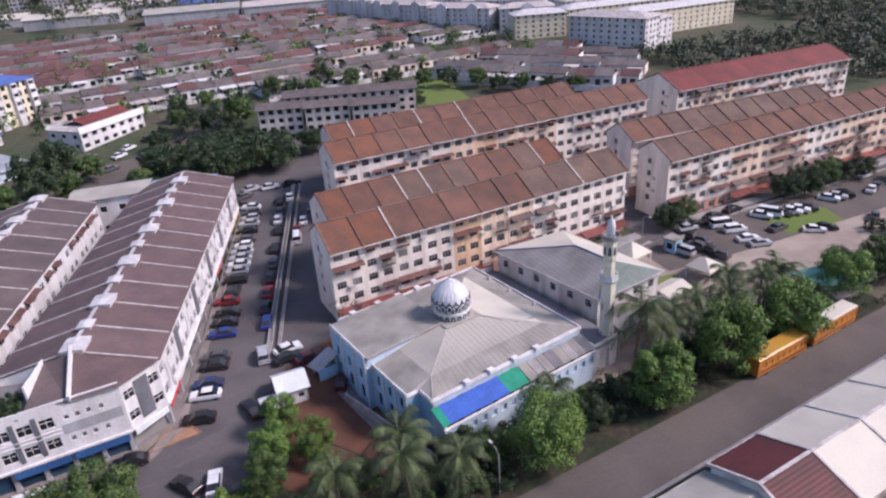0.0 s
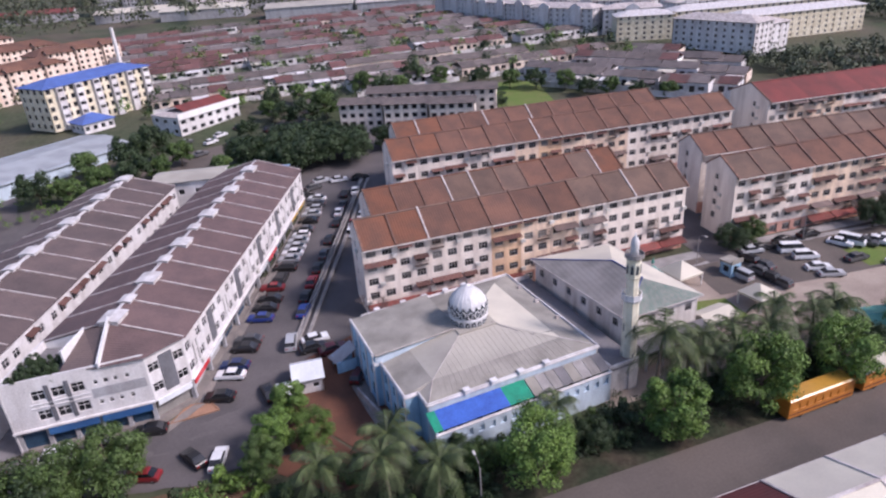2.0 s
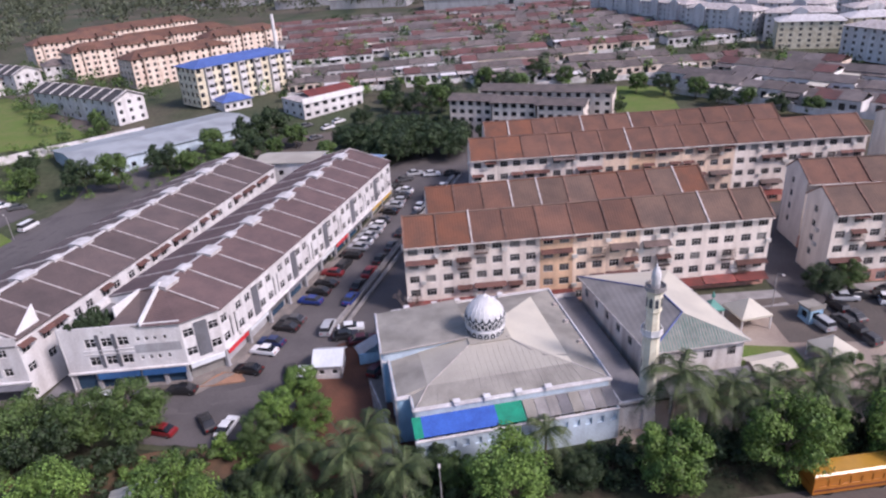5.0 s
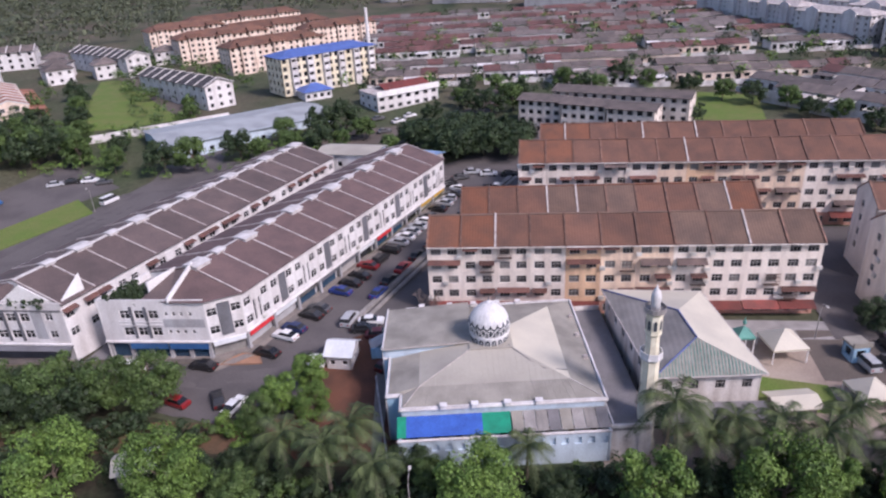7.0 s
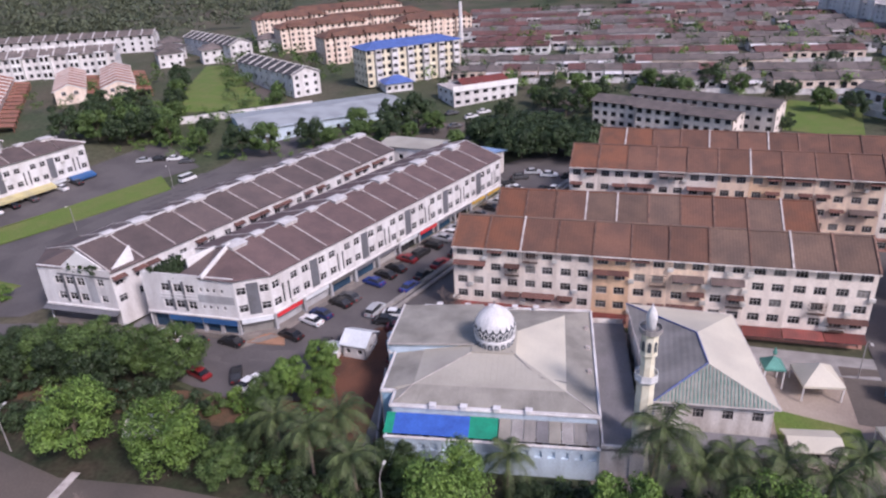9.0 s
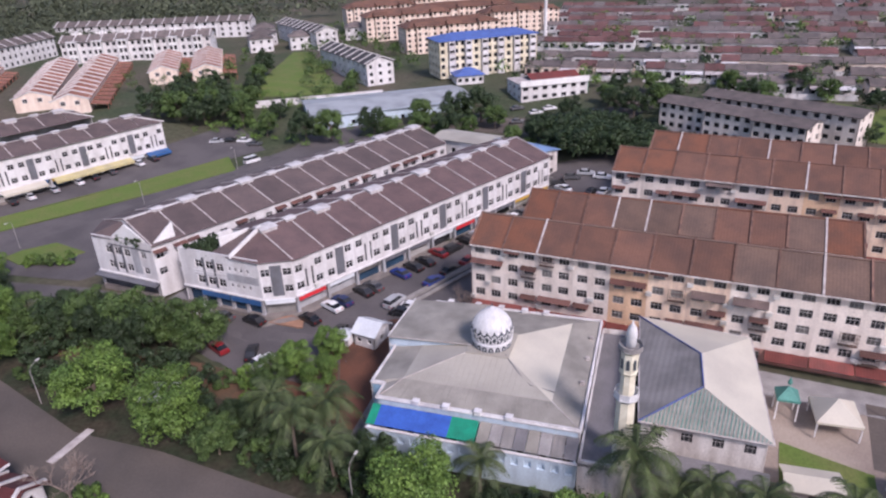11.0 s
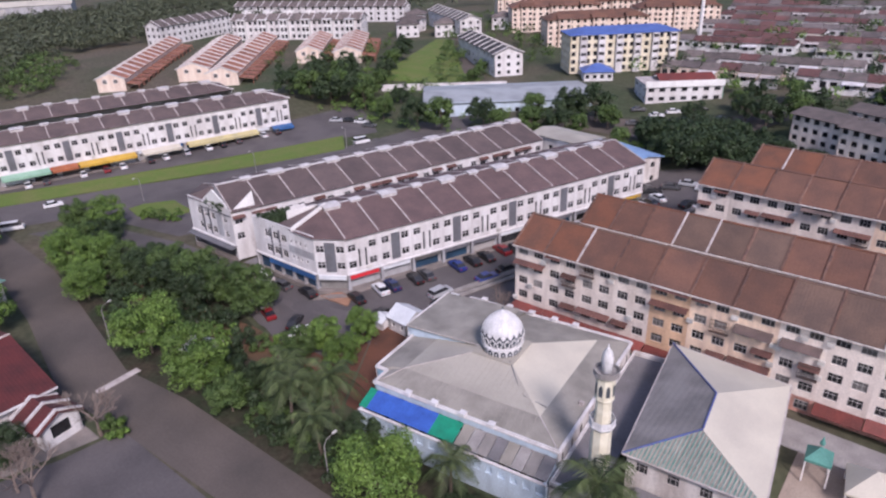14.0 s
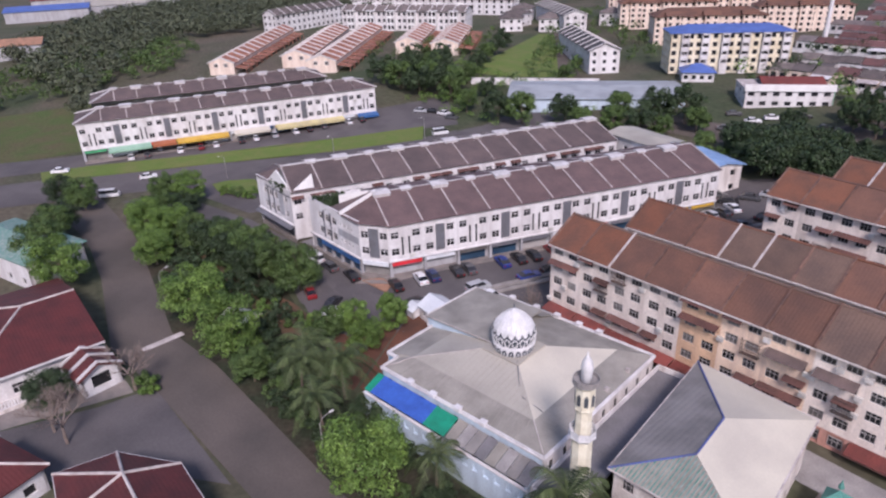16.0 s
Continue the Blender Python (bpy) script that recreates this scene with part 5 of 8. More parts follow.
def deck_and_annex():
    d = thing("courtyard_deck", pose(0, 0, 0, 0, 0, 6.5), "grey concrete deck between mosque and annex", "deck")
    part("deck_slab", MB().box(13.35, 18.2, -14.5, 13.5, 4.1, 4.5).mesh("deck_slab", CONC_D), d)
    part("deck_wall", MB().wall((13.3, -14.5), (18.2, -14.5), 0, 4.9, [(1.4, 3.4, 0, 3.4)], 0.3).mesh("deck_wall", WHITE_OLD), d, None, "white gate wall with an opening")
    part("deck_wall", MB().wall((18.1, 13.5), (13.4, 13.5), 0, 5.2).mesh("deck_wall", WHITE_OLD), d)
    part("deck_rail", MB().box(13.4, 13.6, -14.4, 13.4, 4.5, 5.2).mesh("deck_rail", WHITE), d)
    a = thing("prayer_annex", pose(0, 0, 0, 0, 0, 0), "white annex hall with a hipped metal roof edged in blue", "hall")
    e = 8.0
    bl, br, fr, fl = (16.8, 15.3), (31.4, 14.8), (34.4, -6.4), (20.4, -7.6)
    n1, n2 = (25.7, 4.6, 10.6), (26.6, -2.2, 10.6)
    P = lambda p, z=e: (p[0], p[1], z)
    # sun side and shade side are coloured in: cream east slope, dark grey west
    part("roof_panel", MB().poly([P(bl), P(fl), n2, n1]).mesh("roof_panel", METAL_D), a, None, "grey weathered roof slope with shade put in its colour")
    part("roof_panel", MB().poly([P(fr), P(br), n1, n2]).mesh("roof_panel", METAL_L), a, None, "cream roof slope coloured lighter as the sunlit side")
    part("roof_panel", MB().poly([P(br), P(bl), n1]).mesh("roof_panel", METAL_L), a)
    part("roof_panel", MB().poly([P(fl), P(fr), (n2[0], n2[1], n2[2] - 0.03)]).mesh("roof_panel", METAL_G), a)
    ribs = MB()
    for i in range(1, 34):
        s = i / 34
        p = Vector(P(fl)).lerp(Vector(P(fr)), s)
        lim = min(s / 0.42, (1 - s) / 0.58, 1.0) * 0.97
        up = Vector((n2[0] - (Vector(P(fl)).lerp(Vector(P(fr)), 0.42)).x, n2[1] - (Vector(P(fl)).lerp(Vector(P(fr)), 0.42)).y, n2[2] - e))
        q = p + up * lim
        ribs.tube([tuple(p + Vector((0, 0, 0.02))), tuple(q + Vector((0, 0, 0.02)))], [0.09, 0.09], 4)
    part("roof_rib", ribs.mesh("roof_rib", METAL_GRN), a, None, "green weathered sheet ribs")
    edge = MB()
    for p, q in ((P(bl), n1), (n1, n2), (n2, P(fl))):
        edge.tube([(p[0], p[1], p[2] + 0.05), (q[0], q[1], q[2] + 0.05)], [0.11, 0.11], 6)
    part("hip_cap", edge.mesh("hip_cap", BLUE_TRIM), a, None, "blue ridge and hip cap")
    g = MB()
    for p, q in ((bl, fl), (fl, fr), (fr, br), (br, bl)):
        g.tube([P(p, e - 0.06), P(q, e - 0.06)], [0.12, 0.12], 5)
    part("gutter", g.mesh("gutter", CAP), a)
    ctr = Vector((25.7, 4.0))
    inn = [Vector(p).lerp(ctr, 0.06) for p in (bl, br, fr, fl)]
    for p, q, z0, nwin in ((inn[0], inn[3], 0, 6), (inn[3], inn[2], 0, 4), (inn[2], inn[1], 0, 5), (inn[1], inn[0], 0, 4)):
        w = (q - p).length
        ops = [(w * (i + 0.5) / nwin - 0.6, w * (i + 0.5) / nwin + 0.6, 5.6, 6.9) for i in range(nwin)]
        ops += [(w * (i + 0.5) / nwin - 0.6, w * (i + 0.5) / nwin + 0.6, 1.2, 2.8) for i in range(nwin)]
        part("wall", MB().wall(p, q, z0, e - 0.05, ops).mesh("wall", WHITE_OLD), a)
        dv = (q - p) / w
        for o in ops:
            s = (o[0] + o[1]) / 2
            put_window(a, pose(p.x + dv.x * s - dv.y * 0.13, p.y + dv.y * s + dv.x * 0.13, o[2], 0, 0, math.degrees(math.atan2(dv.y, dv.x))), (WIN_D, PANE_D))
    # lean-to porch along the front
    porch = MB().slab([(22.5, -10.2, 3.3), (34.6, -9.2, 3.3), (34.5, -6.4, 4.0), (22.2, -7.2, 4.0)], 0.1)
    part("porch_roof", porch.mesh("porch_roof", CONC_D), a)
    for s in range(5):
        x = 22.8 + s * 2.9
        part("porch_post", MB().box(x - 0.12, x + 0.12, -10.0 + s * 0.24, -9.76 + s * 0.24, 0, 3.3).mesh("porch_post", WHITE), a)


def minaret():
    m = thing("minaret", pose(19.2, -10.6, 0) @ Matrix.Diagonal((0.85, 0.85, 1, 1)), "ivory octagonal minaret with two balconies and a white dome", "minaret")
    part("shaft", MB().lathe([(1.55, 0), (1.55, 1.2), (1.3, 1.5), (1.2, 13.0), (1.45, 13.3)], 8, turn=0.39).mesh("shaft", IVORY), m)
    part("balcony", MB().lathe([(1.3, 13.0), (1.6, 13.35), (1.6, 13.5), (1.55, 13.5), (1.55, 14.2), (1.48, 14.2), (1.48, 13.6), (0.95, 13.6)], 8, turn=0.39).mesh("balcony", DOME_W), m)
    part("shaft", MB().lathe([(0.98, 13.5), (0.92, 16.3), (1.12, 16.6)], 8, turn=0.39).mesh("shaft", IVORY), m)
    head = part("lantern", MB().lathe([(1.12, 16.5), (1.18, 16.7), (1.12, 16.8), (1.12, 19.0), (1.3, 19.3), (1.3, 19.45)], 8, turn=0.39).mesh("lantern", IVORY), m)
    arch = MB().prism([(-0.22, 0), (0.22, 0), (0.22, 0.95), (0.12, 1.2), (0.0, 1.3), (-0.12, 1.2), (-0.22, 0.95)], 0, 0.05).mesh("arch_opening", DOME_D)
    slit = MB().box(-0.12, 0.12, -0.02, 0.04, 0, 1.1).mesh("slit_window", DOME_D)
    for k in range(8):
        a = 45 * k + 45
        r = 1.06
        part("arch_opening", arch, head, pose(r * math.cos(radians(a)), r * math.sin(radians(a)), 17.2, 90, 0, a + 90))
    part("balcony", MB().lathe([(1.25, 19.3), (1.5, 19.45), (1.5, 19.55), (1.45, 19.55), (1.45, 20.0), (1.38, 20.0), (1.38, 19.6), (0.6, 19.6)], 16).mesh("balcony", CONC), m, None, "grey railed upper balcony")
    part("dome", MB().lathe([(0.6, 19.55), (0.62, 20.5), (0.68, 20.8), (0.68, 21.15), (0.6, 21.6), (0.45, 22.0), (0.15, 22.35), (0.05, 22.8)], 20).mesh("dome", DOME_W, True), m)
    for k in range(0, 8, 2):
        a = 45 * k
        for z in (4.0, 8.5):
            part("slit_window", slit, m, pose(1.16 * math.cos(radians(a)), 1.16 * math.sin(radians(a)), z, 0, 0, a + 90))


mosque()
deck_and_annex()
minaret()


# ---- plants ----
def leaf_mat(name, c1, c2):
    m = paint(name, c1, c2, rough=0.55, scale=0.35, fine=1.5, bump=0.0, grain=0.3, island=0.48, rnd=0.12, spec=0.25)
    return m


LEAF_A = leaf_mat("bright_leaves", (0.125, 0.200, 0.040), (0.080, 0.140, 0.032))
LEAF_B = leaf_mat("mid_green_leaves", (0.085, 0.132, 0.036), (0.055, 0.092, 0.028))
LEAF_C = leaf_mat("dark_leaves", (0.044, 0.068, 0.028), (0.028, 0.046, 0.021))
# leaves of the far woods, distance haze mixed in as a paler, greyer green
LEAF_W = leaf_mat("hazy_woodland_leaves", (0.092, 0.105, 0.062), (0.062, 0.074, 0.046))
LEAF_P = leaf_mat("palm_leaflets", (0.080, 0.104, 0.038), (0.048, 0.068, 0.028))
TWIG = paint("bare_grey_twigs", (0.25, 0.20, 0.17), (0.18, 0.14, 0.12), scale=2.0)


def leaf_cloud(mb, rng, centre, radius, count, size, flat=0.8):
    for _ in range(count):
        z = rng.uniform(-0.55, 1.0)
        a = rng.uniform(0, 2 * math.pi)
        k = math.sqrt(max(0.0, 1 - z * z))
        d = Vector((k * math.cos(a), k * math.sin(a), z))
        p = Vector(centre) + Vector((d.x, d.y, d.z * flat)) * radius * rng.uniform(0.62, 1.06)
        nrm = (d + Vector((rng.uniform(-0.7, 0.7), rng.uniform(-0.7, 0.7), rng.uniform(-0.3, 0.9)))).normalized()
        u = nrm.orthogonal().normalized()
        u = (Matrix.Rotation(rng.uniform(0, 6.28), 3, nrm) @ u) * size * rng.uniform(0.7, 1.35)
        v = nrm.cross(u) * rng.uniform(0.45, 0.8)
        mb.poly([p - u, p - v * 0.9, p + u, p + v])


def crown(seed, height, width, clumps, leaves, size, low=0.28):
    rng = random.Random(seed)
    mb = MB()
    centres = []
    for i in range(clumps):
        z = rng.uniform(low, 0.93)
        lim = width / 2 * math.sqrt(max(0.08, 1 - abs((z - 0.55) / 0.52) ** 2.2))
        a, r = rng.uniform(0, 2 * math.pi), lim * math.sqrt(rng.uniform(0.12, 1.0))
        c = Vector((r * math.cos(a), r * math.sin(a), z * height))
        rad = width * rng.uniform(0.11, 0.19)
        centres.append((c, rad))
        leaf_cloud(mb, rng, c, rad, leaves, size)
    return mb, centres


def tree_master(seed, height, width, mat, label, clumps=54, leaves=210, size=0.165, low=0.28, name="tree"):
    mb, centres = crown(seed, height, width, clumps, leaves, size, low)
    t = thing(name, pose(0, 0, -400), label, "tree")
    rng = random.Random(seed + 50)
    wood = MB()
    k = height * 0.45
    lean = (rng.uniform(-0.3, 0.3), rng.uniform(-0.3, 0.3))
    wood.tube([(0, 0, -0.2), (lean[0] * 0.4, lean[1] * 0.4, k * 0.5), (lean[0], lean[1], k)], [height * 0.026, height * 0.020, height * 0.014], 7)
    for c, _ in centres[:9]:
        mid = Vector((lean[0], lean[1], k * rng.uniform(0.55, 0.95)))
        wood.tube([mid, mid.lerp(c, 0.5) + Vector((0, 0, 0.3)), c], [height * 0.011, height * 0.007, height * 0.003], 5)
    part("trunk", wood.mesh("trunk", BARK), t)
    part("crown", mb.mesh("crown", mat), t)
    return t


def palm_master(seed, height, label):
    rng = random.Random(seed)
    t = thing("palm_tree", pose(0, 0, -400), label, "palm tree")
    bend = Vector((rng.uniform(-0.8, 0.8), rng.uniform(-0.8, 0.8), 0))
    pts = [Vector((0, 0, -0.2)) + bend * (s * s) + Vector((0, 0, height * s)) for s in (0, 0.25, 0.5, 0.75, 1)]
    part("trunk", MB().tube(pts, [0.26, 0.19, 0.17, 0.15, 0.14], 8).mesh("trunk", BARK), t)
    top = pts[-1]
    for i in range(17):
        a = i * 2.4 + rng.uniform(-0.2, 0.2)
        up = 1.05 - 1.35 * (i / 16) + rng.uniform(-0.12, 0.12)
        length = rng.uniform(4.3, 5.4)
        mb = MB()
        line = []
        for k in range(9):
            s = k / 8
            out = length * (s - 0.16 * s * s) * (1 - 0.28 * max(0, up))
            line.append(top + Vector((math.cos(a) * out, math.sin(a) * out, length * (up * s * 0.78 - 0.62 * s ** 2.2))))
        mb.tube(line, [0.06 - 0.005 * k for k in range(9)], 4)
        side = Vector((-math.sin(a), math.cos(a), 0))
        for k in range(2, 34):
            s = k / 34 * 8
            p = line[int(s)].lerp(line[min(int(s) + 1, 8)], s - int(s))
            fwd = (line[min(int(s) + 1, 8)] - line[int(s)]).normalized()
            ll = 0.95 * math.sin(math.pi * (0.16 + 0.78 * k / 34)) + 0.08
            for sg in (-1, 1):
                tip = p + side * sg * ll * 0.82 + fwd * ll * 0.5 + Vector((0, 0, -ll * rng.uniform(0.25, 0.6)))
                w = fwd * 0.045
                mb.poly([p - w, p + w, tip + w * 0.3, tip - w * 0.3])
        part("frond", mb.mesh("frond", LEAF_P), t)
    nuts = MB()
    for i in range(6):
        a = i * 1.05
        c = top + Vector((0.3 * math.cos(a), 0.3 * math.sin(a), -0.3))
        nuts.lathe([(0.02, c.z - 0.15), (0.12, c.z), (0.02, c.z + 0.15)], 6, c.x, c.y)
    part("coconuts", nuts.mesh("coconuts", LEAF_B), t)
    return t


def bare_tree(seed, height):
    rng = random.Random(seed)
    t = thing("bare_tree", pose(0, 0, -400), "leafless grey tree with fine spreading twigs", "tree")
    mb = MB()

    def grow(p, d, length, r, depth):
        q = p + d * length
        mb.tube([p, (p + q) / 2 + Vector((rng.uniform(-0.1, 0.1), rng.uniform(-0.1, 0.1), 0)) * length, q], [r, r * 0.8, r * 0.6], 5 if depth > 2 else 3)
        if depth:
            for _ in range(4 if depth > 1 else 5):
                nd = (d + Vector((rng.uniform(-0.9, 0.9), rng.uniform(-0.9, 0.9), rng.uniform(-0.15, 0.6)))).normalized()
                grow(q, nd, length * rng.uniform(0.6, 0.85), r * 0.55, depth - 1)

    grow(Vector((0, 0, -0.2)), Vector((0, 0, 1)), height * 0.3, height * 0.028, 4)
    part("limb", mb.mesh("limb", TWIG), t)
    return t


def shrub_master(seed, height, width, mat, label):
    t = thing("shrub", pose(0, 0, -400), label, "shrub")
    mb, _ = crown(seed, height, width, 16, 90, 0.15, 0.1)
    stems = MB()
    for i in range(4):
        stems.tube([(0, 0, -0.1), (0.3 * math.cos(i * 1.6), 0.3 * math.sin(i * 1.6), height * 0.6)], [0.05, 0.02], 4)
    part("stems", stems.mesh("stems", BARK), t)
    part("crown", mb.mesh("crown", mat), t)
    return t


MASTERS = {
    "a": tree_master(1, 9.5, 9.0, LEAF_A, "broad roadside tree with bright green leaves"),
    "b": tree_master(2, 9.0, 8.0, LEAF_B, "roadside tree with dense mid-green leaves"),
    "c": tree_master(3, 8.0, 8.5, LEAF_C, "dense tree with dark green leaves"),
    "d": tree_master(4, 8.5, 6.5, LEAF_A, "upright young tree with bright green leaves", low=0.2),
    "e": tree_master(5, 9.0, 12.0, LEAF_C, "wide spreading rain tree with dark leaves", clumps=70, leaves=120, size=0.28, low=0.36),
    "f": tree_master(6, 9.0, 9.0, LEAF_B, "tree in the green belt behind the shops", clumps=40, leaves=90, size=0.30),
    "g": tree_master(7, 10.0, 9.0, LEAF_C, "dark tree in the green belt behind the shops", clumps=40, leaves=90, size=0.30),
    "p": palm_master(8, 7.5, "coconut palm with drooping grey-green fronds"),
    "q": palm_master(9, 5.5, "short coconut palm with spreading fronds"),
    "s": shrub_master(10, 2.6, 4.0, LEAF_B, "rounded mid-green garden shrub"),
    "t": shrub_master(11, 2.4, 3.6, LEAF_A, "bright green leafy shrub"),
    "u": shrub_master(13, 2.2, 4.2, LEAF_C, "low dark green shrub"),
    "x": bare_tree(12, 6.5),
}
PLACED = set()
_r = random.Random(77)


def plant(kind, x, y, scale=1.0):
    s = scale * _r.uniform(0.92, 1.08)
    m = pose(x, y, gz(x, y) - 0.02, 0, 0, _r.uniform(0, 360)) @ Matrix.Diagonal((s * _r.uniform(0.94, 1.06), s, s * _r.uniform(0.94, 1.06), 1))
    if kind not in PLACED:
        PLACED.add(kind)
        MASTERS[kind].matrix_basis = m
        return MASTERS[kind]
    o = copy_thing(MASTERS[kind], Matrix())
    o.matrix_basis = m
    return o


def row(text):
    for item in text.split(";"):
        k, x, y, *s = item.split()
        plant(k, float(x), float(y), float(s[0]) if s else 1.0)


# between the back road and the mosque
row("a -0.6 -23.0 .92;d 17.9 -22.6 1.15;a 31.5 -21.8 1.05;d 37 -19.5 .9;a 45.5 -22 .95;c 52 -19 .8;a 62 -18.5 .9;c 66 -16 .8")
row("p 20.3 -15.6 1.25;q 4.8 -17.3 1.05;p 29.4 -14.2 .95;p 34.6 -13.6 1.0;p 41.8 -13.4 1.0;p 47.5 -14.2 .95;q 25.4 -15.2 1.2;q 37.8 -15.4 1.3;p -17.6 -21.4 1.15;p -12.2 -21.7 1.08;q -16.3 -15.8 1.3;q 51.5 -14 1.25;q 31.8 -17 1.3;q 44.6 -16.8 1.2;q -24.5 -17 1.2")
row("b -6.0 -19.5 .6;c -9.2 -16.8 .6;u -5 -17.4;u -1.5 -17.2 .9;u 7 -18.5;c 8.3 -20.5 .55;s 11 -17;u 14.5 -17.5;s 3 -21.6 .9;u 21 -19.5 1.4;u 25 -18.5 1.5;u 34 -18 1.5;u 43 -18.2 1.4;u 12 -19.5 1.4;s 39 -18.6;u 28 -17.8 1.3;u 56 -19;u -12 -21.5;s -9.5 -21.8 .8")
# the wedge of trees between the shop end and the back road
row("a -50.8 -22.3 1.0;a -36.4 -22.6 .92;b -28.4 -23.2 .62;a -76.5 -20 .8;a -88 -16.5 .85")
row("b -69.5 -7.5 .9;b -61 -6.8 .95;b -53.5 -6 .9;c -65.3 -8.5 .95;c -57.3 -8 .95;b -47.5 -4.8 .95;c -73.5 -9.5 .9;b -77.5 -11.5 .9;d -82 -17 .7;a -86 -12.5 .8;c -91 -9.5 .8;b -96 -11 .85;a -94 -15.5 .8")
row("d -26 -.5 .72;d -28.7 -5.8 .78;b -30.5 -9.5 .6;a -23.8 -7 .5;t -34.5 -9.5 1.1;t -32 -12.5;s -38 -11.5;t -24 -11.5 1.1;s -20.5 -14.5 1.2;s -29.5 -15;s -22.5 -20 1.1;u -42 -20 .9;u -57 -21 1.1;u -64 -20 1.2;s -68 -21 .8;u -46 -17 1.1;u -53 -16.5 1.2;u -60 -16 1.1;u -38 -16.5 1;u -70 -17 1.2;c -30 -17.5 .5")
# beyond the back road
row("a -78.6 -36 1.1;b -90 -36 1.2;b -101 -32 1.0;c -107 -30 .95;c -42.8 -46.4 .62;x -38.4 -36.6 1.35;x -33.0 -46.8 1.35;x -36.5 -47.5 1.1;t -36.6 -35.4 .9;s -38.5 -34.6 .8;s -9.5 -39 .9;u -12 -41")
row("a -104 -2 .8;b -110 -6 .8;c -99 -5 .7;t -104 7;s -100 8.5;t -97.5 10;c -126 -24 .9;b -118 -22 .9")
# car park side
row("x -10.2 14.6 1.2;c 57.5 14.8 .62;b 62.5 15.2 .55;c 88 11.5 .7;c 94 11 .75;b 100 11 .75;c 106 11.5 .7;c 112 10 .7;a 78 -20 .9;c 86 -18 .9;b 73 -18 .8;c 95 -12 .7;u 90 -7;c 118 4 .6;c 82 -21 .8;s 52 -2;u 60 -8")
# the belt behind the shop rows
row("g -150 88 1;f -140 89 1.1;g -131 90 1.05;g -125 95 1;f -135 96 1;g -144 96 1;f -118 93 .9;f -106 89 .8;g -91 88 .95;f -84 91 1.0;g -73 97 .85;f -66 96 .8;f -59 101 .8;g -52 103 .85;f -46 104 .7;s -40 98 1.2;s -36 97 1.2;t -32 98 1.2;s -44 97;t -49 96;s -55 95;f -63 110 .9;g -53 113 1.1;g -47 117 1.2;f -41 113 .8")
row("e -20 101 1.0;e -12 97 1.0;e -5 99 .95;e -14 106 1.0;e -24 106 .8;e 2 97 .9;g -4 132 1.05;f 3 136 1;g -10 134 .9;f -14 142 .8;g 4 144 .9;g -22 127 .7;e 4 106 .8;g -1 110 .9;e -8 112 .9;f -30 99 .7;g -12 150 .8;f -2 156 .8;e 14 103 .7")
row("f 32 150 .8;g 60 148 .8;f 68 140 .8;g 76 136 .8;f 84 130 .8;g 26 155 .8;f 48 156 .7;g 88 122 .7;f 94 118 .7;g 55 120 .6;f 20 160 .8;g 40 165 .8;g 100 110 .7;f 108 106 .7")
row("f -128 110 .8;g -136 122 .8;f -142 132 .8;g -150 146 .8;f -144 108 .9;g -152 118 .9;f -104 133 .6;g -160 160 .8;f -112 150 .5;g -152 104 1;f -126 103 .9;g -112 104 .6;g -136 104 1")
# dark shrubs on the two shop roof terraces
for owner, spots in ((shop_a, ((-8.8, 18.0), (-7.6, 17.6), (-7.6, 16.2), (-6.2, 18.0), (-6.4, 14.9), (-6.2, 16.4), (-5.2, 17.0), (-7.2, 14.0), (-4.4, 18.0), (-4.6, 15.2))), (shop_b, ((78.6, 11.6), (78.0, 14.0), (77.4, 16.0)))):
    for k, (u, v) in enumerate(spots):
        o = copy_thing(MASTERS["u"], Matrix())
        o.matrix_basis = owner.matrix_world @ pose(u, v, 9.18, 0, 0, 70 * k) @ Matrix.Diagonal((0.50, 0.50, 0.80, 1))
        tagged(o, "dark green shrub growing on a roof terrace", "shrub")
row("s -24 -22.8 .8;u -21 -22.8 1.1;u -18 -22 1.3;s -15 -22.4 .9;u -7.5 -23;u -26 -19.5 1.3;u -33 -18.5 1.3;t -45.5 -12.5 1;u -50 -12 1.4;u -56.5 -12.5 1.4;s -63 -12.5 1.1;u -69 -13.5 1.4;u -40.5 -12.8 1.2;u -60 -19 1.3;u -48 -9.5 1.2;u -75 -14 1.4")


# ---- vehicles ----
def car_paint(name, c):
    return paint(name, c, tuple(0.9 * v for v in c), rough=0.28, scale=1.0, grain=0.03, bump=0.0, spec=0.6)


CAR_W, CAR_S, CAR_K = car_paint("white_car_paint", (0.75, 0.75, 0.76)), car_paint("silver_car_paint", (0.42, 0.43, 0.45)), car_paint("black_car_paint", (0.02, 0.02, 0.022))
CAR_B, CAR_R, CAR_N = car_paint("blue_car_paint", (0.022, 0.045, 0.21)), car_paint("red_car_paint", (0.22, 0.02, 0.024)), car_paint("dark_grey_car_paint", (0.085, 0.085, 0.09))
CAR_M, CAR_C = car_paint("maroon_car_paint", (0.10, 0.02, 0.025)), car_paint("dark_blue_car_paint", (0.02, 0.035, 0.11))
BUS_O, TYRE = car_paint("orange_bus_paint", (0.52, 0.20, 0.03)), paint("tyre_rubber", (0.025, 0.025, 0.025), rough=0.9)
LAMP_W, LAMP_R = paint("headlamp", (0.6, 0.6, 0.58), rough=0.2), paint("tail_lamp", (0.35, 0.02, 0.02), rough=0.3)
BUS_Y = car_paint("orange_yellow_bus_roof_paint", (0.50, 0.27, 0.04))
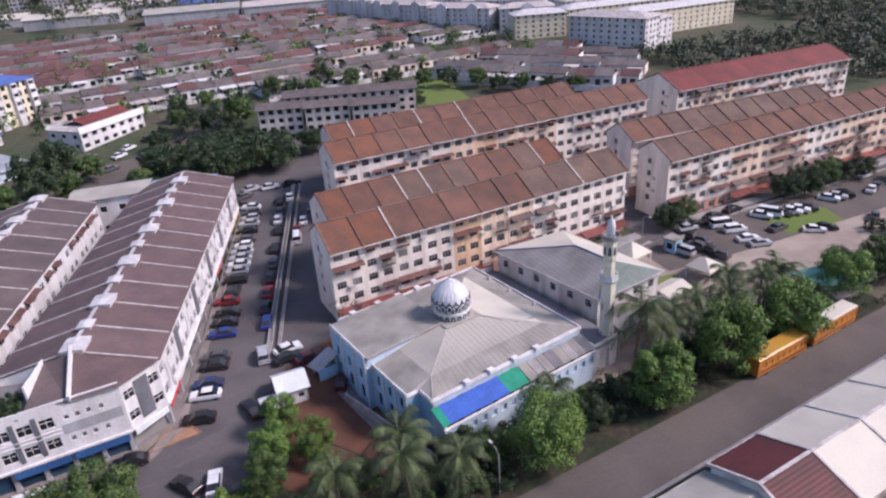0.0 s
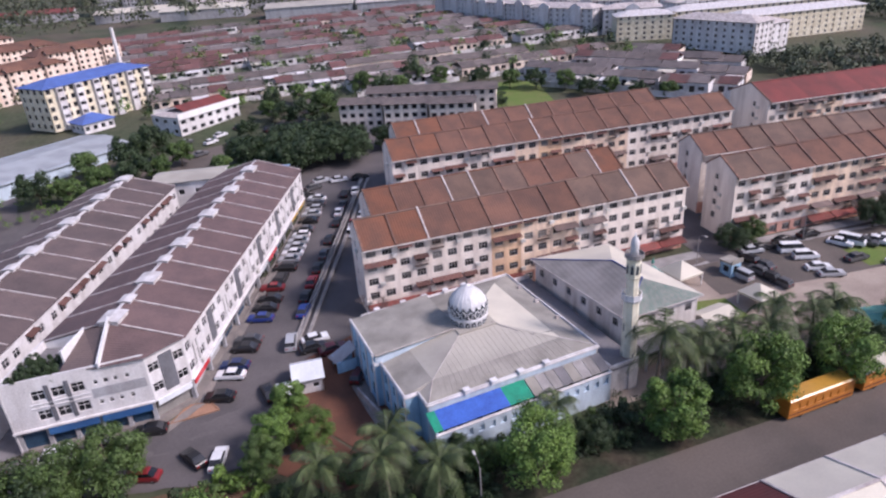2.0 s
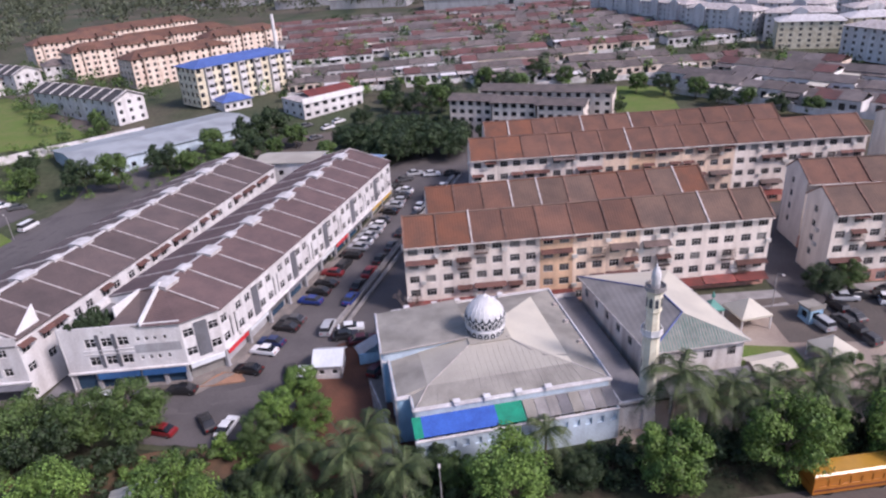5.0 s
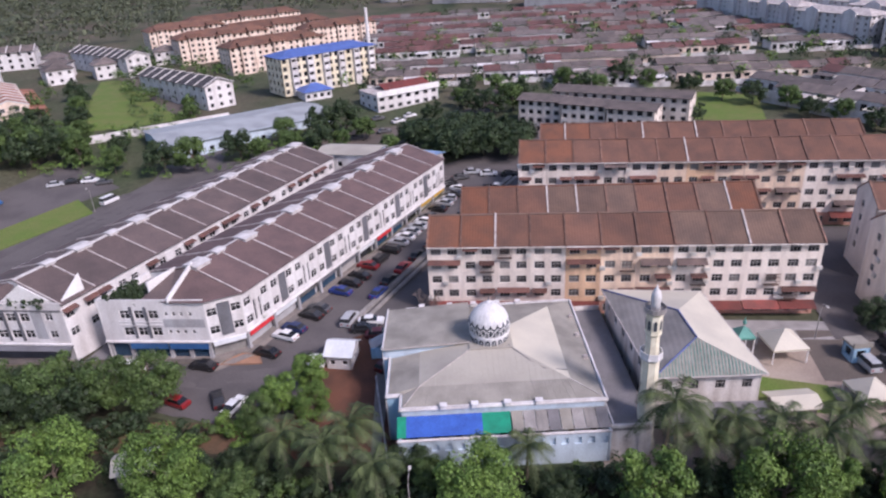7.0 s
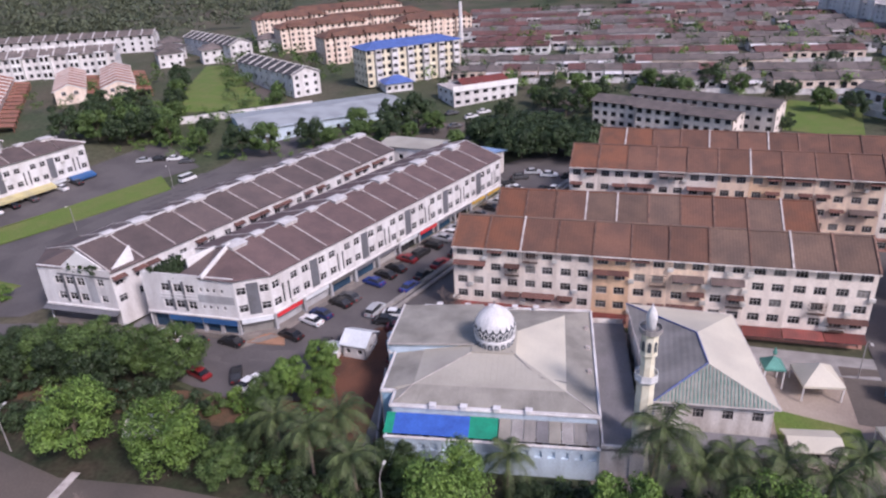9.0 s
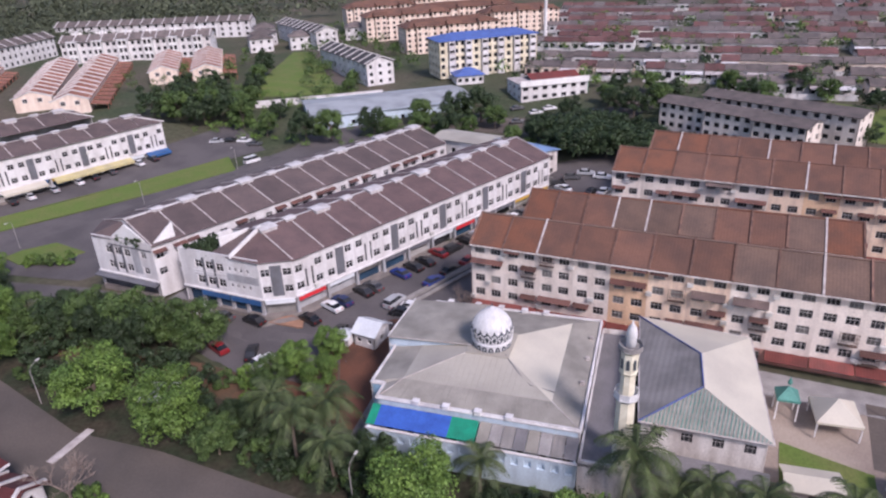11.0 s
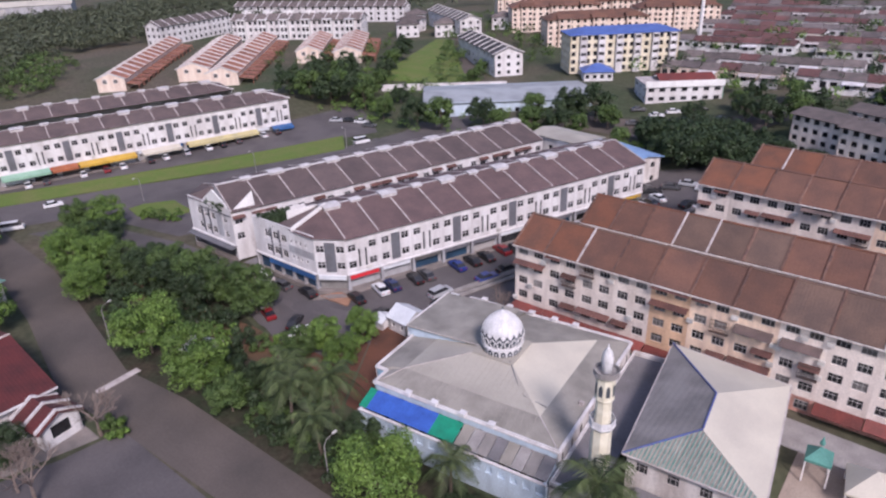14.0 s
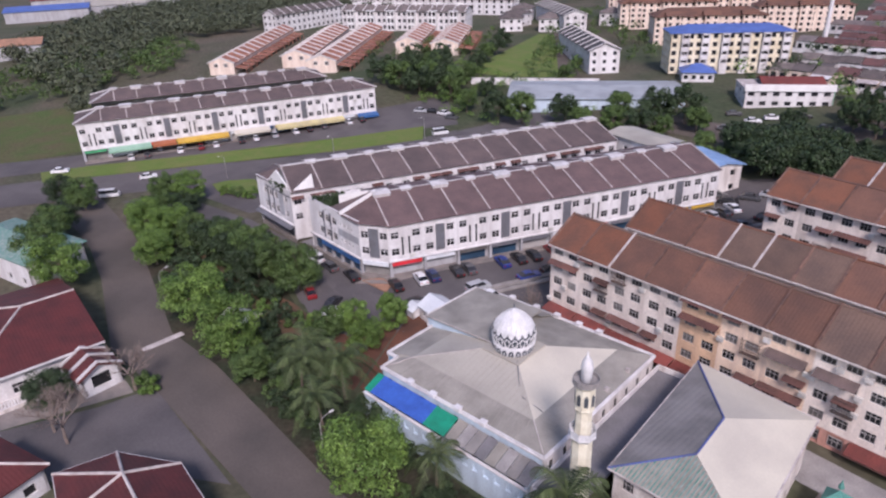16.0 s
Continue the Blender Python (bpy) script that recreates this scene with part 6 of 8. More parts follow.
RIM = paint("wheel_rim", (0.45, 0.45, 0.46), rough=0.35, metal=0.6)


def wheel_meshes(r, w):
    def ring(prof):
        mb = MB().lathe(prof, 14)
        mb.v = [(x, z, y) for x, y, z in mb.v]
        return mb
    return ring([(r * 0.6, -w / 2), (r, -w / 2 + 0.03), (r, w / 2 - 0.03), (r * 0.6, w / 2)]).mesh("tyre", TYRE), ring([(0.05, -w / 2 - 0.01), (r * 0.62, -w / 2 + 0.01), (r * 0.62, w / 2 - 0.01), (0.05, w / 2 + 0.01)]).mesh("rim", RIM)


CAR_WHEEL, BUS_WHEEL = wheel_meshes(0.31, 0.2), wheel_meshes(0.5, 0.3)


def tapered(mb, x0, x1, w0, z0, x2, x3, w1, z1):
    return mb.hexa([(x0, -w0 / 2, z0), (x1, -w0 / 2, z0), (x1, w0 / 2, z0), (x0, w0 / 2, z0), (x2, -w1 / 2, z1), (x3, -w1 / 2, z1), (x3, w1 / 2, z1), (x2, w1 / 2, z1)])


SHAPES = {  # length, width, bonnet height, roof height, cabin foot and roof along the length (front is +x)
    "sedan": (4.4, 1.7, 0.92, 1.45, (-1.75, 1.05), (-1.0, 0.35)),
    "hatchback": (3.7, 1.62, 0.95, 1.5, (-1.78, 0.95), (-1.45, 0.25)),
    "people_carrier": (4.5, 1.75, 1.05, 1.75, (-2.15, 1.35), (-1.95, 0.55)),
    "van": (4.7, 1.75, 1.1, 2.0, (-2.3, 2.0), (-2.25, 1.25)),
    "pickup": (5.1, 1.8, 1.05, 1.75, (-0.6, 1.25), (-0.35, 0.5)),
}
CARS = {}


def car(kind, mat, colour):
    key = (kind, mat.name)
    if key in CARS:
        return CARS[key], False
    L, W, hb, hr, foot, roof = SHAPES[kind]
    t = thing("car" if kind not in ("van", "pickup") else kind, pose(0, 0, -300), f"parked {colour} {kind.replace('_', ' ')} on the asphalt", "car" if kind != "van" else "van")
    b = MB()
    tapered(b, -L / 2 + 0.06, L / 2 - 0.06, W - 0.1, 0.2, -L / 2, L / 2, W, 0.5)
    tapered(b, -L / 2, L / 2, W, 0.5, -L / 2 + 0.08, L / 2 - 0.15, W - 0.08, hb - 0.1)
    tapered(b, -L / 2 + 0.08, L / 2 - 0.15, W - 0.08, hb - 0.1, foot[0] - 0.1, foot[1] + 0.1, W - 0.16, hb)
    tapered(b, -L / 2 + 0.1, foot[0], W - 0.12, hb - 0.12, -L / 2 + 0.2, foot[0], W - 0.2, hb - 0.02)
    if kind == "pickup":
        b.box(-L / 2 + 0.05, foot[0], -W / 2 + 0.04, -W / 2 + 0.12, 0.6, hb + 0.05).box(-L / 2 + 0.05, foot[0], W / 2 - 0.12, W / 2 - 0.04, 0.6, hb + 0.05)
    part("body", b.mesh("body", mat), t)
    part("window_band", tapered(MB(), foot[0], foot[1], W - 0.16, hb - 0.02, roof[0], roof[1], W - 0.42, hr - 0.05).mesh("window_band", GLASS), t, None, "dark tinted window band")
    part("roof", tapered(MB(), roof[0] - 0.06, roof[1] + 0.06, W - 0.40, hr - 0.06, roof[0] + 0.08, roof[1] - 0.08, W - 0.5, hr).mesh("roof", mat), t)
    for x in (-L / 2 + 0.75, L / 2 - 0.8):
        for y in (-W / 2 + 0.12, W / 2 - 0.12):
            w = part("wheel", CAR_WHEEL[0], t, pose(x, y, 0.31))
            part("rim", CAR_WHEEL[1], w)
    for y in (-W / 2 + 0.3, W / 2 - 0.3):
        part("headlight", MB().box(L / 2 - 0.14, L / 2 - 0.04, y - 0.18, y + 0.18, 0.58, 0.72).mesh("headlight", LAMP_W), t)
        part("tail_light", MB().box(-L / 2 + 0.0, -L / 2 + 0.09, y - 0.16, y + 0.16, 0.6, 0.78).mesh("tail_light", LAMP_R), t)
    CARS[key] = t
    return t, True


PAINTS = {"w": (CAR_W, "white"), "s": (CAR_S, "silver"), "k": (CAR_K, "black"), "b": (CAR_B, "blue"), "r": (CAR_R, "red"), "n": (CAR_N, "dark grey"), "m": (CAR_M, "maroon"), "c": (CAR_C, "dark blue")}
KINDS = {"S": "sedan", "H": "hatchback", "P": "people_carrier", "V": "van", "U": "pickup"}


def park(text):
    for item in text.split(";"):
        code, x, y, a = item.split()
        x, y = float(x), float(y)
        master, fresh = car(KINDS[code[0]], *PAINTS[code[1]])
        m = pose(x, y, gz(x, y) + 0.06, 0, 0, float(a))
        if fresh:
            master.matrix_basis = m
        else:
            copy_thing(master, m)


# nose-in along the first shop row
park("Sk -35.2 7.2 162;Sw -33.5 11.4 160;Sc -32.7 13.6 160;Sk -31.0 17.8 158;Sn -30.2 20.0 160;Sb -27.9 26.2 160;Sk -26.8 29.4 160;Sk -25.7 32.3 158;Pk -22.9 39.2 70;Sr -24.9 36.5 160;Ss -20.6 47.2 160;Sw -19.6 49.8 160;Ss -18.7 52.4 158;Ss -17.7 55.0 160;Hw -16.8 57.6 160;Sn -15.8 60.2 160;Sk -14.2 64.4 160;Ss -13.0 67.6 160;Hs -12.1 70.2 162;Sn -11.0 73.0 160;Sw -10.4 76.0 150;Pk -21.8 43.6 160")
# in the street and beyond the drain wall
park("Ps -24.0 16.4 80;Sw -20.3 15.9 5;Sk -21.0 13.6 5;Sm -18.2 12.0 8;Sb -20.8 25.6 70;Sr -17.9 35.6 70;Sk -19.7 30.6 70;Sk -15.9 41.0 70;Sn -13.7 46.5 70;Vw -6.4 54.6 72;Ur -5.4 58.0 72;Sw -7.0 66.2 70;Sk -8.4 61.0 70;Sn -5.2 70.0 70;Sw -1.0 76.8 75;Sk -3.6 76.0 72;Sk -28.6 5.6 100;Hm -15.9 4.6 60;Sk -12.9 78.8 30;Sn -10.2 83.0 20;Ss -7.5 86.5 10;Sw -3.2 85.2 0;Sk 2.0 84.5 0;Sn -16.0 80.0 40;Sw -2.4 62.6 70;Hn 0.5 66.0 70;Sk -11.6 53.0 70")
# at the shop ends, main road, far shops
park("Sk -44.3 4.0 170;Sn -50.4 3.2 175;Vw -55.6 3.0 178;Sr -44.9 -4.4 160;Sk -38.9 -3.6 120;Sw -35.9 -5.0 75;Sn -63.5 1.8 178;Sk -72.0 1.5 180;Vw -97.8 70.9 72;Sw -129.3 -3.4 72;Vw -123.1 -15.0 60;Sw -148.2 -20.0 60;Sn -105.5 82 20;Sw -110 83 15;Sk -114.5 82 20;Ss -118 80 30")
park("Sw -146.5 -2 163;Sn -145.3 2 163;Sw -142.6 10.5 163;Sr -140.9 16 163;Sw -139.6 20 163;Sk -137.5 27 163;Sw -136.3 31 163;Ss -134.5 36.5 163;Sw -132.6 42.5 163;Sk -131.4 46.5 163;Sn -130 51 163;Sw -127.5 58.5 163;Sk -126.2 62.5 163")
# the car park
park("Pw 67.4 7.0 -20;Vw 66.8 9.6 -20;Sw 66.8 3.4 -20;Ss 67.3 1.0 -20;Sk 66.6 11.6 -20;Sw 76.8 8.4 -60;Vw 79.0 7.9 -60;Sn 81.4 7.0 -60;Sw 83.6 6.6 -60;Sw 85.7 6.3 -60;Sn 75.4 3.4 0;Sw 80.6 -0.8 -40;Sk 83.2 -1.4 -40;Sw 95.5 6.4 -60;Ss 97.8 6.2 -60;Sk 100.2 6.0 -60;Sn 58.4 7.4 100;Hk 57.4 9.8 100;Hn 56.2 6.4 100;Sw 113.0 9.7 0;Sn 95.6 -3.6 30;Hk 56.8 4.2 100;Hn 57.4 1.8 100;Sk 68 13 0;Sk 74 13.2 0;Ss 60 12.2 -10;Sn 110 5 20;Sw 107.5 4.5 20;Sk 62.2 12.4 0;Ps 52.6 6.2 100;Sn 88 6.0 -60")
park("Sn -40 131 40;Sw -33 128 40;Sk -27 124 30;Sw -20 121 20;Sn -36 119 30;Sk -16 132 60;Sw -30 133 40;Sk -24 138 40")


def bus(m, mat, label, top):
    t = thing("bus", m, label, "bus")
    L, W, H = 11.0, 2.5, 3.1
    ops = [(0.7 + 1.3 * i, 1.75 + 1.3 * i, 1.45, 2.35) for i in range(8)]
    body = MB()
    for p, q, o in (((0, 0), (L, 0), ops), ((L, 0), (L, W), [(0.25, 2.25, 1.3, 2.5)]), ((L, W), (0, W), ops), ((0, W), (0, 0), [(0.3, 2.2, 1.5, 2.4)])):
        body.wall(p, q, 0.4, H - 0.15, o, 0.06)
    body.box(0.05, L - 0.05, 0.05, W - 0.05, 0.4, 0.6)
    part("body", body.mesh("body", mat), t)
    part("roof", tapered(MB(), 0, L, W, H - 0.15, 0.2, L - 0.2, W - 0.4, H).mesh("roof", top), t, pose(0, W / 2, 0))
    part("window_band", MB().box(0.09, L - 0.09, 0.09, W - 0.09, 1.2, 2.5).mesh("window_band", GLASS), t, None, "dark window band")
    for x in (2.2, L - 2.6):
        for y in (0.17, W - 0.17):
            w = part("wheel", BUS_WHEEL[0], t, pose(x, y, 0.5))
            part("rim", BUS_WHEEL[1], w)
    part("stripe", MB().box(0.2, L - 0.2, -0.015, 0.0, 0.8, 1.0).mesh("stripe", CAR_M), t)


bus(pose(32.6, -25.9, 0.05, 0, 0, 3), BUS_O, "orange bus parked under the roadside trees", BUS_Y)
bus(pose(45.4, -25.2, 0.05, 0, 0, 4), BUS_O, "orange and white bus parked behind another bus", METAL_L)


# ---- near houses, sheds and tents ----
def hip_roof(mb, x0, x1, y0, y1, z, h, over=0.5):
    x0, x1, y0, y1 = x0 - over, x1 + over, y0 - over, y1 + over
    k = min(x1 - x0, y1 - y0) / 2
    if x1 - x0 >= y1 - y0:
        a, b = (x0 + k, (y0 + y1) / 2, z + h), (x1 - k, (y0 + y1) / 2, z + h)
        mb.poly([(x0, y0, z), (x1, y0, z), b, a]).poly([(x1, y1, z), (x0, y1, z), a, b]).poly([(x0, y1, z), (x0, y0, z), a]).poly([(x1, y0, z), (x1, y1, z), b])
    else:
        a, b = ((x0 + x1) / 2, y0 + k, z + h), ((x0 + x1) / 2, y1 - k, z + h)
        mb.poly([(x1, y0, z), (x1, y1, z), b, a]).poly([(x0, y1, z), (x0, y0, z), a, b]).poly([(x0, y0, z), (x1, y0, z), a]).poly([(x1, y1, z), (x0, y1, z), b])
    mb.poly([(x0, y0, z - 0.15), (x0, y1, z - 0.15), (x1, y1, z - 0.15), (x1, y0, z - 0.15)])
    for p, q in (((x0, y0), (x1, y0)), ((x1, y0), (x1, y1)), ((x1, y1), (x0, y1)), ((x0, y1), (x0, y0))):
        mb.poly([(*p, z - 0.15), (*q, z - 0.15), (*q, z), (*p, z)])
    return a, b, (x0, x1, y0, y1)


def building(name, label, category, p0, angle, length, depth, height, floors, cols, wall=WHITE, roof=RUST, rtype="hip", rh=2.5, side_cols=2, z=None, group="", win=(1.3, 1.3), glass=GLASS, over=0.6, front_mat=None, caps=False):
    """A plain block with real openings on all sides: local x along its front, y back."""
    base = gz(*p0) if z is None else z
    t = thing(name, pose(p0[0], p0[1], base, 0, 0, angle), label, category, group)
    fh = height / floors
    for k, (p, q, n) in enumerate((((0, 0), (length, 0), cols), ((length, 0), (length, depth), side_cols), ((length, depth), (0, depth), cols), ((0, depth), (0, 0), side_cols))):
        w = math.hypot(q[0] - p[0], q[1] - p[1])
        ops = []
        if n:
            ops = [(w * (c + 0.5) / n - win[0] / 2, w * (c + 0.5) / n + win[0] / 2, fh * f + min(0.9, fh * 0.3), fh * f + min(0.9, fh * 0.3) + win[1]) for f in range(floors) for c in range(n)]
        part("wall", MB().wall(p, q, 0, height, ops, 0.3).mesh("wall", (front_mat if k == 0 and front_mat else wall)), t)
    part("window_glass", MB().box(0.29, length - 0.29, 0.29, depth - 0.29, 0.1, height - 0.1).mesh("window_glass", glass), t)
    mb = MB()
    if rtype == "hip":
        a, b, (x0, x1, y0, y1) = hip_roof(mb, 0, length, 0, depth, height, rh, over)
        part("roof", mb.mesh("roof", roof), t)
        if caps:
            c = MB().tube([a, b], [0.18, 0.18], 6)
            for e, pts in ((a, ((x0, y0), (x0, y1))), (b, ((x1, y0), (x1, y1)))) if length >= depth else ((a, ((x0, y0), (x1, y0))), (b, ((x0, y1), (x1, y1)))):
                for pt in pts:
                    c.tube([e, (*pt, height + 0.05)], [0.16, 0.16], 6)
            part("ridge_cap", c.mesh("ridge_cap", CAP), t)
    elif rtype == "gable":
        o = over
        mb.slab([(-o, -o, height - 0.1), (length + o, -o, height - 0.1), (length + o, depth / 2, height + rh), (-o, depth / 2, height + rh)], 0.15)
        mb.slab([(-o, depth / 2, height + rh), (length + o, depth / 2, height + rh), (length + o, depth + o, height - 0.1), (-o, depth + o, height - 0.1)], 0.15)
        part("roof", mb.mesh("roof", roof), t)
        for x in (0.02, length - 0.02):
            part("gable", MB().poly([(x, 0, height), (x, depth, height), (x, depth / 2, height + rh - 0.1)]).mesh("gable", wall), t)
        if caps:
            k = max(2, int(length / 6))
            for i in range(k + 1):
                x = length * i / k
                s = MB().slab([(x - 0.2, -o, height + 0.2), (x + 0.2, -o, height + 0.2), (x + 0.2, depth / 2, height + rh + 0.3), (x - 0.2, depth / 2, height + rh + 0.3)], 0.4)
                s.slab([(x - 0.2, depth / 2, height + rh + 0.3), (x + 0.2, depth / 2, height + rh + 0.3), (x + 0.2, depth + o, height + 0.2), (x - 0.2, depth + o, height + 0.2)], 0.4)
                part("roof_divider", s.mesh("roof_divider", CAP_P), t)
    else:
        part("roof", MB().box(-0.2, length + 0.2, -0.2, depth + 0.2, height, height + 0.3).box(-0.2, length + 0.2, -0.2, 0.0, height + 0.3, height + 0.8).mesh("roof", roof), t)
    return t


# detached houses beyond the back road
def corner_house():
    """A broad low house: gabled at its street end, hipped at the other."""
    x0, x1, y0, y1, e, r = -73.8, -46.8, -56.0, -37.6, 4.6, 7.7
    t = thing("house", pose(0, 0, 0), "detached white house with a broad maroon tiled roof", "house", "detached houses")
    ring = [(x0 + 0.8, y0 + 0.8), (x1 - 0.8, y0 + 0.8), (x1 - 0.8, y1 - 0.6), (x0 + 0.8, y1 - 0.6)]
    for k, (p, q) in enumerate(zip(ring, ring[1:] + ring[:1])):
        w = math.hypot(q[0] - p[0], q[1] - p[1])
        n = max(2, int(w / 4))
        ops = [(w * (c + 0.5) / n - 1.0, w * (c + 0.5) / n + 1.0, 1.0, 2.6) for c in range(n)]
        part("wall", MB().wall(p, q, 0, e - 0.1, ops).mesh("wall", WHITE), t)
        ang = math.degrees(math.atan2(q[1] - p[1], q[0] - p[0]))
        for o in ops:
            s = (o[0] + o[1]) / 2 / w
            put_window(t, pose(p[0] + (q[0] - p[0]) * s, p[1] + (q[1] - p[1]) * s, 1.0, 0, 0, ang) @ pose(0, 0.12, 0), HOUSE_WIN)
    xr, ya = (x0 + x1) / 2, -44.8
    a, b = (xr, y1 + 0.3, r), (xr, ya, r)
    part("roof_panel", MB().poly([(x1, y0, e), (x1, y1 + 0.3, e), a, b]).mesh("roof_panel", REDHOUSE_T), t)
    part("roof_panel", MB().poly([(x0, y1 + 0.3, e), (x0, y0, e), b, a]).mesh("roof_panel", REDHOUSE_T), t)
    part("roof_panel", MB().poly([(x0, y0, e), (x1, y0, e), b]).mesh("roof_panel", REDHOUSE_T), t)
    part("gable", MB().poly([(x1 - 0.8, y1 - 0.6, e - 0.2), (x0 + 0.8, y1 - 0.6, e - 0.2), (xr, y1 - 0.6, r - 0.1)]).mesh("gable", WHITE), t)
    part("ceiling_board", MB().box(x0, x1, y0, y1, e - 0.2, e - 0.08).mesh("ceiling_board", WHITE_OLD), t)
    for p, q in ((a, b), (b, (x1, y0, e)), (b, (x0, y0, e))):
        part("ridge_cap", MB().tube([(p[0], p[1], p[2] + 0.05), (q[0], q[1], q[2] + 0.05)], [0.17, 0.17], 6).mesh("ridge_cap", CAP), t)
    part("fascia", MB().box(x1 - 0.05, x1 + 0.1, y0, y1 + 0.3, e - 0.3, e).mesh("fascia", WHITE), t)
    part("balustrade", lattice(MB(), [0.2 * k for k in range(61)], [0, 0.12, 0.85, 1.0], {(k, 1) for k in range(1, 60, 2)}, 0, 0.1).mesh("balustrade", WHITE), t, pose(x1 + 1.2, y0 + 0.5, 0.5, 0, 0, 90), "white railed terrace balustrade")
    part("terrace_floor", MB().box(x1 - 0.8, x1 + 1.4, y0 + 0.5, y0 + 12.6, 0, 0.5).mesh("terrace_floor", WHITE_OLD), t)


HOUSE_WIN = window_meshes(2.0, 1.6, GLASS, 2, WHITE)
corner_house()
building("house_wing", "gabled white porch wing of a maroon-roofed house", "house", (-46.6, -43.2), 8, 5.6, 5.2, 3.2, 1, 1, WHITE, REDHOUSE_T, "gable", 1.5, 1, win=(2.6, 2.0), caps=True)


def bay_ended_house():
    """A low house whose hipped roof ends in a three-sided bay."""
    t = thing("house", pose(0, 0, 0), "second white house with maroon tiled hip roof", "house", "detached houses")
    e, a, b = 4.6, (-13.9, -44.4, 7.0), (-8.5, -44.6, 7.0)
    ring = [(-22.1, -49.9), (-14.0, -51.0), (-4.0, -50.6), (-4.0, -38.9), (-14.0, -38.6), (-20.9, -43.4)]
    tops = [(a,), (a, b), (b,), (b, a), (a,), (a,)]
    for k, (p, q) in enumerate(zip(ring, ring[1:] + ring[:1])):
        up = tops[k]
        quad = [(*p, e), (*q, e), up[0]] if len(up) == 1 else [(*p, e), (*q, e), up[1], up[0]]
        part("roof_panel", MB().poly(quad).mesh("roof_panel", REDHOUSE_T), t)
        pi, qi = [Vector(v).lerp(Vector((-12.5, -44.6)), 0.08) for v in (p, q)]
        w = (qi - pi).length
        part("wall", MB().wall(pi, qi, 0, e - 0.1, [(w / 2 - 0.8, w / 2 + 0.8, 1.0, 2.6)]).mesh("wall", WHITE), t)
        part("fascia", MB().tube([(*p, e - 0.08), (*q, e - 0.08)], [0.1, 0.1], 4).mesh("fascia", WHITE), t)
        end = b if k in (2, 3) else a
        part("ridge_cap", MB().tube([(p[0], p[1], e + 0.06), (end[0], end[1], end[2] + 0.06)], [0.17, 0.17], 6).mesh("ridge_cap", CAP), t)
    part("ridge_cap", MB().tube([(*a[:2], 7.06), (*b[:2], 7.06)], [0.18, 0.18], 6).mesh("ridge_cap", CAP), t)
    part("ceiling_board", MB().prism(ring, e - 0.16, e - 0.08).mesh("ceiling_board", WHITE_OLD), t)


bay_ended_house()
building("house", "low white outhouse with maroon tiled roof", "house", (-31.5, -61.0), 20, 9, 8, 3.6, 1, 3, WHITE, REDHOUSE_T, "hip", 2.0, 2, group="detached houses", win=(1.4, 1.3), caps=True)
building("house", "white low house with pale green roof", "house", (-104.5, -48.0), 18, 24, 11, 5.6, 1, 5, WHITE, METAL_GRN, "hip", 1.6, 2, group="detached houses")


def shed_row():
    """A low row of units with one long gabled roof, its sheets changing from unit to unit."""
    t = thing("factory_shed", pose(1.2, -36.9, 0, 0, 0, 1.5), "low row of sheds with white and maroon sheet roofs", "shed")
    edges = [0, 9.0, 17.2, 25.8, 34.2, 42.0, 50.5, 59.0]
    for i, (a, b) in enumerate(zip(edges, edges[1:])):
        e, r = (4.3, 6.4) if i == 0 else (5.2, 7.4)
        mat = REDHOUSE_T if i == 1 else METAL_L if i else METAL_R
        part("wall", MB().wall((b, -0.6), (a, -0.6), 0, e, [((b - a) / 2 - 1.2, (b - a) / 2 + 1.2, 0.2, 3.0)]).mesh("wall", WHITE_OLD), t)
        part("wall", MB().wall((a, -11.4), (b, -11.4), 0, e).mesh("wall", WHITE_OLD), t)
        part("door", MB().box(a + (b - a) / 2 - 1.2, a + (b - a) / 2 + 1.2, -0.8, -0.74, 0.2, 3.0).mesh("door", PANEL_G), t)
        part("roof_panel", MB().slab([(b, 0, e), (a, 0, e), (a, -6.0, r), (b, -6.0, r)], 0.12).mesh("roof_panel", mat), t)
        part("roof_panel", MB().slab([(a, -12.0, e), (b, -12.0, e), (b, -6.0, r), (a, -6.0, r)], 0.12).mesh("roof_panel", mat), t)
        part("roof_divider", MB().slab([(a + 0.15, 0.05, e + 0.14), (a - 0.15, 0.05, e + 0.14), (a - 0.15, -6, r + 0.14), (a + 0.15, -6, r + 0.14)], 0.3).slab([(a - 0.15, -12.05, e + 0.14), (a + 0.15, -12.05, e + 0.14), (a + 0.15, -6, r + 0.14), (a - 0.15, -6, r + 0.14)], 0.3).mesh("roof_divider", CAP), t)
        part("gutter", MB().box(a, b, 0.0, 0.14, e - 0.2, e - 0.05).mesh("gutter", CAP), t)
    part("ridge_cap", MB().slab([(9, -6.2, 7.46), (59, -6.2, 7.46), (59, -5.8, 7.46), (9, -5.8, 7.46)], 0.1).mesh("ridge_cap", CAP), t)
    for x, e, r in ((0.05, 4.3, 6.4), (8.95, 5.2, 7.4), (58.95, 5.2, 7.4)):
        part("gable", MB().poly([(x, -0.6, 0), (x, -11.4, 0), (x, -11.4, e), (x, -6, r - 0.15), (x, -0.6, e)]).mesh("gable", WHITE_OLD), t)


shed_row()
building("factory_shed", "second pale metal roofed shed behind the row", "shed", (10.5, -70), 1.5, 50, 20, 4.6, 1, 9, WHITE, METAL_L, "gable", 2.0, 4, over=0.7, caps=True)


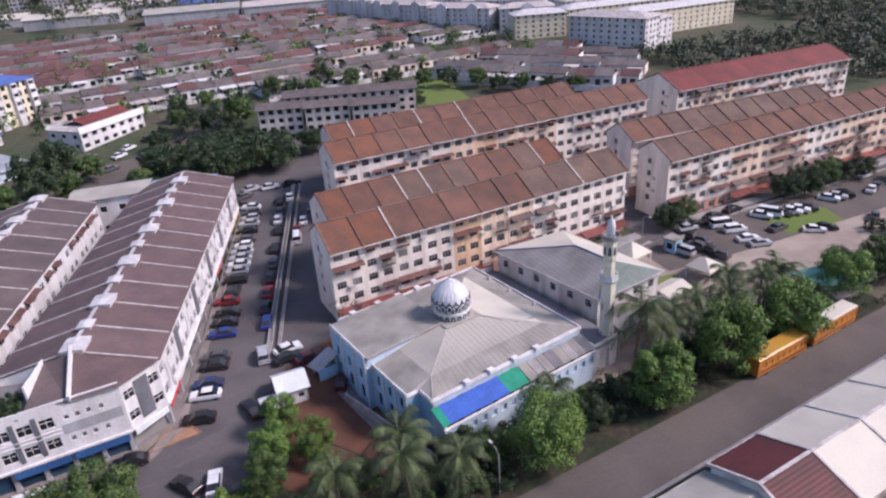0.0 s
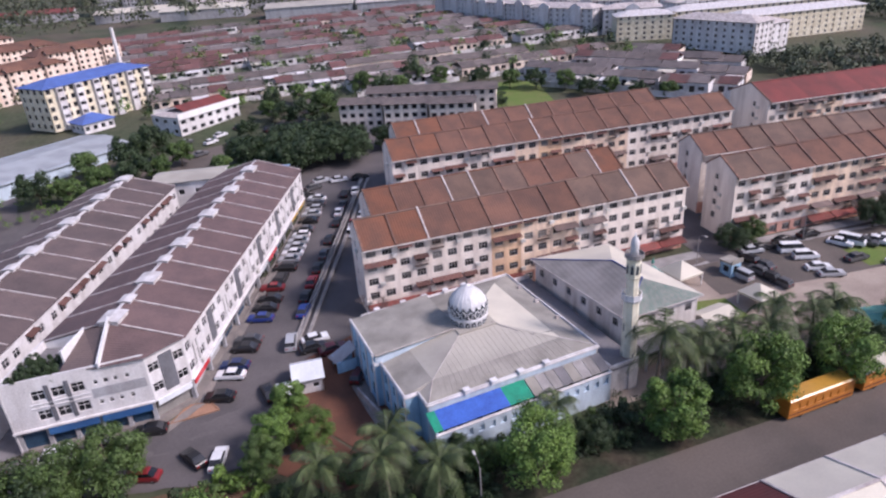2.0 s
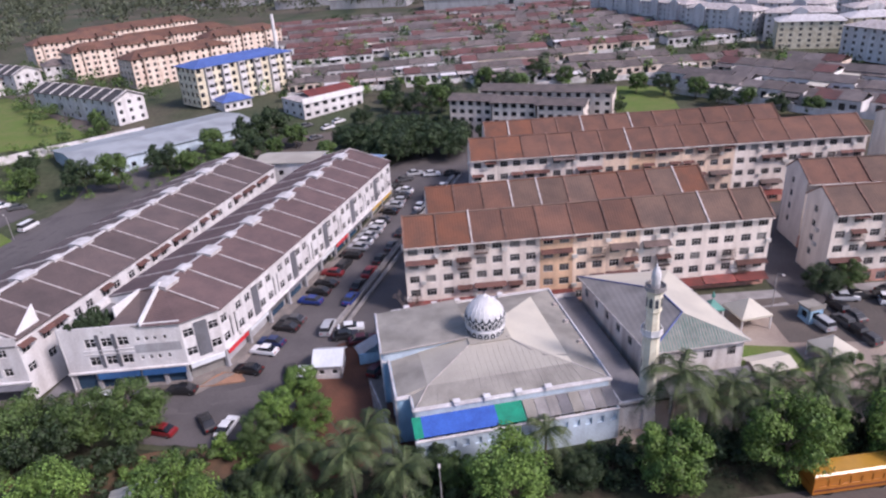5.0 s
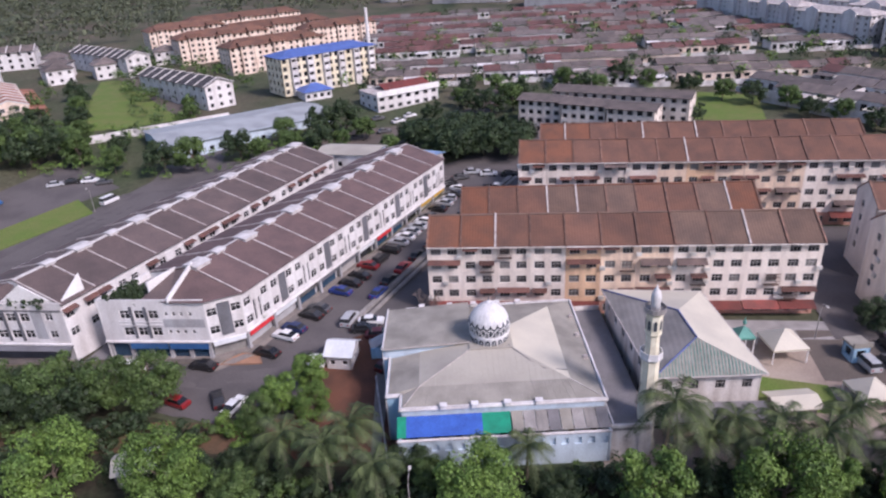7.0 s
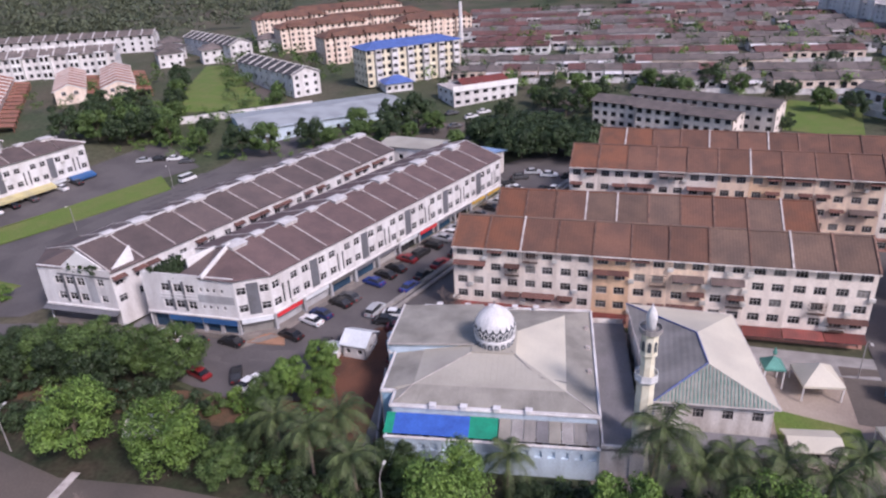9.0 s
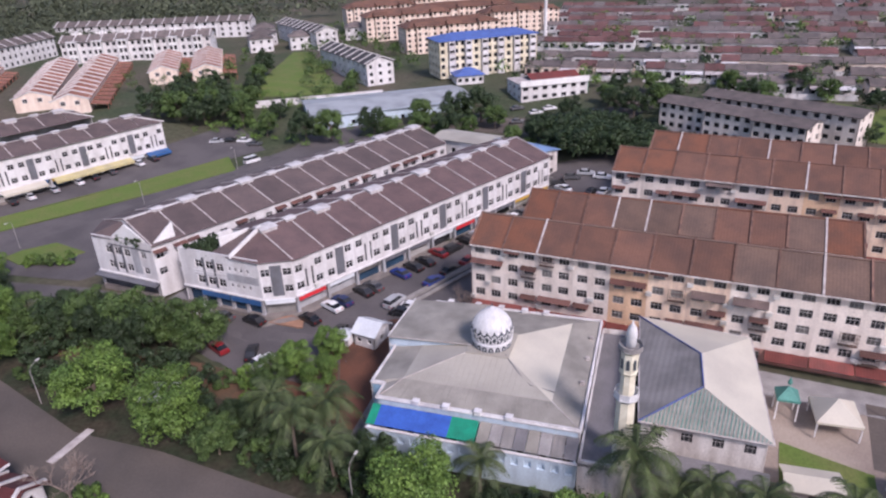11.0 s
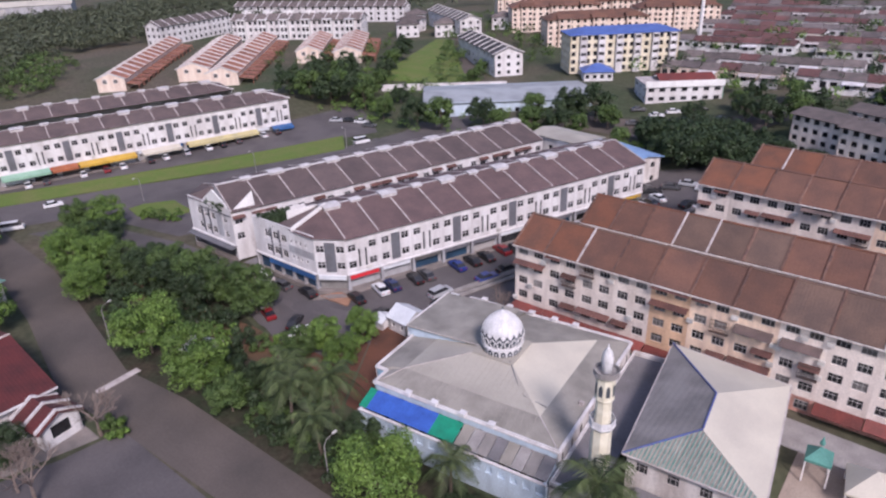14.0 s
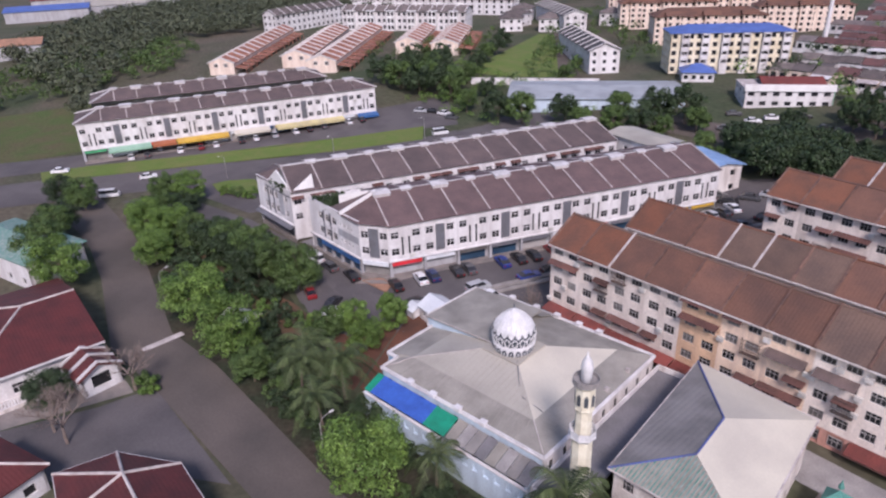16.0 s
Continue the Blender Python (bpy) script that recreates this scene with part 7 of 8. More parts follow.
def canopy(name, label, x, y, size, hgt, rise, mat, angle=0.0, z=None, leg=WHITE):
    t = thing(name, pose(x, y, gz(x, y) if z is None else z, 0, 0, angle), label, "tent" if "tent" in name else "gazebo")
    s = size / 2
    part("roof", MB().poly([(-s, -s, hgt), (s, -s, hgt), (0, 0, hgt + rise)]).poly([(s, -s, hgt), (s, s, hgt), (0, 0, hgt + rise)]).poly([(s, s, hgt), (-s, s, hgt), (0, 0, hgt + rise)]).poly([(-s, s, hgt), (-s, -s, hgt), (0, 0, hgt + rise)]).mesh("roof", mat), t)
    part("valance", MB().box(-s, s, -s, -s + 0.04, hgt - 0.3, hgt).box(-s, s, s - 0.04, s, hgt - 0.3, hgt).box(-s, -s + 0.04, -s, s, hgt - 0.3, hgt).box(s - 0.04, s, -s, s, hgt - 0.3, hgt).mesh("valance", mat), t)
    for a in (-1, 1):
        for b in (-1, 1):
            part("post", MB().box(-0.08, 0.08, -0.08, 0.08, 0, hgt).mesh("post", leg), t, pose(a * (s - 0.15), b * (s - 0.15), 0))
    return t


gaz = canopy("gazebo", "small gazebo with teal tent-shaped roof and white posts", 36.4, 9.0, 2.7, 3.2, 1.3, TEAL, 6)
part("finial", MB().lathe([(0.25, 4.8), (0.3, 5.1), (0.12, 5.5), (0.03, 5.9)], 10).mesh("finial", TEAL), gaz)
canopy("tent", "pale grey pyramid tent beside the annex", 41.9, 8.6, 5.2, 2.4, 2.0, METAL_L, 8)
canopy("tent", "pale grey pyramid tent in the car park", 49.5, -1.5, 4.6, 2.4, 1.6, METAL_L, 12)
building("site_shed", "low shed with dull green roof at the roadside", "shed", (56.5, -18.0), -12, 9, 6, 2.8, 1, 0, CONC, TEAL, "gable", 1.0, 0)
t_cab = building("cabin", "small white cabin with pale gabled roof in the street", "cabin", (-24.9, 4.3), -4, 3.9, 4.4, 2.5, 1, 2, WHITE, SIGN_W, "gable", 1.3, 1, win=(0.8, 0.8), over=0.35)
building("cabin", "small pale lean-to beside the cabin", "cabin", (-27.4, 3.4), -4, 1.9, 2.6, 1.6, 1, 0, WHITE, SIGN_W, "gable", 0.6, 0, over=0.3)
building("kiosk", "small blue kiosk at the car park entrance", "kiosk", (50.8, 6.6), 10, 2.4, 2.4, 2.6, 1, 1, LBLUE, METAL_G, "flat", 0, 1)
building("store_shed", "pale lean-to store beside the annex", "shed", (36.8, -5.6), 8, 5.0, 3.0, 2.3, 1, 1, CONC, METAL_L, "gable", 0.6, 1, win=(1.0, 0.8))
building("roadside_hut", "grey sheet hut hidden among roadside trees", "hut", (-44.6, -20.6), 20, 4.6, 3.6, 2.4, 1, 1, CONC, METAL_L, "gable", 0.8, 1, win=(0.8, 0.8), over=0.4)
building("shop_annexe", "hall with pale blue sheet roof joined to the shop end", "market hall", (-31.0, 83.2), -20.6, 13.5, 9.5, 6.6, 2, 4, WHITE_OLD, BLUE_P, "gable", 0.8, 2, z=2.4)
building("store_block", "pale sheet roofed store at the far shop end", "store", (-45.5, 80.5), -10, 15, 8, 8.6, 2, 4, WHITE, METAL_R, "gable", 0.7, 2)
speed = MB().prism([(-3.3, -0.6), (3.3, -0.6), (3.3, 0.6), (-3.3, 0.6)], 0, 0.09).mesh("speed_hump", CAP)
solid("speed_hump", speed, "pale worn speed hump across the back road", "speed hump", m=pose(-48.1, -29.2, 0.03, 0, 0, 94))
for x, y, a in ((-8.0, -24.2, 180), (-115, 12, 20), (-107, 40, 20), (-99, 66, 20), (-60, -24.5, 190), (48.0, 12.2, 0), (72, 12.4, 0)):
    lamp = thing("street_lamp", pose(x, y, gz(x, y), 0, 0, a), "grey steel street lamp at the road edge", "street lamp", "street lamps")
    part("pole", MB().tube([(0, 0, 0), (0, 0, 5.6), (0, -0.4, 6.2), (0, -1.5, 6.5)], [0.09, 0.07, 0.05, 0.04], 6).mesh("pole", CONC), lamp)
    part("lamp_head", MB().box(-0.14, 0.14, -2.0, -1.4, 6.44, 6.56).mesh("lamp_head", AC_M), lamp)

# ---- the far town ----
building("apartment_block", "six-storey cream flats with a bright blue roof", "apartment block", (-78.6, 157.6), 43.6, 39.5, 13, 13.4, 5, 15, YELLOW, BLUE_S, "hip", 2.0, 4, z=9.6, win=(1.5, 1.5), front_mat=YELLOW)
for i in range(6):
    x = 3.3 + i * 6.5
    b_ = thing("stair_tower", pose(-78.6, 157.6, 9.6, 0, 0, 43.6) @ pose(x, -1.2, 0), "white balcony tower on the blue-roofed flats", "balcony tower", "balcony towers")
    ops = [(0.4, 2.2, 2.68 * f + 1.0, 2.68 * f + 2.1) for f in range(1, 5)]
    part("wall", MB().wall((0, 0), (2.6, 0), 0, 13.2, ops, 0.3).wall((2.6, 0), (2.6, 1.18), 0, 13.2).wall((0, 1.18), (0, 0), 0, 13.2).mesh("wall", WHITE), b_)
    part("window_glass", MB().box(0.3, 2.3, 0.32, 0.4, 2.5, 13.0).mesh("window_glass", GLASS), b_)
building("pavilion", "low white pavilion with bright blue pyramid roof", "pavilion", (-69.5, 151.5), 35, 10, 8, 3.2, 1, 4, WHITE, BLUE_S, "hip", 2.2, 3)
low = building("low_shops", "two-storey white shops with a dark red roof behind a parapet", "shops", (-41.2, 138.2), 38.7, 23.5, 13, 5.4, 2, 7, WHITE, CAP, "flat", 0, 3, win=(1.8, 1.2))
part("roof", MB().slab([(5, 3.5, 6.2), (22.5, 3.5, 6.2), (22.5, 8.0, 7.6), (5, 8.0, 7.6)], 0.15).slab([(5, 8.0, 7.6), (22.5, 8.0, 7.6), (22.5, 12.5, 6.2), (5, 12.5, 6.2)], 0.15).mesh("roof", RED_ROOF), low, None, "dark red sheet roof")
part("parapet", MB().box(-0.3, 23.8, -0.5, -0.2, 5.0, 6.9).mesh("parapet", WHITE_G), low)
part("sign_panel", MB().box(23.75, 23.95, 0.5, 8.0, 1.0, 5.6).mesh("sign_panel", SIGN_GP), low, None, "pale green end panel")
building("warehouse", "broad warehouse with pale blue-grey sheet roof", "warehouse", (-94.0, 95.5), 40, 52, 25, 4.4, 1, 10, PBLUE, METAL_B, "gable", 1.3, 4, z=5.4)
solid("boundary_wall", MB().wall((-92.0, 137.5), (-127.0, 110.5), 7.0, 9.4, (), 0.3).mesh("boundary_wall", WHITE), "long white boundary wall behind the warehouse", "wall")
grey_turn = -24
for k, (u, v) in enumerate(((0, 0), (13.6, -1.6), (27.2, -3.2))):
    m = pose(4.6, 120.5, 0, 0, 0, grey_turn) @ Vector((u, v, 0))
    building("apartment_block", "old four-storey grey flats with weathered roof, one stepped section", "apartment block", (m.x, m.y), grey_turn, 13, 9, 9.6, 4, 5, W_, GREY_T, "gable", 1.0, 2, z=4.9, win=(1.5, 1.3), group="old grey flats")
m = pose(4.6, 120.5, 0, 0, 0, grey_turn) @ Vector((6, 12.5, 0))
building("apartment_block", "old four-storey grey flats with a white gable end", "apartment block", (m.x, m.y), grey_turn, 40, 9, 9.6, 4, 14, W_, GREY_T, "gable", 1.2, 2, z=5.2, win=(1.4, 1.2), group="old grey flats")
building("terrace", "three-storey white terrace with dark ridged roof", "terrace", (-96.0, 154.0), 143, 50, 11, 8.2, 3, 10, WHITE, SLATE, "gable", 2.4, 3, caps=True, group="far terraces")
building("terrace", "farther three-storey white terrace with ridged roof", "terrace", (-156.0, 211.0), 146, 54, 11, 8.2, 3, 10, WHITE, SLATE, "gable", 2.4, 3, caps=True, group="far terraces")


def stepped_terrace(near_left, near_right, far_left, units, porch=True):
    """Two-storey houses in a row that steps up the slope: local x runs along the row from its near gable, y to its right side."""
    p, q, f = Vector(near_left), Vector(near_right), Vector(far_left)
    d = (f - p).normalized()
    L, ang = (f - p).length, math.degrees(math.atan2(d.y, d.x))
    full = (q - p).length
    w = full * (0.66 if porch else 0.9)
    t = thing("terrace", pose(p.x, p.y, gz(p.x, p.y), 0, 0, ang) @ Matrix.Diagonal((1, -1, 1, 1)), "two-storey peach terrace with orange stepped tiled roofs", "terrace", "orange-roofed terraces")
    uw, rise = L / units, (gz(f.x, f.y) - gz(p.x, p.y)) / units
    wall = MB().wall((0, w), (uw, w), -1, 4.9, [(0.8, 2.2, 3.2, 4.4), (3.4, 5.0, 3.2, 4.4)]).mesh("wall", CREAM_L)
    roof = MB().slab([(0, -0.6, 4.7), (uw, -0.6, 4.7), (uw, w / 2, 6.9), (0, w / 2, 6.9)], 0.15).slab([(0, w / 2, 6.9), (uw, w / 2, 6.9), (uw, w + 0.6, 4.7), (0, w + 0.6, 4.7)], 0.15).mesh("roof", ORANGE_T)
    cap = MB().slab([(-0.22, -0.7, 4.98), (0.22, -0.7, 4.98), (0.22, w / 2, 7.2), (-0.22, w / 2, 7.2)], 0.45).slab([(-0.22, w / 2, 7.2), (0.22, w / 2, 7.2), (0.22, w + 0.7, 4.98), (-0.22, w + 0.7, 4.98)], 0.45).mesh("roof_divider", CAP_P)
    low = MB().slab([(0.5, w + 0.3, 3.1), (uw - 0.5, w + 0.3, 3.1), (uw - 0.5, full, 2.4), (0.5, full, 2.4)], 0.14).box(0.6, 0.8, full - 0.3, full - 0.1, -1, 2.5).box(uw - 0.8, uw - 0.6, full - 0.3, full - 0.1, -1, 2.5).mesh("car_porch", ORANGE_T)
    for i in range(units):
        m = pose(i * uw, 0, i * rise)
        part("wall", wall, t, m)
        part("roof", roof, t, m)
        part("roof_divider", cap, t, m)
        if porch:
            part("car_porch", low, t, m)
    part("roof_divider", cap, t, pose(L, 0, (units - 1) * rise))
    part("back_wall", MB().hexa([(0, 0, -1), (L, 0, -1), (L, 0.25, -1), (0, 0.25, -1), (0, 0, 4.8), (L, 0, 4.8 + (units - 1) * rise), (L, 0.25, 4.8 + (units - 1) * rise), (0, 0.25, 4.8)]).mesh("back_wall", CREAM_L), t)
    part("window_glass", MB().hexa([(0.3, 0.27, 1), (L - 0.3, 0.27, 1), (L - 0.3, w - 0.27, 1), (0.3, w - 0.27, 1), (0.3, 0.27, 4.7), (L - 0.3, 0.27, 4.7 + (units - 1) * rise), (L - 0.3, w - 0.27, 4.7 + (units - 1) * rise), (0.3, w - 0.27, 4.7)]).mesh("window_glass", GLASS), t)
    for x, z in ((0.0, 0.0), (L, (units - 1) * rise)):
        part("gable", MB().poly([(x, 0, -1), (x, w, -1), (x, w, 4.8), (x, w / 2, 6.8), (x, 0, 4.8)]).mesh("gable", CREAM_L), t, pose(0, 0, z))
    for y in (w * 0.3, w * 0.7):
        put_window(t, pose(-0.07, y, 3.2, 0, 0, 90), (WIN_S, PANE_S))


stepped_terrace((-218, 53), (-207, 63.5), (-271, 110), 13)
stepped_terrace((-202.5, 77), (-191.5, 84), (-250, 127), 11, False)
stepped_terrace((-186, 79), (-173, 90), (-238, 139), 12)
stepped_terrace((-185, 121), (-172.5, 130), (-214, 154), 7)
stepped_terrace((-170, 128), (-156, 137), (-201, 164), 7)
building("terrace", "white three-storey town houses with grey roofs", "terrace", (-266, 147.5), 29, 68, 11, 9.5, 3, 24, WHITE, GREY_T, "gable", 2.6, 3, caps=True, group="white town houses", win=(1.5, 1.6))
building("terrace", "white three-storey corner houses with grey roofs", "terrace", (-281, 117), 104, 50, 10, 9.5, 3, 14, WHITE, GREY_T, "gable", 2.6, 3, caps=True, group="white town houses", win=(1.5, 1.6))
building("terrace", "white three-storey houses at the wood's edge", "terrace", (-330, 195), 22, 110, 10, 8.5, 3, 24, WHITE, GREY_T, "gable", 2.4, 3, caps=True, group="white town houses", win=(1.5, 1.6))


def house_bays(p, angle, length, n, h, back):
    """White three-storey bay fronts and rooftop parapets along a row of town houses."""
    for i in range(n):
        m = pose(*p, gz(*p), 0, 0, angle) @ pose(length * (i + 0.5) / n - 2.2, -1.6, 0)
        t = thing("town_house_bay", m, "white three-storey bay front with dark tall windows", "building bay", "town house bays")
        ops = [(0.5, 1.9, 3.3 * f + 0.8, 3.3 * f + 2.7) for f in range(3)] + [(2.5, 3.9, 3.3 * f + 0.8, 3.3 * f + 2.7) for f in range(3)]
        part("wall", MB().wall((0, 0), (4.4, 0), 0, h, ops, 0.3).wall((4.4, 0), (4.4, 1.7), 0, h).wall((0, 1.7), (0, 0), 0, h).box(-0.2, 4.6, -0.2, 1.8, h, h + 0.25).mesh("wall", WHITE_G), t)
        part("window_glass", MB().box(0.3, 4.1, 0.31, 0.4, 0.5, h - 0.3).mesh("window_glass", GLASS), t)
        part("parapet", MB().box(0.2, 5.4, back - 0.2, back + 0.2, h - 0.5, h + 3.4).box(2.6, 3.0, back - 2.0, back + 1.6, h - 0.5, h + 3.8).mesh("parapet", WHITE_G), t, None, "white stepped parapet over the roof ridge")


house_bays((-266, 147.5), 29, 68, 6, 9.6, 7.5)
rf = random.Random(5)
for p, a, L in (((-118, 208), 44, 46), ((-150, 228), 42, 44), ((-140, 256), 44, 60), ((-182, 262), 42, 40), ((-176, 292), 44, 70), ((-100, 262), 40, 40)):
    building("apartment_block", "five-storey cream flats with brown hipped roofs", "apartment block", p, a, L, 13, 11.6, 5, int(L / 3), CREAM_L, ORANGE_T if rf.random() < 0.3 else RUST, "hip", 3.0, 4, group="brown-roofed flats")
    for k in range(3):
        m = pose(*p, gz(*p), 0, 0, a) @ Vector((L * (k + 0.5) / 3 - 3, -1.2, 0))
        building("gable_tower", "white gabled bay of the brown-roofed flats", "building bay", (m.x, m.y), a, 6, 3, 12.2, 5, 2, CREAM_L, RUST, "gable", 1.6, 1, z=gz(*p), group="gabled bays")
for p, a, L, wl in (((153, 167), -72, 36, WHITE), ((168, 136), 14, 20, WHITE), ((141, 190), -22, 24, YELLOW), ((178, 158), -4, 62, YELLOW), ((168, 186), -8, 70, YELLOW), ((182, 206), -10, 64, WHITE), ((200, 232), -12, 70, WHITE),
                    ((108, 345), -76, 46, WHITE), ((116, 296), -74, 46, WHITE), ((126, 246), -62, 36, WHITE), ((146, 210), -30, 26, WHITE), ((130, 350), -70, 50, WHITE), ((140, 298), -66, 50, WHITE), ((152, 256), -52, 44, WHITE), ((190, 300), -45, 60, WHITE), ((176, 262), -40, 60, WHITE)):
    h_ = 10.5 if wl is YELLOW else 11.5
    far_block = building("apartment_block", "five-storey far flats with pale walls and roof", "apartment block", p, a, L, 12, h_, 5, int(L / 3.4), wl, CAP_P if wl is YELLOW else CAP, "hip", 2.0, 4, group="far pale flats", win=(1.2, 1.1), glass=CURTAIN)
    if wl is WHITE and p[1] > 200:
        n_ = int(L / 15)
        bay = MB().wall((0, 0), (6, 0), 0, h_ + 0.8, [(c, c + 1.2, h_ / 5 * f + 0.8, h_ / 5 * f + 1.9) for f in range(5) for c in (1.0, 3.8)]).wall((6, 0), (6, 1.2), 0, h_ + 0.8).wall((0, 1.2), (0, 0), 0, h_ + 0.8)
        bay.poly([(0, 0, h_ + 0.8), (6, 0, h_ + 0.8), (3, 0, h_ + 2.4)])
        bay = bay.mesh("gabled_bay", WHITE)
        for k in range(n_):
            part("gabled_bay", bay, far_block, pose(L * (k + 0.5) / n_ - 3, -1.2, 0))
for p, a, L, d, m in (((-110, 520), -8, 70, 30, METAL_L), ((-60, 470), -14, 60, 26, METAL_L), ((10, 420), -16, 60, 26, METAL_R), ((70, 400), -14, 70, 26, CAP), ((150, 385), -14, 70, 30, METAL_R), ((-40, 520), -12, 80, 30, CAP),
                      ((40, 470), -12, 70, 30, BLUE_S), ((-190, 560), 0, 60, 26, RED_ROOF), ((-480, 28), 70, 50, 24, BLUE_S), ((-470, 75), 72, 40, 26, METAL_R), ((-560, 60), 68, 60, 30, RED_ROOF), ((-530, 110), 60, 70, 30, METAL_L), ((-335, -4), 70, 22, 14, TERRA)):
    building("factory", "large low factory with a pale sheet roof", "factory", p, a, L, d, 7, 1, 0, GREY_W, m, "gable", 2.5, 0, group="far factories")
for x, y, h in ((-115, 600, 60), (-95, 596, 60), (-70, 590, 46), (-45, 580, 46), (-20, 585, 46)):
    building("tower_block", "far white residential tower block", "tower block", (x, y), -10, 16, 14, h, int(h / 3), 5, GREY_W, CONC, "flat", 0, 3, group="far towers", win=(1.4, 1.5))
mast = thing("mast", pose(-67.4, 255.8, gz(-67.4, 255.8)), "tall white telecom mast among the far houses", "mast")
part("pole", MB().tube([(0, 0, 0), (0, 0, 20)], [1.0, 0.7], 10).mesh("pole", WHITE), mast)


def terrace_row(x, y, angle, houses, roof, rng):
    """A far row of single-storey houses, each with its own roof piece."""
    hw = 6.5
    L = houses * hw
    t = thing("house_row", pose(x, y, gz(x, y), 0, 0, angle), "far row of single-storey terrace houses", "terrace houses", "far house rows")
    ops = []
    for i in range(houses):
        ops += [(i * hw + 0.6, i * hw + 2.4, 0.2, 2.3), (i * hw + 3.4, i * hw + 5.4, 0.9, 2.2)]
    part("wall", MB().wall((0, 0), (L, 0), 0, 3.1, ops, 0.3).wall((L, 0), (L, 9), 0, 3.1).wall((L, 9), (0, 9), 0, 3.1).wall((0, 9), (0, 0), 0, 3.1).mesh("wall", rng.choice((WHITE, WHITE, WHITE_G, CREAM_L))), t)
    part("window_glass", MB().box(0.3, L - 0.3, 0.31, 0.4, 0.2, 2.6).mesh("window_glass", GLASS), t)
    part("garden_wall", MB().wall((0, -6.2), (L, -6.2), -0.4, 1.5, [(i * hw + 0.8, i * hw + 3.4, 0.1, 1.45) for i in range(houses)], 0.15).mesh("garden_wall", WHITE), t, None, "white garden wall with gate openings")
    for i in range(houses):
        dz = rng.uniform(-0.2, 0.25)
        a, b = i * hw, (i + 1) * hw - 0.12
        r = MB().slab([(a, -0.3, 3.2 + dz), (b, -0.3, 3.2 + dz), (b, 4.5, 4.8 + dz), (a, 4.5, 4.8 + dz)], 0.12)
        r.slab([(a, 4.5, 4.8 + dz), (b, 4.5, 4.8 + dz), (b, 9.6, 3.0 + dz), (a, 9.6, 3.0 + dz)], 0.12)
        part("roof", r.mesh("roof", roof if rng.random() < 0.75 else rng.choice((GREY_T, RED_F, RED_F, GREY_F))), t)
        if rng.random() < 0.3:
            part("car_porch", MB().slab([(a + 0.3, -4.2, 2.5), (b - 0.3, -4.2, 2.5), (b - 0.3, -0.1, 2.8), (a + 0.3, -0.1, 2.8)], 0.12).box(a + 0.4, a + 0.55, -4.1, -3.95, 0, 2.4).mesh("car_porch", rng.choice((CAP, METAL_L, GREY_F, WHITE))), t)


rt = random.Random(31)
y = 158.0
k = 0
while y < 370:
    x = -48 + rt.uniform(-8, 4) - (y - 158) * 0.16
    end = 132 - max(0, y - 200) * 0.28
    while x < end:
        n = rt.randint(5, 10)
        xx, yy = x, y + 0.05 * (x + 40) + rt.uniform(-1, 1)
        skip = (xx < 95 and yy < 158) or (xx > 66 and yy < 205) or (-30 < xx < 12 and yy < 168)
        if not skip and rt.random() < 0.93:
            terrace_row(xx, yy, 3 + rt.uniform(-2, 2), n, rt.choice((GREY_T, GREY_T, GREY_F, RED_F)) if yy < 250 else rt.choice((RED_F, RED_F, GREY_F, GREY_T)), rt)
        x += n * 6.5 + rt.uniform(3, 9)
    y += 19.5 if k % 2 else 15.5
    k += 1
for x, y, n in ((84, 142, 6), (94, 130, 6), (102, 146, 6), (112, 134, 6), (122, 150, 5), (104, 160, 6), (80, 154, 5), (130, 138, 4), (112, 118, 4), (128, 160, 3)):
    terrace_row(x, y, -52, n, rt.choice((GREY_T, GREY_F)), rt)
for x, y in ((-192, 190), (-176, 200), (-205, 205), (-185, 215), (-165, 232), (-215, 222)):
    building("house", "far white two-storey house with grey roof", "house", (x, y), rt.uniform(10, 50), 11, 10, 6.2, 2, 3, WHITE, GREY_T, "hip", 2.4, 2, group="far houses")


def forest(name, label, spots, seed, mat, size=(5.0, 9.0), leaves=46, fine=0.078):
    """Many small uneven crowns in one piece, for woods too far off to count."""
    rng = random.Random(seed)
    mb = MB()
    for x, y in spots:
        w = rng.uniform(*size)
        z = gz(x, y)
        for _ in range(4):
            c = (x + rng.uniform(-0.3, 0.3) * w, y + rng.uniform(-0.3, 0.3) * w, z + w * rng.uniform(0.35, 0.75))
            leaf_cloud(mb, rng, c, w * rng.uniform(0.26, 0.42), leaves // 4, w * fine, 0.9)
    return solid(name, mb.mesh(name, mat), label, "trees", "stuff")


fr = random.Random(8)


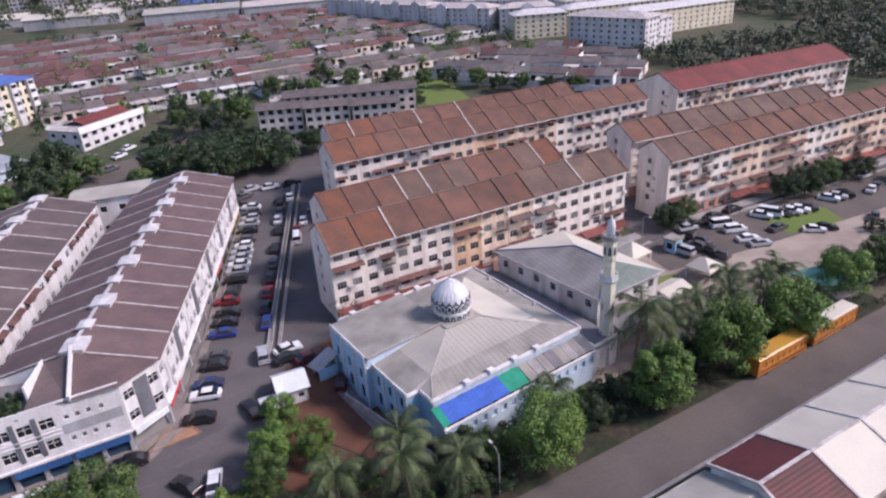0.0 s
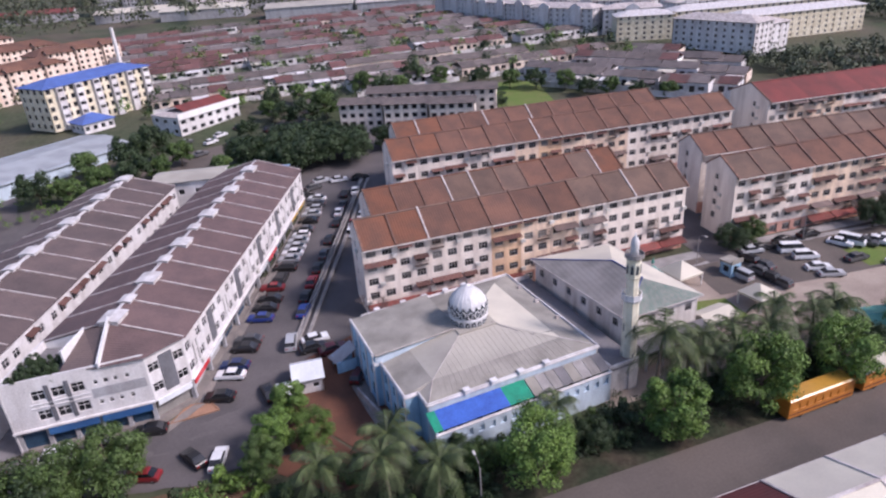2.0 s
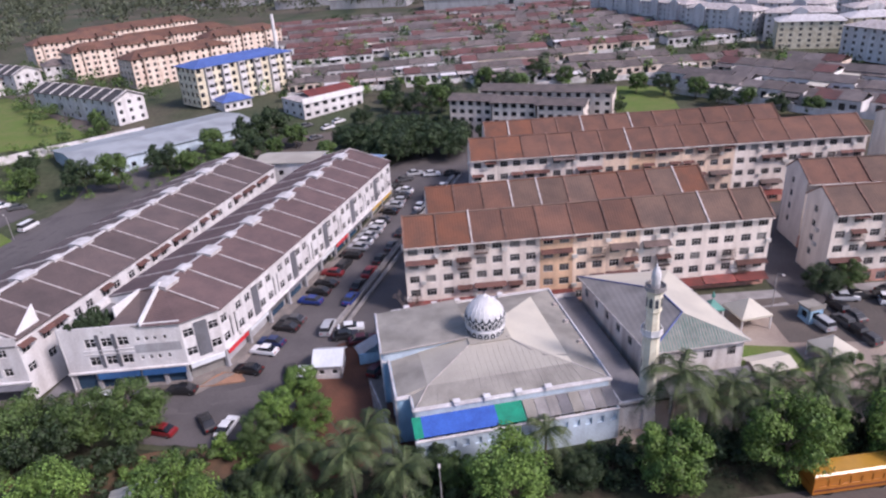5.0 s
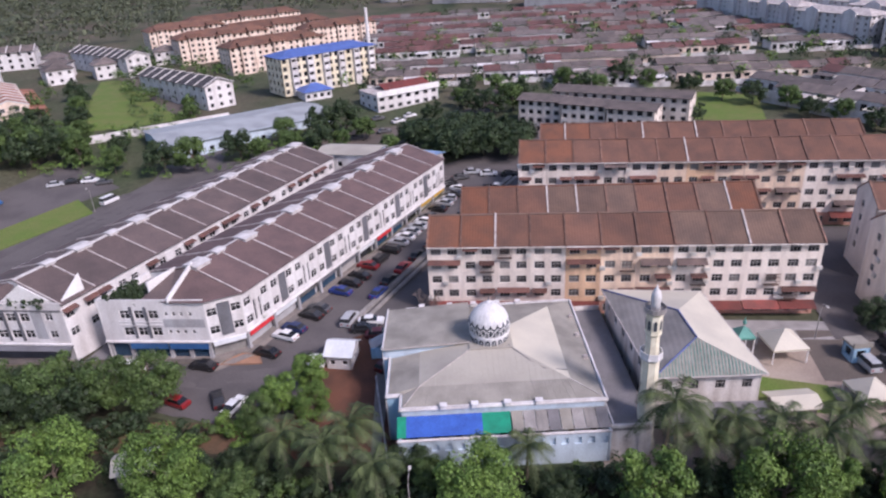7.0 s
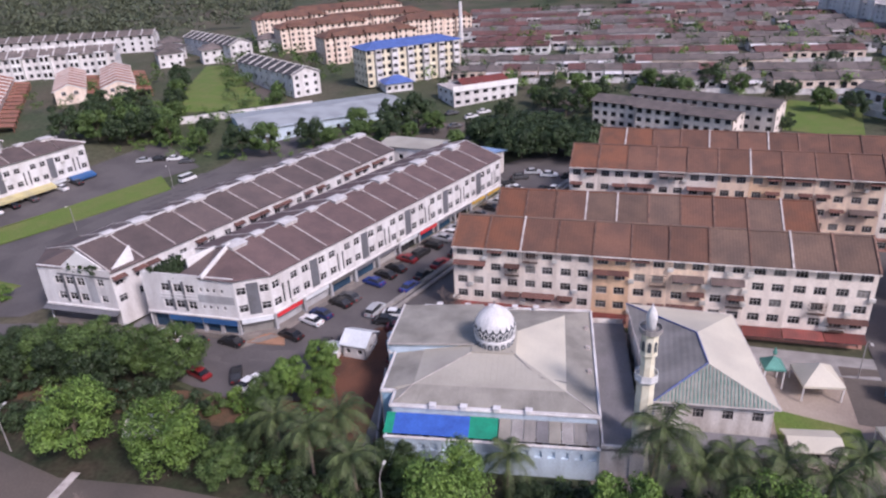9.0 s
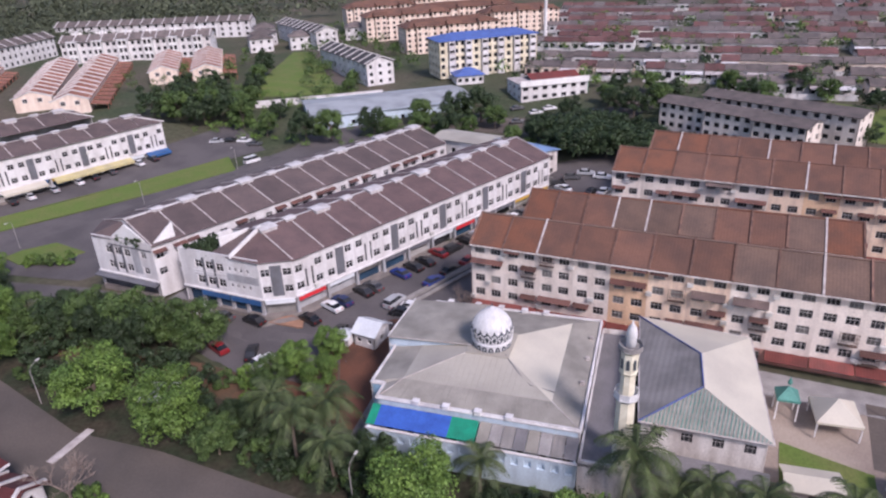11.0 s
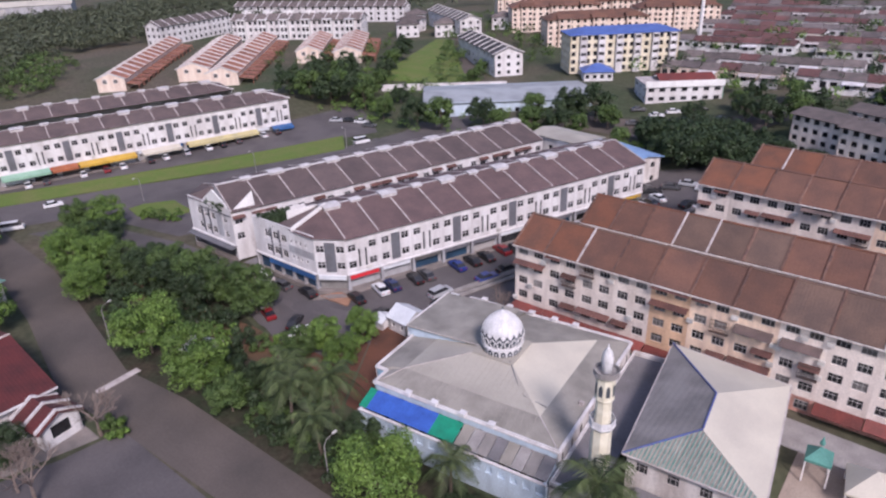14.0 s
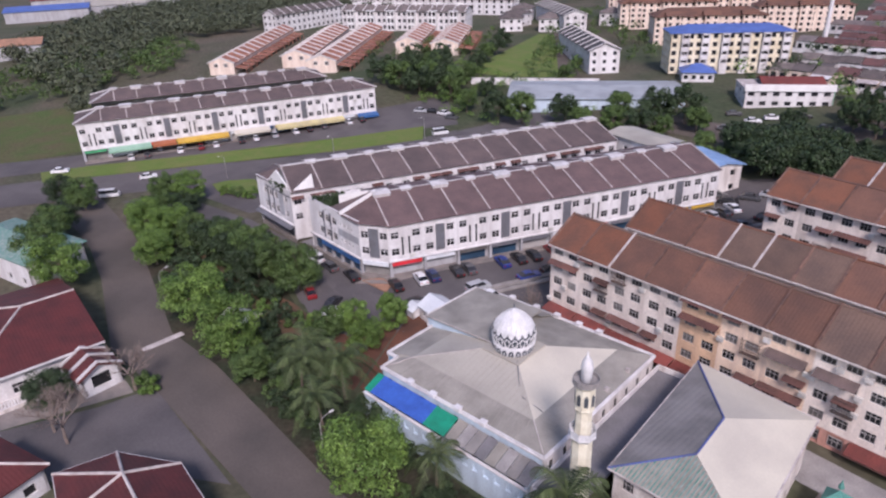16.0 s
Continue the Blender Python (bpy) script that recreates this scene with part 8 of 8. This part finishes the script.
def scatter(n, box, keep=lambda x, y: True):
    out = []
    while len(out) < n:
        x, y = fr.uniform(box[0], box[1]), fr.uniform(box[2], box[3])
        if keep(x, y):
            out.append((x, y))
    return out


def hill(x, y):
    return (y < 20 - 0.62 * (x + 220) - 8 and x < -196) or x < -300


forest("wood_dark", "dark wooded slope behind the far shop row", scatter(1500, (-470, -196, 0, 330), lambda x, y: hill(x, y) and y > 0.9 * (-x - 230) - 110 and y < 330), 1, LEAF_W, (5, 9), 120)
forest("wood_edge", "green scrub and trees beside the far shops", scatter(420, (-300, -175, -60, 70), lambda x, y: y < 0.9 * (-x - 200) + 10 and not (-236 < x and y > -30)), 2, LEAF_B, (3.5, 6.5), 80)
forest("wood_beyond", "dark far woods on the skyline", scatter(900, (-700, -230, 250, 800)), 3, LEAF_W, (9, 15), 60)
forest("garden_trees", "small trees scattered among the far houses", scatter(620, (-60, 150, 150, 400)), 4, LEAF_C, (3, 6), 64)
forest("garden_trees_green", "green trees scattered among the far houses", scatter(160, (-60, 140, 150, 330)), 6, LEAF_A, (3.5, 6.5), 72)
forest("wood_right", "dark tree belt between far flats and houses", scatter(800, (146, 420, 60, 230), lambda x, y: (y < 126 - 0.05 * (x - 185) and (x > 190 or y > 90)) or x > 262), 7, LEAF_W, (5, 9), 88)
forest("wood_horizon", "dark far woods beyond the factories", scatter(900, (-240, 420, 430, 900)), 9, LEAF_W, (10, 18), 48)
forest("park_trees", "trees round the playing field and terraces", scatter(150, (-200, -100, 110, 260), lambda x, y: abs(x + 150 + 0.62 * (y - 150)) > 14 and y > 108), 10, LEAF_B, (3.5, 6.5), 80)
forest("belt_scrub", "low scrub along the belt behind the shops", scatter(170, (-150, -20, 84, 124), lambda x, y: not (-112 < x < -58 and y > 88 + 0.7 * (x + 104) and y < 118 + 0.7 * (x + 104)) and not (x > -46 and y > 104)), 11, LEAF_A, (2.0, 3.6), 80)
forest("verge_scrub", "low scrub and weeds under the roadside trees", scatter(230, (-92, 66, -24, -8), lambda x, y: y < -13.5 and not (x < -50 and y < -18 - 0.1 * (x + 92))), 12, LEAF_C, (1.2, 2.4), 40)
